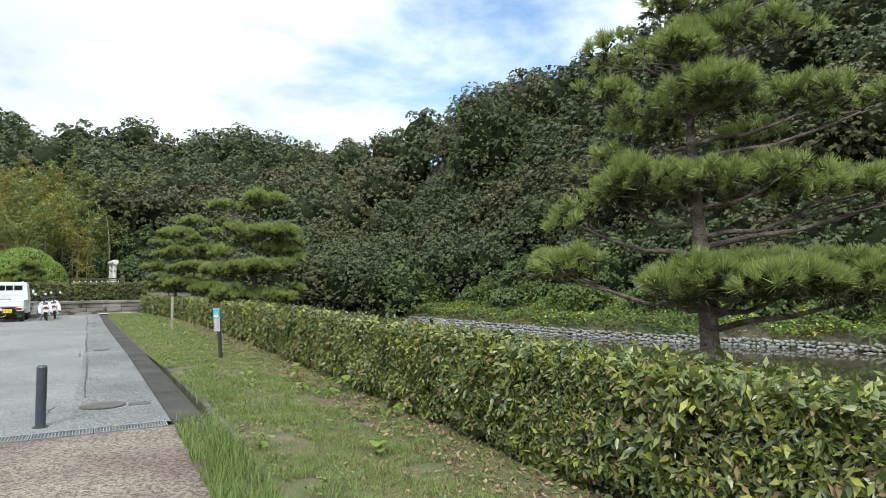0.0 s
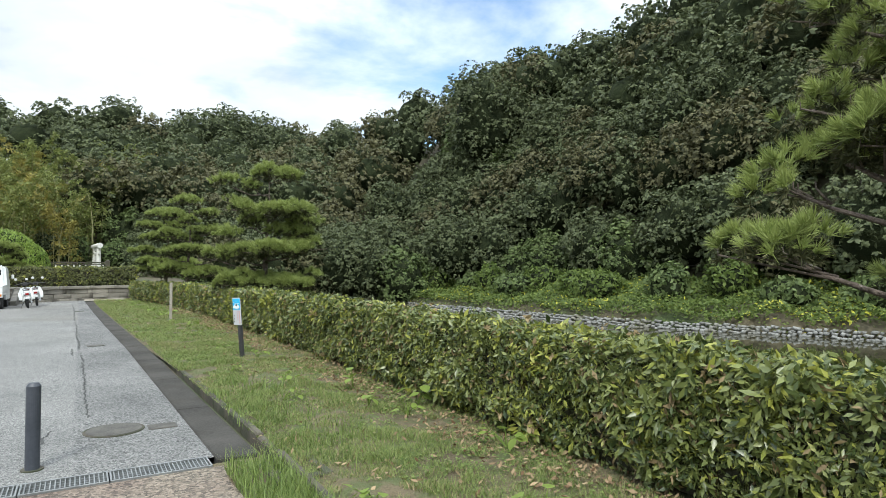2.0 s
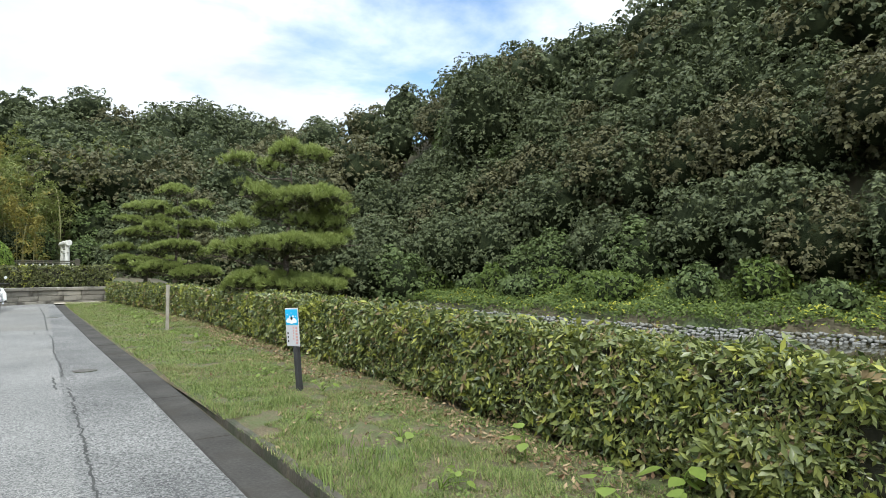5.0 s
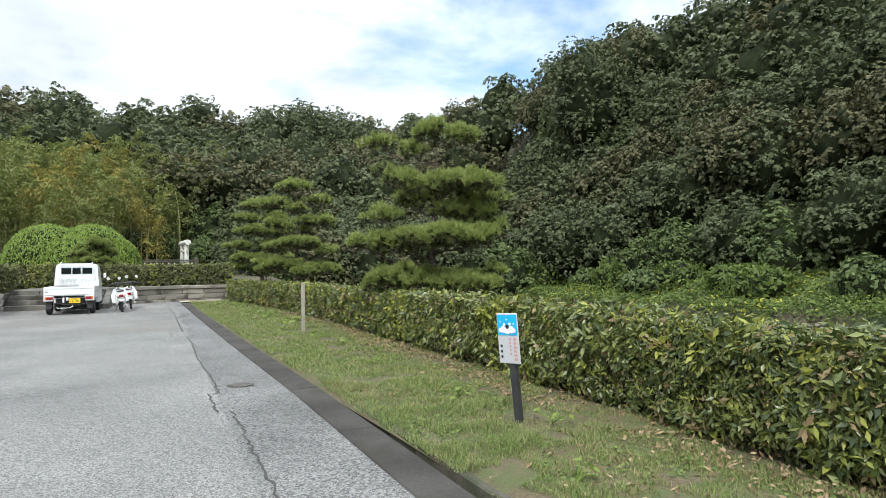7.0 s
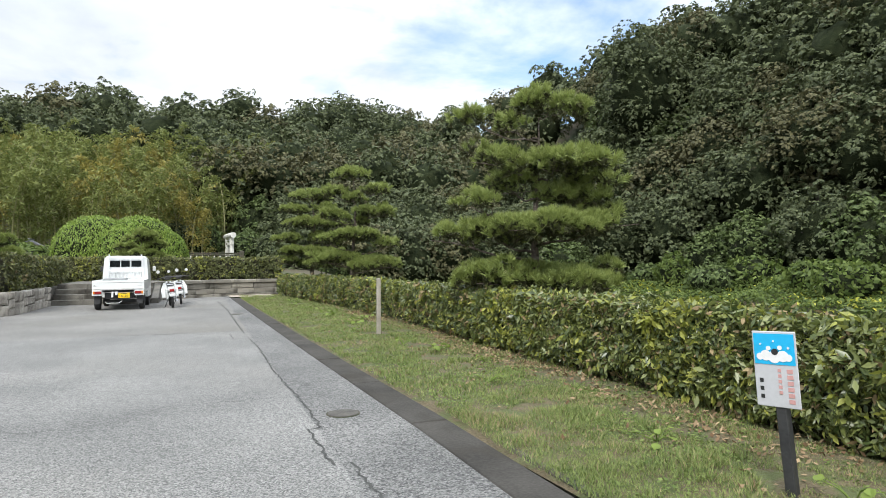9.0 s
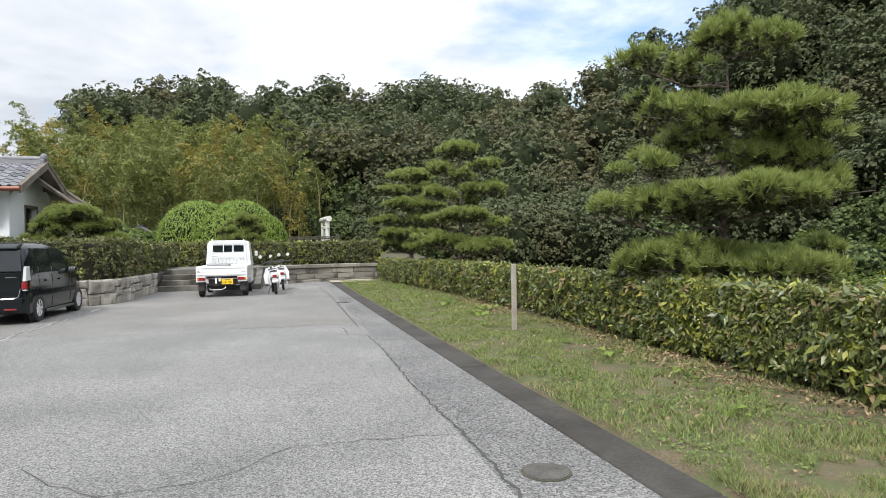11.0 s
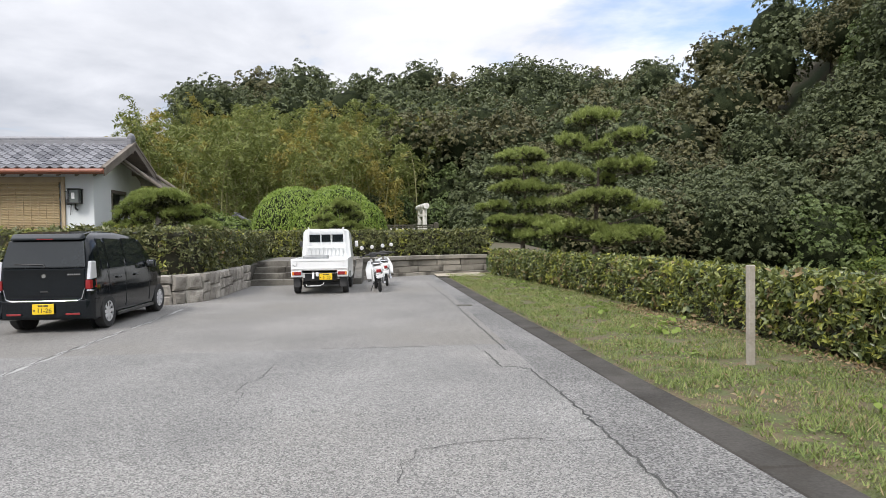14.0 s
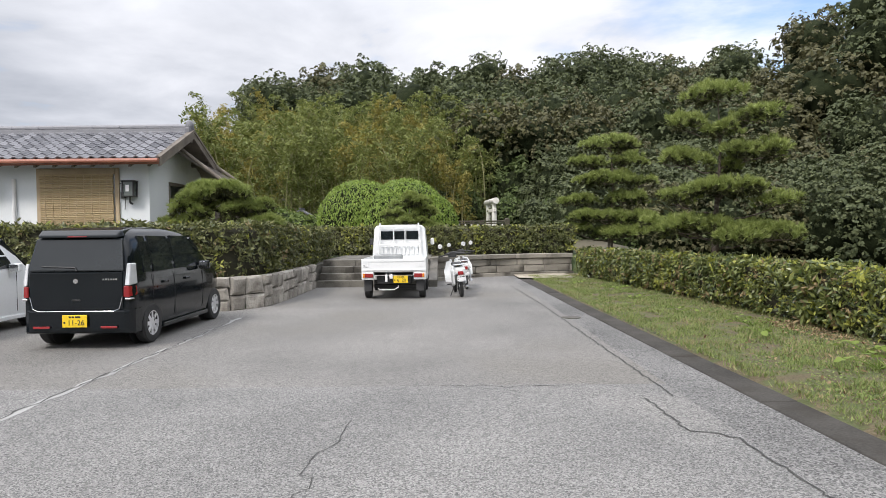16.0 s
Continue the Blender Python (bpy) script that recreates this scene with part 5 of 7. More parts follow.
for x, y, r, h, mt in ((-10.5, 47, 1.6, 1.6, M_UNDER), (-13.5, 45, 1.8, 1.8, M_BAMBOO), (-12.5, 50, 1.8, 1.9, M_UNDER), (-1.5, 63.5, 1.4, 2.4, M_FOREST_L), (1.6, 62.5, 1.6, 2.2, M_FOREST_L), (3.6, 61.0, 1.7, 2.6, M_FOREST), (-3.5, 64, 1.5, 2.6, M_FOREST), (5.2, 57.0, 2.0, 3.2, M_FOREST_L), (7.5, 55.5, 2.2, 3.2, M_FOREST), (10.5, 54.5, 2.2, 3.0, M_FOREST_L), (6.2, 50.0, 1.6, 2.4, M_FOREST_L), (8.0, 47.5, 1.4, 1.8, M_UNDER)):
    bush(x, y, float(terrain(x, y)) - 0.1, r, h, mt, GB, 1300, 0.26)
for k in range(13):
    y = 8 + 3.3 * k + random.uniform(-1, 1)
    x = float(moat_east(y)) + random.uniform(3.2, 5.2)
    bush(x, y, float(terrain(x, y)) - 0.1, random.uniform(1.1, 1.9), random.uniform(1.3, 2.3), random.choice((M_UNDER, M_FOREST_L, M_UNDER)), "leafy green bush on the moat bank", 800, 0.3)


# ---- vehicles ----
M_WHITE = material("white_car_paint", (0.74, 0.76, 0.76), (0.82, 0.83, 0.83), 0.35, 1.5, 30, 0.03, 0.001, coat=0.6)
M_BLACKP = material("black_car_paint", (0.004, 0.006, 0.008), (0.008, 0.011, 0.013), 0.10, 1.2, 30, 0.0, 0.0, coat=0.12, spec=0.32)
M_RUBBER = material("tyre_rubber", (0.018, 0.018, 0.018), (0.04, 0.04, 0.04), 0.85, 5, 60, 0.4, 0.004)
M_DARK = material("dark_plastic", (0.02, 0.02, 0.022), (0.045, 0.045, 0.045), 0.6, 4, 50, 0.2, 0.002)
M_CHROME = plain("chrome", (0.75, 0.75, 0.76), 0.15, 1.0)
M_ALLOY = plain("alloy_rim", (0.66, 0.66, 0.67), 0.3, 0.3)
M_GLASSD = material("tinted_glass", (0.010, 0.013, 0.015), (0.016, 0.02, 0.022), 0.04, 1, 10, 0, 0, coat=0.2, spec=0.5)
M_RED = plain("red_lens", (0.26, 0.014, 0.016), 0.2, 0, 0.5)
M_AMBER = plain("amber_lens", (0.75, 0.25, 0.02), 0.2, 0, 0.5)
M_CLEAR = plain("clear_lens", (0.62, 0.63, 0.64), 0.12, 0.2, 0.6)
M_YELLOW = plain("yellow_plate", (0.80, 0.55, 0.015), 0.5)
M_INK = plain("black_ink", (0.02, 0.02, 0.02), 0.6)
M_WPLATE = plain("white_plate", (0.78, 0.78, 0.78), 0.5)


def lettering(txt, size, mat, parent, m, label=""):
    cu = bpy.data.curves.new("lettering", "FONT")
    cu.body, cu.size, cu.extrude, cu.align_x, cu.align_y = txt, size, 0.0015, "CENTER", "CENTER"
    tmp = bpy.data.objects.new("tmp", cu)
    scene.collection.objects.link(tmp)
    bpy.context.view_layer.update()
    me = bpy.data.meshes.new_from_object(tmp.evaluated_get(bpy.context.evaluated_depsgraph_get()))
    bpy.data.objects.remove(tmp)
    bpy.data.curves.remove(cu)
    me.name = "lettering"
    ob = link_mesh("lettering", me, mat, parent, label)
    ob.matrix_basis = m
    return ob


def plate(parent, x, y, z, txt, mat, w=0.33, h=0.165):
    """A number plate on a rear face that looks towards -y."""
    bm = bmesh.new()
    box(bm, -w / 2, w / 2, -0.008, 0.004, -h / 2, h / 2, 0.004, 1)
    p = part("number_plate", bm, mat, parent, "number plate with dark digits")
    p.matrix_basis = pose(x, y, z)
    if txt:
        lettering(txt, h * 0.6, M_INK, p, pose(w * 0.06, -0.0105, -h * 0.14, 90, 0, 0))
    for i, (bx, bw) in enumerate(((-0.06, 0.03), (-0.02, 0.03), (0.045, 0.07))):
        bm = bmesh.new()
        box(bm, bx - bw / 2, bx + bw / 2, -0.0105, -0.008, h * 0.26, h * 0.4)
        part("lettering_bar", bm, M_INK, p)
    bm = bmesh.new()
    box(bm, -w * 0.44, -w * 0.37, -0.0105, -0.008, -h * 0.2, -h * 0.04)
    part("lettering_bar", bm, M_INK, p)
    return p


def wheel(parent, x, y, r, w, spokes, rim_mat, out=1):
    """A wheel with tyre and rim; out: the side of its face."""
    bm = bmesh.new()
    prof = [(0.62 * r, -w / 2), (0.93 * r, -w / 2), (r, -w / 2 + 0.025), (r, w / 2 - 0.025), (0.93 * r, w / 2), (0.62 * r, w / 2)]
    seg = 28
    ring = [[bm.verts.new((b, a * math.cos(6.28319 * k / seg), a * math.sin(6.28319 * k / seg))) for a, b in prof] for k in range(seg)]
    for k in range(seg):
        for i in range(len(prof)):
            j = (i + 1) % len(prof)
            bm.faces.new((ring[k][i], ring[k][j], ring[(k + 1) % seg][j], ring[(k + 1) % seg][i]))
    hub = thing("wheel", pose(x, y, r))
    hub.parent = parent
    part("tyre", bm, M_RUBBER, hub, smooth=False)
    bm = bmesh.new()
    xo = out * (w / 2 - 0.004)
    cyl(bm, (-out * w * 0.3, 0, 0), (xo - out * 0.05, 0, 0), r * 0.6, seg=24)
    part("rim_well", bm, M_DARK, hub)
    bm = bmesh.new()
    cyl(bm, (xo - out * 0.06, 0, 0), (xo, 0, 0), r * 0.13, seg=14)
    for k in range(spokes):
        a = 6.28319 * k / spokes
        s = bmesh.new()
        box(s, xo - out * 0.018 - 0.012, xo - out * 0.018 + 0.012, -0.022 - r * 0.02, 0.022 + r * 0.02, r * 0.1, r * 0.61, 0.006, 1)
        merge(bm, s, Matrix.Rotation(a, 4, "X"))
    t2 = bmesh.new()
    for rr, xa, xb in ((0.63, xo - out * 0.035, xo),):
        R = [[t2.verts.new((xx, q * r * math.cos(6.28319 * k / 28), q * r * math.sin(6.28319 * k / 28))) for q, xx in ((0.57, xa), (0.63, xa), (0.63, xb), (0.57, xb))] for k in range(28)]
        for k in range(28):
            for i in range(4):
                t2.faces.new((R[k][i], R[k][(i + 1) % 4], R[(k + 1) % 28][(i + 1) % 4], R[(k + 1) % 28][i]))
    merge(bm, t2)
    part("rim", bm, rim_mat, hub)
    return hub


def loft(bm, rings, cap=True):
    rr = [[bm.verts.new(p) for p in r] for r in rings]
    n = len(rr[0])
    for a, b in zip(rr, rr[1:]):
        for i in range(n):
            bm.faces.new((a[i], a[(i + 1) % n], b[(i + 1) % n], b[i]))
    if cap:
        bm.faces.new(rr[0][::-1])
        bm.faces.new(rr[-1])
    bmesh.ops.recalc_face_normals(bm, faces=bm.faces[:])
    return bm


def rounded(bm, off, seg=2, angle=25):
    e = [k for k in bm.edges if len(k.link_faces) == 2 and k.calc_face_angle(0) > radians(angle)]
    bmesh.ops.bevel(bm, geom=e, offset=off, segments=seg, affect="EDGES", profile=0.6)
    return bm


# white kei truck, its tail towards the car park
truck = thing("pickup_truck", pose(-4.46, 30.02, 0), "small white flatbed truck, parked facing the steps", "truck")
W = 0.7375
bm = bmesh.new()
cab = [(-W + 0.02, 0.32), (W - 0.02, 0.32), (W - 0.02, 0.95), (W - 0.075, 1.66), (W - 0.15, 1.74), (-W + 0.15, 1.74), (-W + 0.075, 1.66), (-W + 0.02, 0.95)]
loft(bm, [[(x, 2.02, z) for x, z in cab], [(x, 2.85, z) for x, z in cab], [(x * 0.99, 3.1 if z > 1 else 3.33, min(z, 1.62)) for x, z in cab], [(x * 0.96, 3.22 if z > 1 else 3.39, min(z, 1.1)) for x, z in cab]])
rounded(bm, 0.03)
part("cab", bm, M_WHITE, truck, smooth=False)
win = thing("rear_window", pose(0, 2.02, 0))
win.parent = truck
for x0, x1 in ((-0.49, -0.175), (-0.155, 0.155), (0.175, 0.49)):
    bm = bmesh.new()
    box(bm, x0, x1, -0.02, 0.01, 1.37, 1.59, 0.009, 2)
    part("pane", bm, M_GLASSD, win)
bm = bmesh.new()
for sx in (-1, 1):
    cyl(bm, (sx * 0.56, -0.07, 0.95), (sx * 0.50, -0.07, 1.76), 0.018, seg=8)
    cyl(bm, (sx * 0.145, -0.07, 1.24), (sx * 0.145, -0.07, 1.74), 0.012, seg=8)
    cyl(bm, (sx * 0.50, -0.07, 1.72), (sx * 0.50, -0.07, 1.80), 0.022, seg=8)
for z in (1.24, 1.735):
    cyl(bm, (-0.53, -0.07, z), (0.53, -0.07, z), 0.016, seg=8)
guard = part("window_guard", bm, M_WHITE, truck, "white tubular guard over the rear window")
guard.matrix_basis = pose(0, 2.0, 0)
bm = bmesh.new()
for k in range(9):
    box(bm, -0.46 + k * 0.115 - 0.03, -0.46 + k * 0.115 + 0.03, 1.985, 2.018, 0.97, 1.2, 0.012, 1)
part("cab_back_ribs", bm, M_WHITE, truck)
bm = bmesh.new()
box(bm, -W, W, 0.0, 1.97, 0.56, 0.66, 0.01)
part("bed_floor", bm, M_WHITE, truck)
bm = bmesh.new()
box(bm, -W, W, -0.03, 0.0, 0.655, 0.945, 0.008)
box(bm, -W + 0.04, W - 0.04, -0.042, -0.031, 0.88, 0.925, 0.004, 1)
box(bm, -W + 0.04, W - 0.04, -0.042, -0.031, 0.68, 0.71, 0.004, 1)
gate = part("tailgate", bm, M_WHITE, truck)
for sx in (-1, 1):
    bm = bmesh.new()
    box(bm, sx * 0.62 - 0.035, sx * 0.62 + 0.035, -0.05, -0.043, 0.77, 0.87, 0.005, 1)
    part("latch", bm, M_WHITE, gate)
    bm = bmesh.new()
    box(bm, sx * (W - 0.015) - 0.015, sx * (W - 0.015) + 0.015, 0.001, 1.97, 0.661, 0.945, 0.008)
    part("bed_side", bm, M_WHITE, truck)
    bm = bmesh.new()
    box(bm, sx * 0.6 - 0.1375, sx * 0.6 + 0.1375, -0.025, 0.1, 0.47, 0.645, 0.01)
    part("rear_panel", bm, M_WHITE, truck)
    tl = thing("tail_light", pose(sx * 0.565, -0.032, 0.565))
    tl.parent = truck
    bm = bmesh.new()
    box(bm, -0.095, 0.095, -0.02, 0.008, -0.045, 0.045, 0.008, 1)
    part("lens", bm, M_RED, tl, "red tail lens")
    bm = bmesh.new()
    box(bm, sx * 0.118 - 0.021, sx * 0.118 + 0.021, -0.02, 0.008, -0.045, 0.045, 0.006, 1)
    part("indicator", bm, M_AMBER, tl, "amber indicator lens")
    bm = bmesh.new()
    box(bm, sx * 0.6 - 0.09, sx * 0.6 + 0.09, 0.08, 0.095, 0.2, 0.5, 0.004, 1)
    part("mud_flap", bm, M_DARK, truck)
    wheel(truck, sx * 0.64, 0.55, 0.265, 0.15, 0, M_DARK, sx)
    wheel(truck, sx * 0.64, 2.5, 0.265, 0.15, 0, M_DARK, sx)
    mir = thing("side_mirror", pose(sx * 0.84, 2.9, 1.3))
    mir.parent = truck
    bm = bmesh.new()
    box(bm, -0.05, 0.05, -0.03, 0.03, -0.09, 0.09, 0.03)
    part("housing", bm, M_WPLATE if sx > 0 else M_DARK, mir)
    bm = bmesh.new()
    cyl(bm, (0, 0, 0), (-sx * 0.14, 0.02, -0.05), 0.012, seg=6)
    part("arm", bm, M_DARK, mir)
bm = bmesh.new()
box(bm, -W + 0.28, W - 0.28, 0.0, 0.06, 0.56, 0.645, 0.008)
part("rear_crossbar", bm, M_WHITE, truck)
bm = bmesh.new()
box(bm, -0.4, 0.4, 0.12, 1.9, 0.36, 0.55, 0.02)
box(bm, -0.5, 0.5, 0.5, 0.6, 0.22, 0.32, 0.02)
part("chassis", bm, M_DARK, truck)
bm = bmesh.new()
tube(bm, [(-0.36, 0.05, 0.27), (-0.34, 0.03, 0.23), (0.0, 0.02, 0.23), (0.1, 0.02, 0.29), (0.1, 0.03, 0.33)], [0.012] * 5, 6)
part("tow_bar", bm, M_WPLATE, truck)
bm = bmesh.new()
cyl(bm, (-0.17, -0.01, 0.42), (-0.17, 0.03, 0.62), 0.03, seg=8)
box(bm, -0.1, -0.02, -0.01, 0.03, 0.48, 0.6, 0.02)
part("lamp_bracket", bm, M_WPLATE, truck)
plate(truck, 0.16, -0.02, 0.475, "6  20", M_YELLOW, 0.33, 0.165)
bm = bmesh.new()
box(bm, -0.6, 0.1, 1.3, 1.75, 0.665, 0.99, 0.03)
tagged(part("tarpaulin", bm, M_GALV), "folded grey sheet lying in the truck's bed", "tarpaulin").matrix_basis = pose(-4.46, 30.02, 0)
for sx in (-1, 1):
    for w_, z0, z1 in ((0.10, 0.79, 0.80), (0.08, 0.765, 0.775)):
        if sx < 0:
            bm = bmesh.new()
            box(bm, -0.69, -0.69 + w_, -0.036, -0.031, z0, z1)
            part("lettering_bar", bm, M_DARK, gate)


def kei_wagon(name, x, y, paint, label, rear_detail=True):
    """A tall boxy small car, its tail at y, looking along +y."""
    t = thing(name, pose(x, y, 0), label, "car")
    H = W
    def ring(yy, zs, wide, lo, lean=0.0):
        """A body section: sill, flank, waist, window, roof; above the waist it leans forward."""
        half = [(0.955, lo, 0.5), (0.99, 0.36, 0.4), (1.0, 0.56, 0.2), (1.0, 0.78, 0.09), (0.98, 0.98, 0.065), (0.935, 1.22, 0.05), (0.865, 1.44, 0.035), (0.80, zs - 0.075, 0.022), (0.70, zs - 0.022, 0.012), (0.40, zs, 0.0)]
        out = []
        for w, z, under in half:
            z = min(z, zs - under)
            out.append((wide * w, yy + lean * max(0, z - 0.95), z))
        return [(-x_, y_, z_) for x_, y_, z_ in out] + out[::-1]
    bm = bmesh.new()
    loft(bm, [ring(0.035, 1.50, H * 0.86, 0.34, 0.24), ring(0.05, 1.545, H * 0.945, 0.27, 0.23), ring(0.10, 1.585, H * 0.985, 0.22, 0.2), ring(0.2, 1.615, H, 0.2, 0.12), ring(0.5, 1.645, H, 0.2), ring(1.3, 1.66, H, 0.2), ring(1.95, 1.63, H, 0.2), ring(2.15, 1.575, H, 0.2), ring(2.5, 1.29, H, 0.2), ring(2.8, 1.04, H * 0.995, 0.2), ring(3.1, 0.96, H * 0.97, 0.22), ring(3.28, 0.86, H * 0.92, 0.24), ring(3.38, 0.72, H * 0.82, 0.28)])
    body = part("body", bm, paint, t, smooth=True)
    # the wheel arches are cut out of the body
    cutters = bmesh.new()
    for sx in (-1, 1):
        for yy in (0.62, 3.0):
            cyl(cutters, (sx * (H - 0.2), yy, 0.29), (sx * (H + 0.2), yy, 0.29), 0.315, seg=28)
    cut = part("wheel_arch", cutters, M_DARK)
    mod = body.modifiers.new("arches", "BOOLEAN")
    mod.operation, mod.object, mod.solver = "DIFFERENCE", cut, "EXACT"
    bpy.context.view_layer.update()
    shaped = bpy.data.meshes.new_from_object(body.evaluated_get(bpy.context.evaluated_depsgraph_get()))
    body.modifiers.clear()
    body.data = shaped
    bpy.data.objects.remove(cut)
    shaped.set_sharp_from_angle(angle=radians(38))
    for sx in (-1, 1):
        for yy in (0.62, 3.0):
            bm = bmesh.new()
            cyl(bm, (sx * (H - 0.199), yy, 0.29), (sx * (H - 0.19), yy, 0.29), 0.316, seg=28)
            part("wheel_arch", bm, M_DARK, t)
            wheel(t, sx * (H - 0.066), yy, 0.285, 0.145, 8, M_ALLOY, sx)
        mir = thing("side_mirror", pose(sx * (H + 0.09), 2.33, 1.02))
        mir.parent = t
        bm = bmesh.new()
        box(bm, -0.09, 0.09, -0.06, 0.04, -0.06, 0.08, 0.03)
        part("housing", bm, paint, mir)
        bm = bmesh.new()
        box(bm, -0.07, 0.07, -0.066, -0.06, -0.04, 0.06, 0.002, 1)
        part("glass", bm, M_CHROME, mir)
        for nm, y0, y1, yt in (("rear_quarter_window", 0.40, 0.62, 0.62), ("rear_door_window", 0.68, 1.32, 1.32), ("front_door_window", 1.40, 2.42, 2.08)):
            bm = bmesh.new()
            xa, xb = H * 0.992, H * 0.845
            q4 = [(xa, y0 + 0.02, 1.02), (xa, y1, 1.02), (xb, yt, 1.52), (xb, y0 + 0.04, 1.53)]
            lo = [bm.verts.new((sx * (a + 0.001), b, c)) for a, b, c in q4]
            hi = [bm.verts.new((sx * (a - 0.03), b, c)) for a, b, c in q4]
            bm.faces.new(lo)
            for i in range(4):
                bm.faces.new((lo[i], lo[(i + 1) % 4], hi[(i + 1) % 4], hi[i]))
            bmesh.ops.recalc_face_normals(bm, faces=bm.faces[:])
            part(nm, bm, M_GLASSD, t)
        for yy in (0.95, 1.72):
            bm = bmesh.new()
            box(bm, sx * (H + 0.012) - 0.012, sx * (H + 0.012) + 0.012, yy, yy + 0.17, 0.83, 0.865, 0.008, 1)
            part("door_handle", bm, paint, t)
        for yy in (0.66, 1.36, 2.46):
            bm = bmesh.new()
            box(bm, sx * H * 0.999 - 0.003, sx * H * 0.999 + 0.003, yy - 0.004, yy + 0.004, 0.3, 0.98)
            part("door_gap", bm, M_INK, t)
        bm = bmesh.new()
        box(bm, sx * (H - 0.02) - 0.03, sx * (H - 0.02) + 0.03, 0.95, 2.65, 0.17, 0.24, 0.015)
        part("side_skirt", bm, paint, t)
    # windscreen
    bm = bmesh.new()
    q4 = [(-0.66, 2.80, 1.04), (0.66, 2.80, 1.04), (0.56, 2.37, 1.49), (-0.56, 2.37, 1.49)]
    f4 = [bm.verts.new((a, b + 0.012, c + 0.01)) for a, b, c in q4]
    g4 = [bm.verts.new((a, b - 0.03, c - 0.02)) for a, b, c in q4]
    bm.faces.new(f4)
    for i in range(4):
        bm.faces.new((f4[i], f4[(i + 1) % 4], g4[(i + 1) % 4], g4[i]))
    bmesh.ops.recalc_face_normals(bm, faces=bm.faces[:])
    part("windscreen", bm, M_GLASSD, t)
    for sx in (-1, 1):
        bm = bmesh.new()
        box(bm, sx * 0.55 - 0.11, sx * 0.55 + 0.11, 3.2, 3.33, 0.68, 0.84, 0.03)
        part("headlight", bm, M_CLEAR, t)
    if not rear_detail:
        return t
    # tailgate, rear window, lamps
    bm = bmesh.new()
    q4 = [(-0.64, 0.03, 1.06), (0.64, 0.03, 1.06), (0.58, 0.145, 1.50), (-0.58, 0.145, 1.50)]
    f4 = [bm.verts.new((a, b - 0.012, c)) for a, b, c in q4]
    g4 = [bm.verts.new((a * 0.98, b + 0.05, c)) for a, b, c in q4]
    bm.faces.new(f4)
    for i in range(4):
        bm.faces.new((f4[i], f4[(i + 1) % 4], g4[(i + 1) % 4], g4[i]))
    bmesh.ops.recalc_face_normals(bm, faces=bm.faces[:])
    rounded(bm, 0.02, 2)
    gl = part("rear_window", bm, M_GLASSD, t, "dark tinted rear window")
    bm = bmesh.new()
    tube(bm, [(0.02, 0.015, 1.07), (0.0, 0.02, 1.11), (-0.45, 0.02, 1.13)], [0.012, 0.01, 0.006], 6)
    part("wiper", bm, M_DARK, t)
    bm = bmesh.new()
    loft(bm, [[(-0.53, 0.085, 1.505), (0.53, 0.085, 1.505), (0.525, 0.09, 1.54), (-0.525, 0.09, 1.54)], [(-0.575, 0.19, 1.52), (0.575, 0.19, 1.52), (0.545, 0.19, 1.608), (-0.545, 0.19, 1.608)], [(-0.56, 0.55, 1.58), (0.56, 0.55, 1.58), (0.48, 0.6, 1.655), (-0.48, 0.6, 1.655)]])
    rounded(bm, 0.014)
    part("roof_spoiler", bm, paint, t)
    bm = bmesh.new()
    box(bm, -0.13, 0.13, 0.078, 0.09, 1.517, 1.529, 0.002, 1)
    part("high_brake_light", bm, M_RED, t)
    bm = bmesh.new()
    box(bm, -0.625, 0.625, 0.026, 0.06, 0.54, 1.05, 0.016, 3)
    tg = part("tailgate", bm, paint, t)
    bm = bmesh.new()
    tube(bm, [(-0.62, 0.02, 0.72), (-0.58, 0.018, 0.56), (-0.5, 0.016, 0.525), (0.5, 0.016, 0.525), (0.58, 0.018, 0.56), (0.62, 0.02, 0.72)], [0.005] * 6, 6)
    part("chrome_trim", bm, M_CHROME, t, "thin chrome line under the tailgate")
    bm = bmesh.new()
    box(bm, -0.06, 0.06, 0.018, 0.03, 0.66, 0.685, 0.005, 1)
    part("gate_handle", bm, M_INK, t)
    bm = bmesh.new()
    cyl(bm, (0, 0.029, 0.93), (0, 0.018, 0.93), 0.032, seg=20)
    part("badge", bm, M_CHROME, t, "small round chrome badge")
    for i, w_ in enumerate((0.03, 0.03, 0.025, 0.03, 0.03, 0.03)):
        bm = bmesh.new()
        box(bm, 0.36 + i * 0.034, 0.36 + i * 0.034 + w_ * 0.8, 0.022, 0.028, 0.94, 0.962)
        part("lettering_bar", bm, M_CHROME, t)
    for sx in (-1, 1):
        lamp = thing("tail_lamp", pose(0, 0, 0))
        lamp.parent = t
        for nm, z0, z1, mt in (("clear_lens", 0.865, 1.16, M_CLEAR), ("red_lens", 0.71, 0.86, M_RED)):
            bm = bmesh.new()
            a0, a1 = 0.655 - 0.02 * (z0 < 0.8), 0.742
            loft(bm, [[(sx * a0, 0.015, z0), (sx * (a1 - 0.03), 0.03, z0), (sx * a1, 0.2, z0 + 0.02), (sx * a0, 0.2, z0 + 0.02)], [(sx * (a0 + 0.005), 0.02 + (z1 - 0.9) * 0.2, z1), (sx * (a1 - 0.035), 0.04 + (z1 - 0.9) * 0.2, z1), (sx * (a1 - 0.01), 0.19, z1), (sx * a0, 0.2, z1)]])
            rounded(bm, 0.008, 1)
            part(nm, bm, mt, lamp)
        bm = bmesh.new()
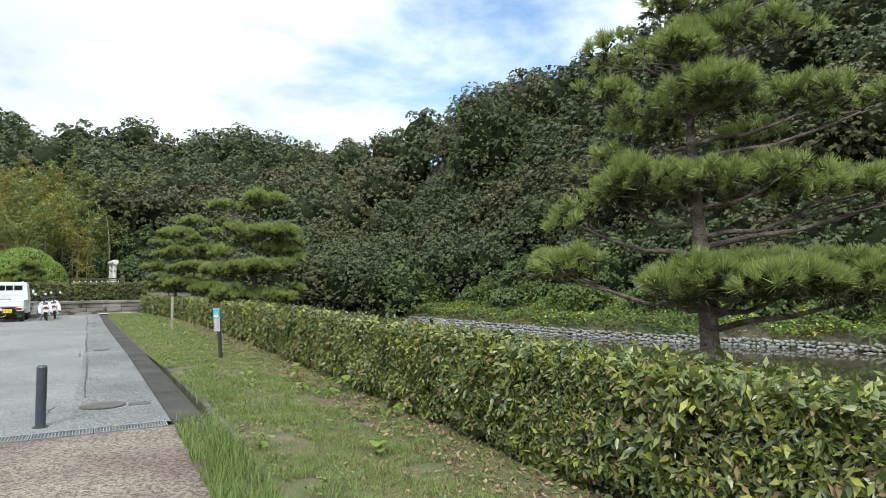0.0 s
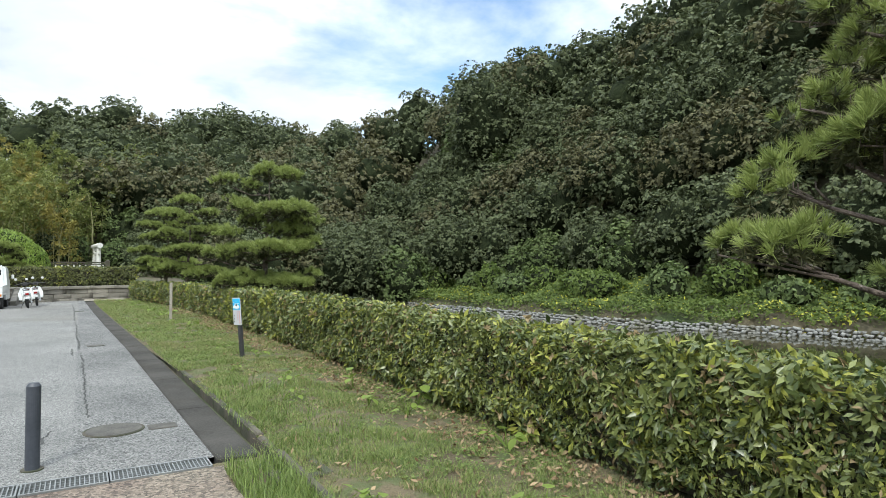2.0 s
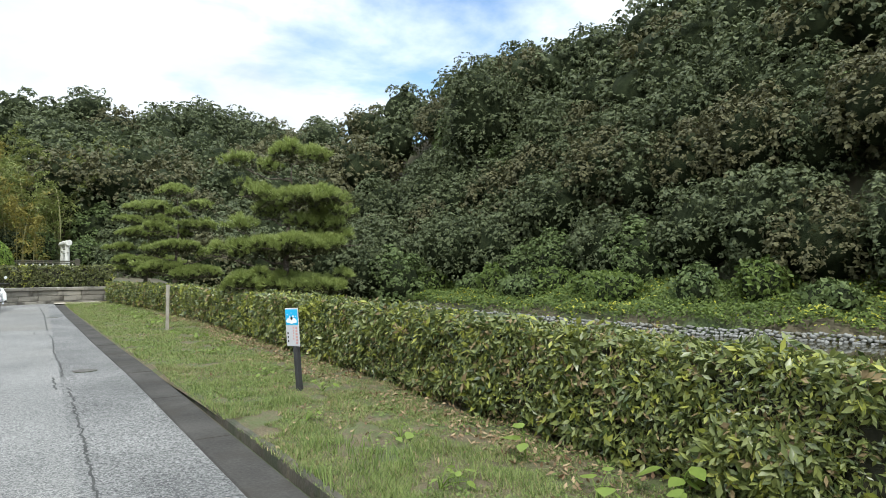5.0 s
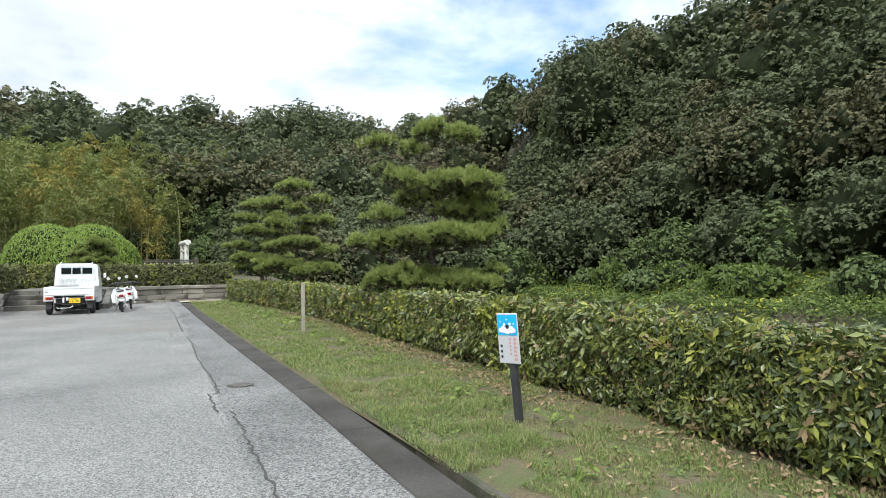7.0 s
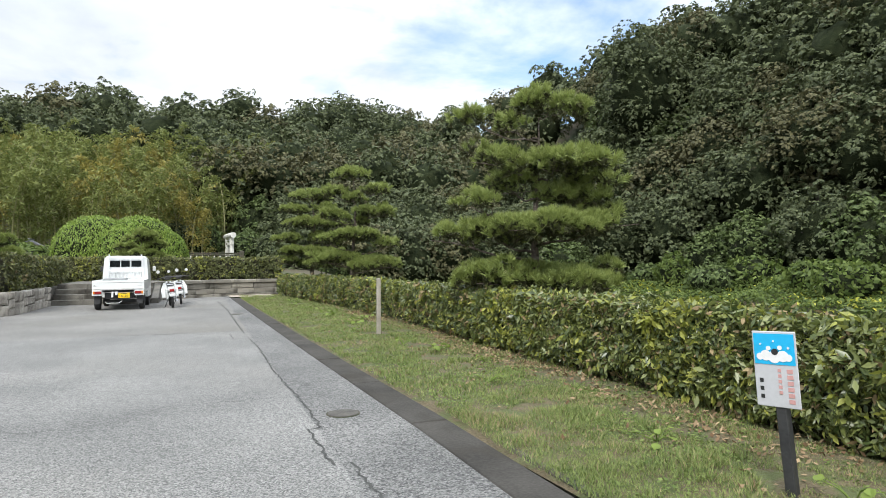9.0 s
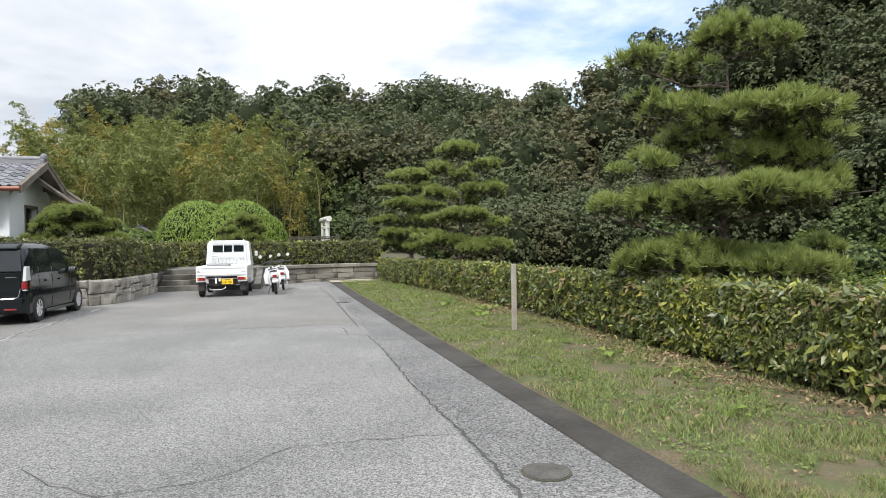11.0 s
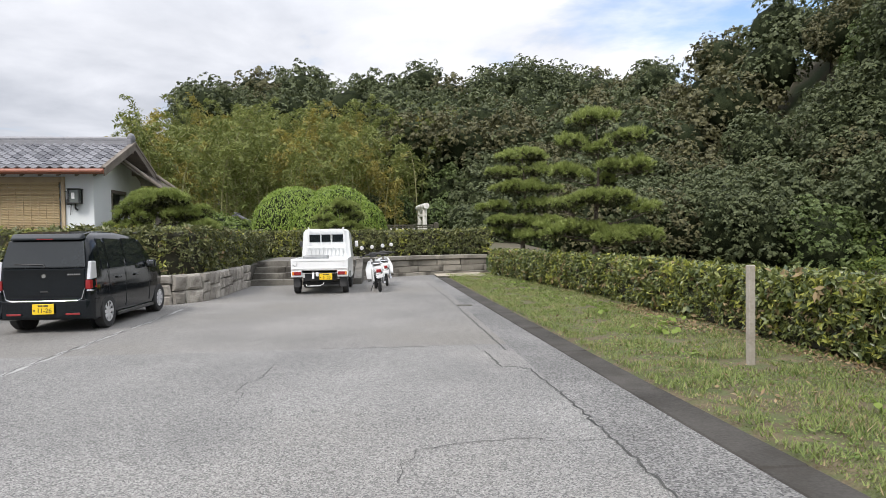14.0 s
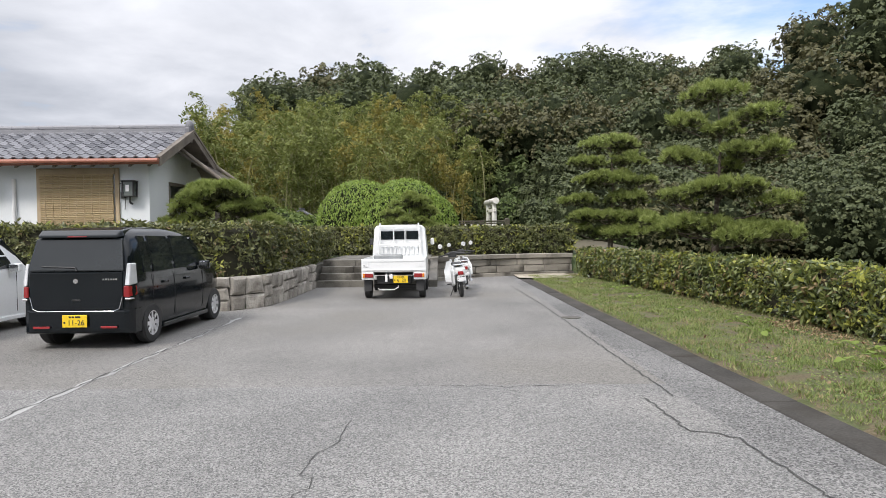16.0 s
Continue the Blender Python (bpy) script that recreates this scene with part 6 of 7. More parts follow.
        box(bm, sx * 0.69 - 0.04, sx * 0.69 + 0.04, 0.01, 0.15, 0.67, 0.7, 0.01, 1)
        part("lamp_trim", bm, M_CHROME, lamp)
        bm = bmesh.new()
        box(bm, sx * 0.45 - 0.11, sx * 0.45 + 0.11, -0.022, -0.008, 0.30, 0.33, 0.004, 1)
        part("reflector", bm, M_RED, t)
    bm = bmesh.new()
    def tail(yy, hw, z0, z1):
        return [(-hw, yy, z0), (hw, yy, z0), (hw, yy, (z0 + z1) / 2), (hw, yy, z1), (-hw, yy, z1), (-hw, yy, (z0 + z1) / 2)]
    loft(bm, [tail(0.008, 0.55, 0.27, 0.515), tail(0.018, 0.645, 0.235, 0.535), tail(0.055, 0.70, 0.225, 0.55), tail(0.14, 0.735, 0.22, 0.56), tail(0.31, 0.742, 0.215, 0.56)])
    rounded(bm, 0.02, 2, 40)
    part("rear_bumper", bm, paint, t)
    return t


car = kei_wagon("car", -8.22, 24.08, M_BLACKP, "glossy black boxy small car, parked tail outwards")
plate(car, 0.0, -0.02, 0.40, "11-26", M_YELLOW)
kei_wagon("car", -11.18, 23.7, M_WHITE, "small white car parked beside the black one")


def motorbike(x, y, turn, steer, label):
    """A white step-through delivery motorbike seen from behind."""
    t = thing("motorbike", pose(x, y, 0, 0, -6, turn), label, "motorbike", "parked motorbikes")
    M_CREAM = M_WHITE
    wheel(t, 0, 0.28, 0.28, 0.075, 0, M_ALLOY, 1)
    wheel(t, 0, 1.48, 0.28, 0.07, 0, M_ALLOY, 1)
    bm = bmesh.new()
    pts = []
    for k in range(9):
        a = radians(20 + 17 * k)
        pts.append([(sx * 0.06, 0.28 - 0.33 * math.cos(a), 0.28 + 0.33 * math.sin(a)) for sx in (-1, 1)] + [(sx * 0.06, 0.28 - 0.31 * math.cos(a), 0.28 + 0.31 * math.sin(a)) for sx in (1, -1)])
    loft(bm, pts)
    part("rear_mudguard", bm, M_CREAM, t)
    bm = bmesh.new()
    loft(bm, [[(-0.10, 0.02, 0.58), (0.10, 0.02, 0.58), (0.11, 0.02, 0.70), (-0.11, 0.02, 0.70)], [(-0.13, 0.45, 0.50), (0.13, 0.45, 0.50), (0.12, 0.45, 0.74), (-0.12, 0.45, 0.74)], [(-0.06, 0.95, 0.42), (0.06, 0.95, 0.42), (0.05, 0.95, 0.56), (-0.05, 0.95, 0.56)], [(-0.05, 1.2, 0.62), (0.05, 1.2, 0.62), (0.05, 1.16, 0.8), (-0.05, 1.16, 0.8)]])
    rounded(bm, 0.03)
    part("body", bm, M_CREAM, t)
    bm = bmesh.new()
    box(bm, -0.12, 0.12, 0.22, 0.78, 0.745, 0.82, 0.035, 3)
    part("seat", bm, M_DARK, t)
    bm = bmesh.new()
    for sx in (-1, 1):
        tube(bm, [(sx * 0.13, 0.3, 0.78), (sx * 0.13, -0.05, 0.79), (sx * 0.08, -0.1, 0.79)], [0.01] * 3, 6)
    cyl(bm, (-0.09, -0.1, 0.79), (0.09, -0.1, 0.79), 0.01, seg=6)
    for yy in (0.0, 0.1, 0.2):
        cyl(bm, (-0.13, yy, 0.79), (0.13, yy, 0.79), 0.008, seg=6)
    part("luggage_rack", bm, M_CHROME, t)
    for sx in (-1, 1):
        bm = bmesh.new()
        loft(bm, [[(sx * 0.11, 0.25, 0.30), (sx * 0.155, 0.25, 0.32), (sx * 0.15, 0.25, 0.64), (sx * 0.11, 0.25, 0.68)], [(sx * 0.11, 0.6, 0.24), (sx * 0.17, 0.6, 0.26), (sx * 0.165, 0.6, 0.64), (sx * 0.11, 0.6, 0.68)]])
        rounded(bm, 0.015, 1)
        part("side_cover", bm, M_CREAM, t)
        bm = bmesh.new()
        loft(bm, [[(sx * 0.05, 1.12, 0.3), (sx * 0.26, 1.06, 0.34), (sx * 0.26, 1.08, 0.36), (sx * 0.05, 1.14, 0.32)], [(sx * 0.04, 1.2, 0.6), (sx * 0.27, 1.1, 0.6), (sx * 0.27, 1.12, 0.6), (sx * 0.04, 1.22, 0.6)], [(sx * 0.03, 1.22, 0.85), (sx * 0.17, 1.17, 0.83), (sx * 0.17, 1.19, 0.83), (sx * 0.03, 1.24, 0.85)]])
        part("leg_shield", bm, M_CREAM, t)
        bm = bmesh.new()
        cyl(bm, (sx * 0.07, 1.48, 0.28), (sx * 0.06, 1.26, 0.86), 0.025, seg=8)
        part("fork", bm, M_CREAM, t)
        bm = bmesh.new()
        box(bm, sx * 0.2 - 0.06, sx * 0.2 + 0.06, 0.72, 0.78, 0.28, 0.31, 0.008, 1)
        part("footrest", bm, M_RUBBER, t)
    bars = thing("handlebar", pose(0, 1.18, 0.98, 0, 0, steer))
    bars.parent = t
    bm = bmesh.new()
    tube(bm, [(-0.33, -0.12, 0.0), (-0.18, -0.02, 0.03), (0, 0.0, 0.02), (0.18, -0.02, 0.03), (0.33, -0.12, 0.0)], [0.014, 0.02, 0.035, 0.02, 0.014], 8)
    part("bar", bm, M_DARK, bars)
    bm = bmesh.new()
    box(bm, -0.09, 0.09, -0.05, 0.12, -0.06, 0.08, 0.03)
    part("headlight_cowl", bm, M_DARK, bars)
    for sx in (-1, 1):
        bm = bmesh.new()
        cyl(bm, (sx * 0.32, -0.13, 0), (sx * 0.42, -0.17, 0), 0.018, seg=8)
        part("grip", bm, M_RUBBER, bars)
        bm = bmesh.new()
        tube(bm, [(sx * 0.2, -0.04, 0.03), (sx * 0.24, -0.03, 0.14), (sx * 0.29, -0.02, 0.22)], [0.006] * 3, 6)
        part("mirror_stem", bm, M_DARK, bars)
        # plain white stands in for the bright sky the mirror reflects
        bm = bmesh.new()
        cyl(bm, (sx * 0.31, -0.03, 0.24), (sx * 0.31, -0.005, 0.245), 0.055, seg=18)
        part("mirror", bm, M_WPLATE, bars, "round mirror, white in place of its sky reflection")
    tl = thing("tail_light", pose(0, -0.02, 0.6))
    tl.parent = t
    bm = bmesh.new()
    box(bm, -0.065, 0.065, -0.05, 0.03, -0.05, 0.04, 0.02)
    part("lens", bm, M_RED, tl)
    for sx in (-1, 1):
        bm = bmesh.new()
        cyl(bm, (sx * 0.12, -0.03, 0.0), (sx * 0.12, 0.02, 0.0), 0.03, seg=10)
        part("indicator", bm, M_CLEAR, tl)
    plate(t, 0, -0.06, 0.47, "", M_WPLATE, 0.19, 0.12)
    bm = bmesh.new()
    tube(bm, [(0.12, 1.0, 0.3), (0.13, 0.5, 0.22), (0.14, 0.1, 0.26)], [0.02, 0.03, 0.035], 8)
    part("exhaust", bm, M_CHROME, t)
    bm = bmesh.new()
    tube(bm, [(-0.1, 0.6, 0.28), (-0.24, 0.5, 0.02)], [0.012, 0.012], 6)
    part("side_stand", bm, M_DARK, t)


motorbike(-2.86, 30.25, 6, 12, "white step-through motorbike on its side stand")
motorbike(-2.68, 32.25, 2, -10, "white step-through motorbike behind another one")


# ---- house on the terrace ----
M_PLASTER = material("white_plaster", (0.66, 0.70, 0.72), (0.78, 0.80, 0.81), 0.9, 0.8, 30, 0.3, 0.004, stain=(0.55, 0.57, 0.57), stain_scale=0.7, stain_cut=0.62)
M_TILE = material("roof_tile", (0.085, 0.087, 0.098), (0.21, 0.212, 0.228), 0.5, 3, 30, 0.4, 0.005, per="object")
M_COPPER = material("red_brown_gutter", (0.24, 0.085, 0.055), (0.36, 0.14, 0.09), 0.5, 3, 30, 0.2, 0.003)
M_WOOD = material("weathered_wood", (0.10, 0.085, 0.07), (0.22, 0.19, 0.16), 0.85, 3, 40, 0.6, 0.006)
M_WOODL = material("pale_wood_frame", (0.38, 0.29, 0.19), (0.50, 0.40, 0.27), 0.8, 3, 40, 0.3, 0.004)
M_REED = material("reed_blind", (0.33, 0.25, 0.14), (0.48, 0.375, 0.22), 0.85, 5, 60, 0.5, 0.004, per="object")
M_BARKROOF = material("bark_roofing", (0.17, 0.15, 0.135), (0.34, 0.31, 0.285), 0.92, 4, 30, 1.0, 0.02)
HX, HY, GZ = -10.5, 31.0, 0.6
house = thing("house", None, "low white-plastered house with grey tiled gable roof", "house")
bm = bmesh.new()
box(bm, -17.0, HX, HY, HY + 0.16, GZ, 3.45)
part("wall", bm, M_PLASTER, house, "white plastered front wall")
# gable wall with its doorway
bm = bmesh.new()
box(bm, HX - 0.16, HX, HY + 0.161, HY + 1.12, GZ, 3.3)
box(bm, HX - 0.16, HX, HY + 2.0, HY + 3.2, GZ, 3.3)
box(bm, HX - 0.16, HX, HY + 1.12, HY + 2.0, 2.85, 3.3)
tri = [(HY + 0.161, 3.301), (HY + 3.2, 3.301), (HY + 3.0, 3.5), (HY + 1.4, 4.15), (HY + 0.161, 3.55)]
a = [bm.verts.new((HX, y, z)) for y, z in tri]
b = [bm.verts.new((HX - 0.16, y, z)) for y, z in tri]
bm.faces.new(a)
bm.faces.new(b[::-1])
for i in range(5):
    bm.faces.new((a[i], b[i], b[(i + 1) % 5], a[(i + 1) % 5]))
bmesh.ops.recalc_face_normals(bm, faces=bm.faces[:])
part("gable_wall", bm, M_PLASTER, house)
bm = bmesh.new()
box(bm, -17.0, HX - 0.17, HY + 3.05, HY + 3.2, GZ, 3.3)
box(bm, -17.0, -16.85, HY + 0.17, HY + 3.04, GZ, 3.3)
part("back_wall", bm, M_PLASTER, house)
# black panel set behind the opening paints the unlit room
bm = bmesh.new()
box(bm, HX - 1.2, HX - 1.15, HY + 0.9, HY + 2.4, GZ, 3.0)
part("dark_interior", bm, M_INK, house, "black panel standing for the shade inside the doorway")
for y0, y1, z0, z1 in ((1.06, 1.12, GZ, 2.9), (2.0, 2.06, GZ, 2.9), (1.06, 2.06, 2.85, 2.93)):
    bm = bmesh.new()
    box(bm, HX - 0.1, HX + 0.02, HY + y0 + 0.001, HY + y1 - 0.001, z0, z1 + (0.0 if z0 < 1 else 0.01), 0.005, 1)
    part("door_frame", bm, M_WOOD, house)
# roof
EY, EZ, RY, RZ = 30.45, 3.36, 32.42, 4.28
roof = thing("roof", None)
roof.parent = house
roof["label"] = "grey tiled gable roof with weathered barge boards"
slope = math.atan2(RZ - EZ, RY - EY)
SL = math.hypot(RZ - EZ, RY - EY)
bm = bmesh.new()
for yy0, zz0, yy1, zz1 in ((EY, EZ - 0.05, RY, RZ - 0.05), (RY, RZ - 0.05, 2 * RY - EY, EZ - 0.05)):
    a = [bm.verts.new(p) for p in ((-17.3, yy0, zz0), (-10.0, yy0, zz0), (-10.0, yy1, zz1), (-17.3, yy1, zz1))]
    b = [bm.verts.new(v.co - Vector((0, 0, 0.07))) for v in a]
    bm.faces.new(a)
    bm.faces.new(b[::-1])
    for i in range(4):
        bm.faces.new((a[i], b[i], b[(i + 1) % 4], a[(i + 1) % 4]))
bmesh.ops.recalc_face_normals(bm, faces=bm.faces[:])
part("roof_deck", bm, M_WOOD, roof)
# one wavy pan tile, shared by all
tw, tl = 0.262, 0.272
me = bpy.data.meshes.new("tile")
vs, fs = [], []
prof = [(0.0, 0.045), (0.04, 0.062), (0.085, 0.045), (0.12, 0.018), (0.18, 0.010), (0.235, 0.024), (0.27, 0.045)]
for yy, lift in ((-0.01, 0.026), (tl + 0.02, 0.0)):
    for x, z in prof:
        vs.append((x, yy, z + lift))
for x, z in prof:
    vs.append((x, -0.01, z - 0.004))
n = len(prof)
for i in range(n - 1):
    fs.append((i, i + 1, n + i + 1, n + i))
    fs.append((2 * n + i, 2 * n + i + 1, i + 1, i))
me.from_pydata(vs, [], fs)
me.materials.append(M_TILE)
rows, cols = 8, 25
for sgn in (0, 1):
    for r in range(rows if sgn == 0 else 0):
        for c in range(cols):
            ob = new("tile", me)
            ob.parent = roof
            d = r * tl
            ob.matrix_basis = Matrix.Translation((-10.03 - tw * (c + 1), EY - 0.03 + d * math.cos(slope), EZ - 0.01 + d * math.sin(slope))) @ Matrix.Rotation(slope + random.gauss(0, 0.01), 4, "X")
bm = bmesh.new()
for k in range(20):
    x = -10.1 - k * 0.36
    cyl(bm, (x, RY, RZ + 0.14), (x - 0.37, RY, RZ + 0.15), 0.085, 0.075, seg=10)
box(bm, -17.3, -10.05, RY - 0.1, RY + 0.1, RZ - 0.04, RZ + 0.10, 0.01)
box(bm, -17.3, -10.03, RY - 0.14, RY + 0.14, RZ - 0.06, RZ + 0.02, 0.01)
part("ridge", bm, M_TILE, roof, "stacked ridge tiles")
bm = bmesh.new()
s = bmesh.new()
bmesh.ops.create_uvsphere(s, u_segments=14, v_segments=8, radius=0.14)
merge(bm, s, pose(-10.06, RY, RZ + 0.16) @ Matrix.Diagonal((0.8, 1, 1.2, 1)))
box(bm, -10.12, -9.99, RY - 0.2, RY + 0.2, RZ - 0.1, RZ + 0.12, 0.03)
part("ridge_end", bm, M_TILE, roof)
for y0, z0, y1, z1 in ((EY - 0.03, EZ - 0.02, RY, RZ + 0.0), (2 * RY - EY + 0.03, EZ - 0.02, RY, RZ + 0.0)):
    bm = bmesh.new()
    for xa, xb, dz in ((-10.0, -9.95, -0.17), (-10.06, -9.93, 0.03)):
        q8 = [(xa, y0, z0 + min(dz, 0.0) * 1.0), (xb, y0, z0 + min(dz, 0)), (xb, y0, z0 + 0.04 + max(dz, 0)), (xa, y0, z0 + 0.04 + max(dz, 0))]
        r8 = [(xa, y1, z1 + min(dz, 0.0)), (xb, y1, z1 + min(dz, 0)), (xb, y1, z1 + 0.04 + max(dz, 0)), (xa, y1, z1 + 0.04 + max(dz, 0))]
        t2 = bmesh.new()
        loft(t2, [q8, r8])
        merge(bm, t2)
    part("barge_board", bm, M_WOOD, roof)
bm = bmesh.new()
tube(bm, [(-17.3, EY - 0.09, EZ - 0.05), (-9.97, EY - 0.09, EZ - 0.06)], [0.055, 0.055], 10)
box(bm, -17.3, -9.98, EY - 0.035, EY - 0.005, EZ - 0.14, EZ - 0.03)
part("eave_gutter", bm, M_COPPER, roof, "red-brown eave gutter")
for k in range(16):
    bm = bmesh.new()
    x = -10.25 - k * 0.45
    box(bm, x - 0.03, x + 0.03, EY + 0.02, HY + 0.05, EZ - 0.2, EZ - 0.13)
    for v in bm.verts:
        v.co.z += (v.co.y - EY) * math.tan(slope)
    part("rafter", bm, M_WOOD, roof)
bm = bmesh.new()
for yy, zz in ((RY, RZ - 0.2), (31.2, 3.55), (33.6, 3.55)):
    cyl(bm, (HX - 0.2, yy, zz), (-10.02, yy, zz), 0.08, seg=10)
part("purlin", bm, M_WOOD, roof)
# bark-roofed porch leaning on the gable
porch = thing("porch", None)
porch.parent = house
bm = bmesh.new()
q4 = [(HX + 0.03, 32.2, 3.85), (HX + 0.03, 33.9, 3.72), (-9.2, 34.1, 2.95), (-9.2, 32.3, 3.0)]
for k in range(15):
    f0, f1 = k / 15, (k + 1) / 15
    A, B, C, D = (Vector(p) for p in q4)
    t2 = bmesh.new()
    w0, w1, w2, w3 = A.lerp(B, f0), A.lerp(B, f1 - 0.008), D.lerp(C, f1 - 0.008), D.lerp(C, f0)
    dz = Vector((0, 0, random.uniform(0.0, 0.04)))
    lo = [t2.verts.new(p + dz) for p in (w0, w1, w2 - Vector((0, 0, random.uniform(0, 0.08))), w3)]
    hi = [t2.verts.new(v.co - Vector((0, 0, 0.05))) for v in lo]
    t2.faces.new(lo)
    t2.faces.new(hi[::-1])
    for i in range(4):
        t2.faces.new((lo[i], hi[i], hi[(i + 1) % 4], lo[(i + 1) % 4]))
    merge(bm, t2)
part("bark_roof", bm, M_BARKROOF, porch, "grey weathered bark roofing")
for yy in (32.4, 33.9):
    bm = bmesh.new()
    cyl(bm, (-9.35, yy, GZ), (-9.35, yy, 2.98), 0.07, seg=10)
    part("post", bm, M_WOOD, porch)
bm = bmesh.new()
cyl(bm, (HX + 0.05, 32.15, 4.0), (-9.15, 32.2, 2.98), 0.05, seg=8)
cyl(bm, (HX + 0.05, 33.95, 3.9), (-9.15, 34.1, 2.95), 0.05, seg=8)
part("pole", bm, M_WOOD, porch)
# reed blind in its pale wood frame
for x0, x1, z0, z1 in ((-13.24, -13.14, GZ, 3.2), (-11.32, -11.22, GZ, 3.2), (-13.139, -11.321, 3.05, 3.2)):
    bm = bmesh.new()
    box(bm, x0, x1, HY - 0.05, HY - 0.002, z0, z1, 0.006, 1)
    part("window_frame", bm, M_WOODL, house)
blind = thing("reed_blind", pose(0, HY - 0.05, 0), "brown reed blind hung over the house front", "blind")
sl_me = None
for k in range(42):
    z = 3.03 - k * 0.044
    if sl_me is None:
        bm = bmesh.new()
        cyl(bm, (-13.12, 0, 0), (-11.34, 0, 0), 0.0215, seg=6)
        sl = part("slat", bm, M_REED, blind)
        sl_me = sl.data
    else:
        sl = new("slat", sl_me)
        sl.parent = blind
    sl.matrix_basis = pose(random.gauss(0, 0.006), random.gauss(-0.03, 0.004), z)
for k in range(9):
    bm = bmesh.new()
    x = -13.0 + k * 0.19
    box(bm, x - 0.006, x + 0.006, -0.062, -0.052, 1.2, 3.05)
    part("cord", bm, M_WOODL, blind)
# lantern box, meter and pipe on the wall
lan = thing("wall_lantern", pose(-10.92, HY - 0.13, 2.68), "dark framed box lantern fixed on the white wall", "lantern")
bm = bmesh.new()
for sx in (-1, 1):
    for sy in (-1, 1):
        box(bm, sx * 0.13 - 0.015, sx * 0.13 + 0.015, sy * 0.09 - 0.015, sy * 0.09 + 0.015, -0.17, 0.17)
box(bm, -0.16, 0.16, -0.12, 0.12, 0.17, 0.2, 0.008, 1)
box(bm, -0.15, 0.15, -0.11, 0.11, -0.2, -0.171, 0.008, 1)
part("frame", bm, M_DARK, lan)
bm = bmesh.new()
box(bm, -0.114, 0.114, -0.074, 0.074, -0.168, 0.168)
part("pane", bm, plain("lantern_glass", (0.14, 0.16, 0.15), 0.2), lan, "dull greenish glass")
bm = bmesh.new()
box(bm, -0.06, 0.02, -0.079, -0.075, -0.07, 0.09)
part("inner_shade", bm, M_WPLATE, lan)
bm = bmesh.new()
cyl(bm, (0.0, 0.02, -0.2), (0.0, 0.02, -0.33), 0.02, seg=8)
cyl(bm, (0.0, 0.02, -0.33), (0.0, 0.12, -0.36), 0.025, seg=8)
part("bracket", bm, M_DARK, lan)
cab = thing("cable", pose(-10.92, HY - 0.02, 2.68), "thin dark cable running over the wall to the lantern", "cable")
bm = bmesh.new()
tube(bm, [(-0.14, -0.09, 0.12), (-0.25, -0.03, 0.14), (-0.38, -0.012, 0.1)], [0.009] * 3, 6)
tube(bm, [(-0.12, -0.05, -0.2), (-0.16, -0.015, -0.35), (-0.17, -0.012, -0.5)], [0.008] * 3, 6)
part("wire", bm, M_DARK, cab)
mb = thing("meter_box", pose(-11.13, HY - 0.03, 2.53), "small grey box on the white wall", "meter box")
bm = bmesh.new()
box(bm, -0.05, 0.05, -0.03, 0.028, -0.075, 0.075, 0.008, 1)
part("case", bm, M_DARK, mb)
dp = thing("pipe", pose(-13.79, HY - 0.05, 0), "vertical pale pipe on the house wall", "pipe")
bm = bmesh.new()
cyl(bm, (0, 0, GZ), (0, 0, 2.95), 0.045, seg=10)
part("tube", bm, M_WPLATE, dp)

# ---- stone gate, fence, small roofed notice, roadside things ----
M_PALE = material("pale_stone", (0.60, 0.59, 0.55), (0.76, 0.75, 0.71), 0.85, 1.5, 30, 0.4, 0.006, stain=(0.45, 0.44, 0.40), stain_scale=1.5, stain_cut=0.6)
torii = thing("shrine_gate", pose(0.26, 59.4, 1.45, 0, 0, 6), "pale stone shrine gate seen nearly end-on", "gate")
for yy in (0, 2.4):
    bm = bmesh.new()
    cyl(bm, (0, yy, -0.2), (0, yy + (0.06 if yy == 0 else -0.06), 2.15), 0.19, 0.16, seg=16)
    part("pillar", bm, M_PALE, torii)
bm = bmesh.new()
cyl(bm, (0, -0.75, 2.3), (0, 3.15, 2.3), 0.22, 0.22, seg=16)
part("top_beam", bm, M_PALE, torii)
bm = bmesh.new()
box(bm, -0.07, 0.07, -0.5, 2.9, 1.55, 1.78, 0.02, 1)
part("tie_beam", bm, M_PALE, torii)

fence = thing("stone_fence", pose(0, 56, 1.25), "low grey stone fence with a capped end post", "fence")
for z in (0.85, 0.98):
    bm = bmesh.new()
    box(bm, -4.4, 0.62, -0.08, 0.08, z, z + 0.09, 0.015, 1)
    part("rail", bm, M_KERB, fence)
for k in range(13):
    bm = bmesh.new()
    box(bm, -4.3 + k * 0.4 - 0.05, -4.3 + k * 0.4 + 0.05, -0.05, 0.05, -0.1, 0.85, 0.01, 1)
    part("post", bm, M_PALE, fence)
bm = bmesh.new()
box(bm, 0.64, 0.98, -0.17, 0.17, -0.1, 1.12, 0.03)
s = bmesh.new()
bmesh.ops.create_uvsphere(s, u_segments=12, v_segments=8, radius=0.17)
merge(bm, s, pose(0.81, 0, 1.13) @ Matrix.Diagonal((1, 1, 0.6, 1)))
part("end_post", bm, M_KERB, fence)

hut = thing("notice_shelter", pose(-11.8, 52.8, float(terrain(-11.8, 52.8))), "little dark wooden roofed notice shelter", "shelter")
bm = bmesh.new()
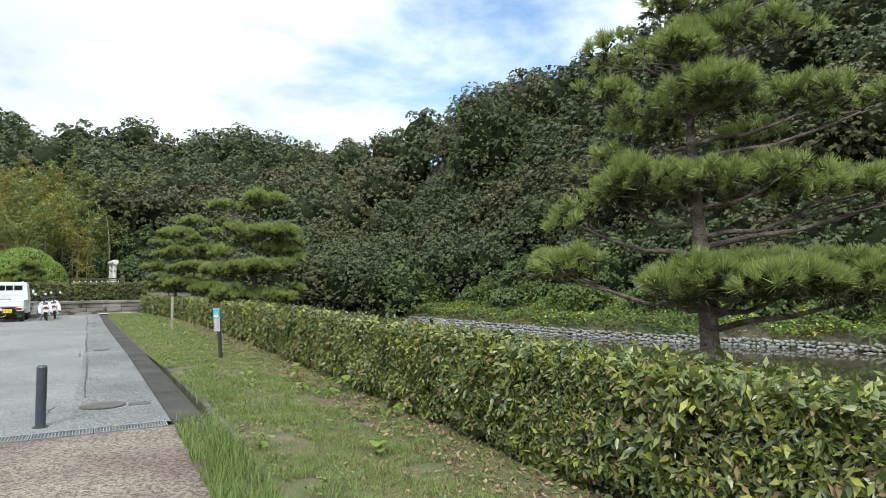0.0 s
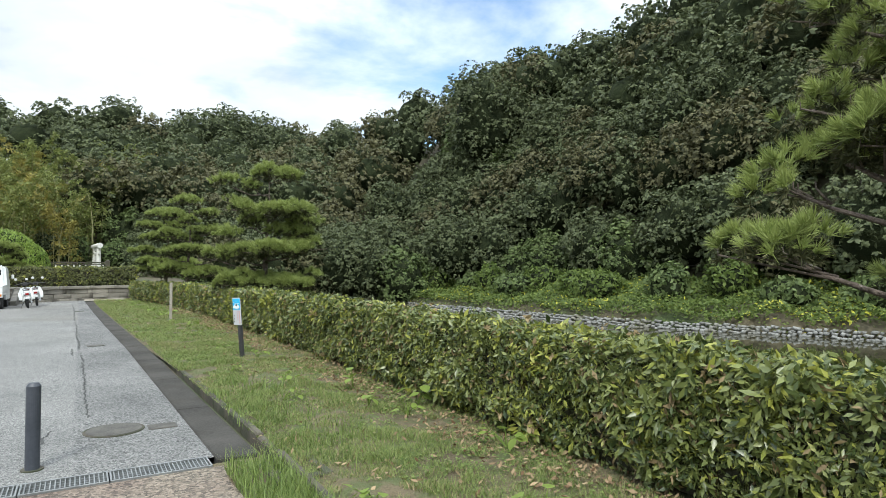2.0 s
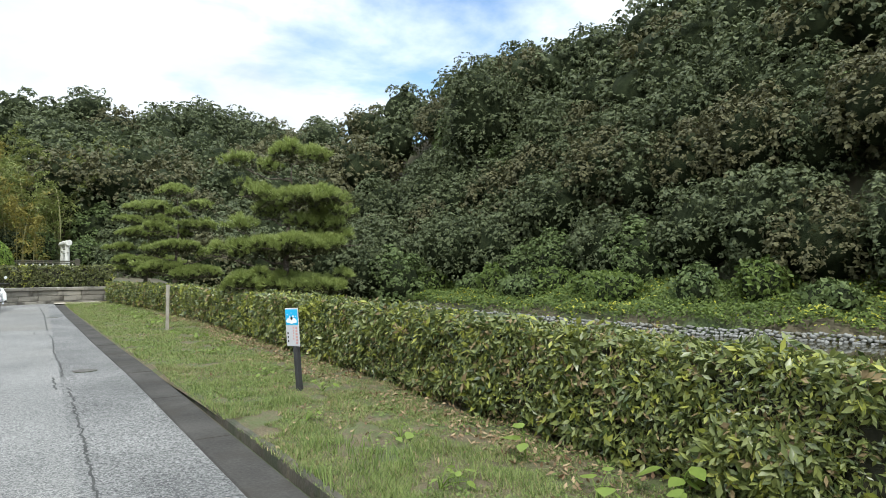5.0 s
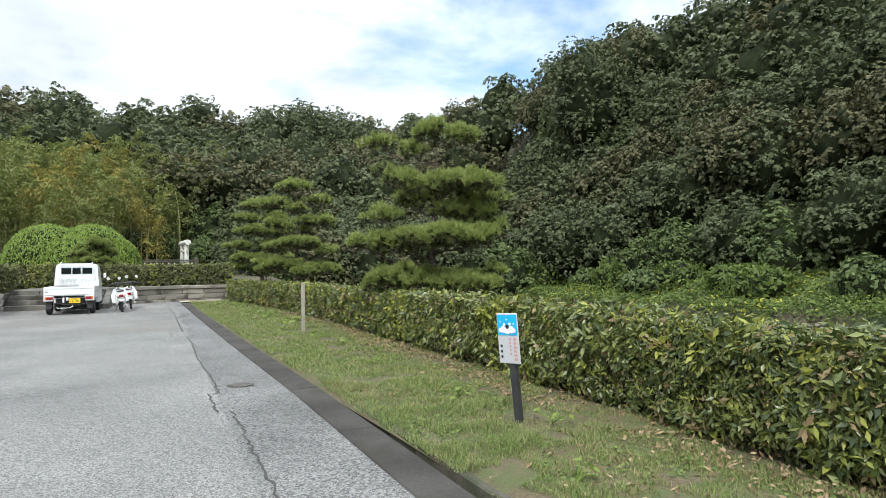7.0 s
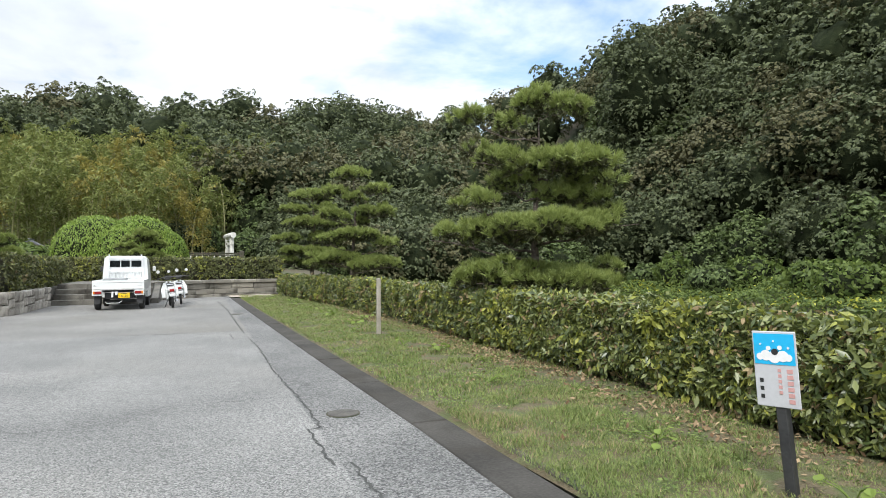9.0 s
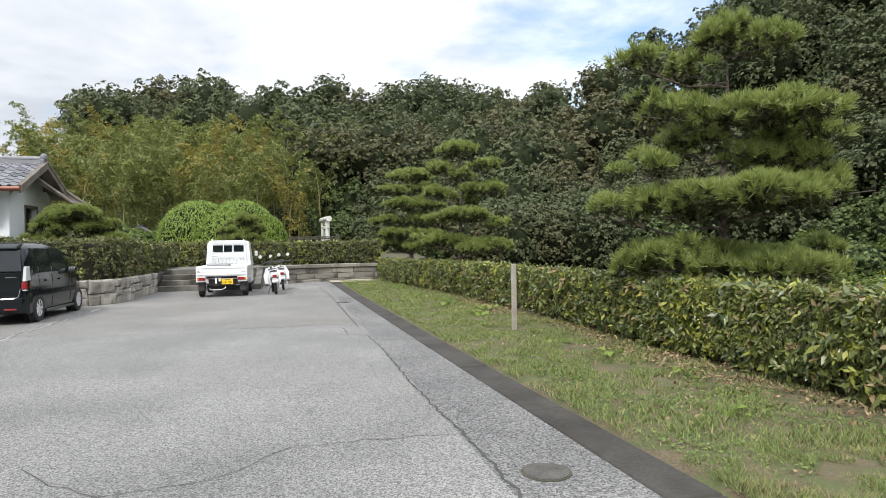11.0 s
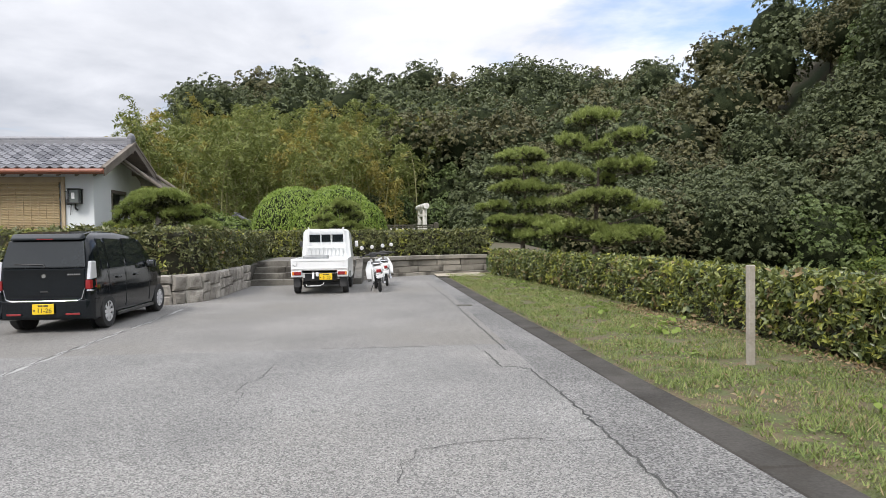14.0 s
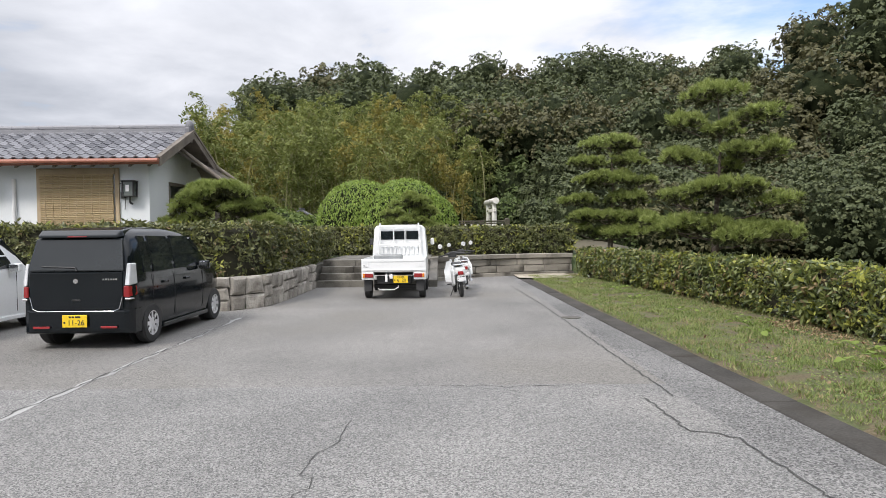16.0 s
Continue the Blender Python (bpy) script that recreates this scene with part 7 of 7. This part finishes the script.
loft(bm, [[(-0.85, -0.5, 1.35), (0, -0.5, 1.85), (0.85, -0.5, 1.35), (0.85, -0.5, 1.28), (0, -0.5, 1.76), (-0.85, -0.5, 1.28)], [(-0.85, 0.5, 1.35), (0, 0.5, 1.85), (0.85, 0.5, 1.35), (0.85, 0.5, 1.28), (0, 0.5, 1.76), (-0.85, 0.5, 1.28)]])
box(bm, -0.08, 0.08, -0.55, 0.55, 1.83, 1.92, 0.02)
part("roof", bm, M_TILE, hut)
for sx in (-1, 1):
    bm = bmesh.new()
    box(bm, sx * 0.45 - 0.05, sx * 0.45 + 0.05, -0.05, 0.05, -0.1, 1.5)
    part("post", bm, M_WOOD, hut)
bm = bmesh.new()
box(bm, -0.4, 0.4, -0.03, 0.03, 0.5, 1.3, 0.01, 1)
part("board", bm, M_DARK, hut)

# black bollard at the entrance
boll = thing("bollard", pose(-1.37, 5.78, gzf(5.78)), "dark grey metal bollard on a round concrete foot", "bollard")
bm = bmesh.new()
cyl(bm, (0, 0, -0.05), (0, 0, 0.655), 0.052, seg=24)
cyl(bm, (0, 0, 0.655), (0, 0, 0.68), 0.052, 0.035, seg=24)
part("post", bm, material("dark_grey_paint", (0.035, 0.04, 0.052), (0.06, 0.066, 0.08), 0.45, 4, 40, 0.15, 0.002), boll)
bm = bmesh.new()
cyl(bm, (0, 0, -0.03), (0, 0, 0.008), 0.085, 0.08, seg=20)
part("foot", bm, M_KERB, boll)

# slim timber post in the verge
wp = thing("timber_post", pose(1.31, 20.16, -0.05), "slim weathered pale timber post standing in the verge", "post")
bm = bmesh.new()
box(bm, -0.037, 0.037, -0.037, 0.037, -0.1, 1.18, 0.006, 1)
part("stake", bm, material("grey_timber", (0.26, 0.23, 0.19), (0.40, 0.37, 0.32), 0.9, 4, 40, 0.5, 0.005), wp)

# warning sign on a black stake
sign = thing("warning_sign", Matrix.Translation((1.36, 10.85, gzf(10.85))) @ Matrix.Rotation(radians(-5), 4, Vector((0.656, 0.755, 0))) @ Matrix.Rotation(radians(-73), 4, "Z"), "small water-danger sign board on a leaning black stake", "sign")
bm = bmesh.new()
box(bm, -0.032, 0.032, -0.032, 0.032, -0.12, 0.98, 0.006, 1)
part("stake", bm, M_DARK, sign)
M_SIGNW = plain("sign_grey", (0.50, 0.50, 0.52), 0.5)
bm = bmesh.new()
box(bm, -0.13, 0.13, -0.042, -0.033, 0.56, 1.03, 0.004, 1)
board = part("board", bm, M_SIGNW, sign)
board.matrix_basis = pose(-0.02, 0, 0, 0, 1.5, 0)
bm = bmesh.new()
box(bm, -0.12, 0.12, -0.045, -0.0425, 0.825, 1.015)
part("picture_panel", bm, plain("sign_blue", (0.02, 0.42, 0.75), 0.4), board, "bright blue picture panel")
M_SPLASH = plain("sign_white", (0.8, 0.8, 0.8), 0.5)
for i, (x, z, r) in enumerate(((-0.05, 0.88, 0.033), (0.0, 0.872, 0.038), (0.05, 0.878, 0.035), (0.083, 0.87, 0.022), (-0.085, 0.872, 0.022), (-0.032, 0.925, 0.014), (0.035, 0.93, 0.014), (0.0, 0.97, 0.006), (-0.08, 0.95, 0.006), (0.085, 0.93, 0.007))):
    bm = bmesh.new()
    cyl(bm, (x, -0.0455, z), (x, -0.0475 - 0.0002 * i, z), r, seg=14)
    part("white_shape", bm, M_SPLASH, board)
bm = bmesh.new()
cyl(bm, (0.005, -0.0478, 0.905), (0.005, -0.0508, 0.905), 0.02, seg=14)
part("dark_shape", bm, M_INK, board)
M_SIGNR = plain("sign_red", (0.55, 0.30, 0.28), 0.5)
for k in range(6):
    bm = bmesh.new()
    box(bm, 0.065, 0.10, -0.045, -0.0425, 0.775 - k * 0.037, 0.80 - k * 0.037)
    part("lettering_bar", bm, M_SIGNR, board)
    if k < 5:
        bm = bmesh.new()
        box(bm, 0.012, 0.032, -0.045, -0.0425, 0.78 - k * 0.034, 0.80 - k * 0.034)
        part("lettering_bar", bm, M_SIGNR, board)
for k in range(3):
    bm = bmesh.new()
    box(bm, -0.10, -0.078, -0.045, -0.0425, 0.71 - k * 0.05, 0.735 - k * 0.05)
    part("lettering_bar", bm, M_INK, board)
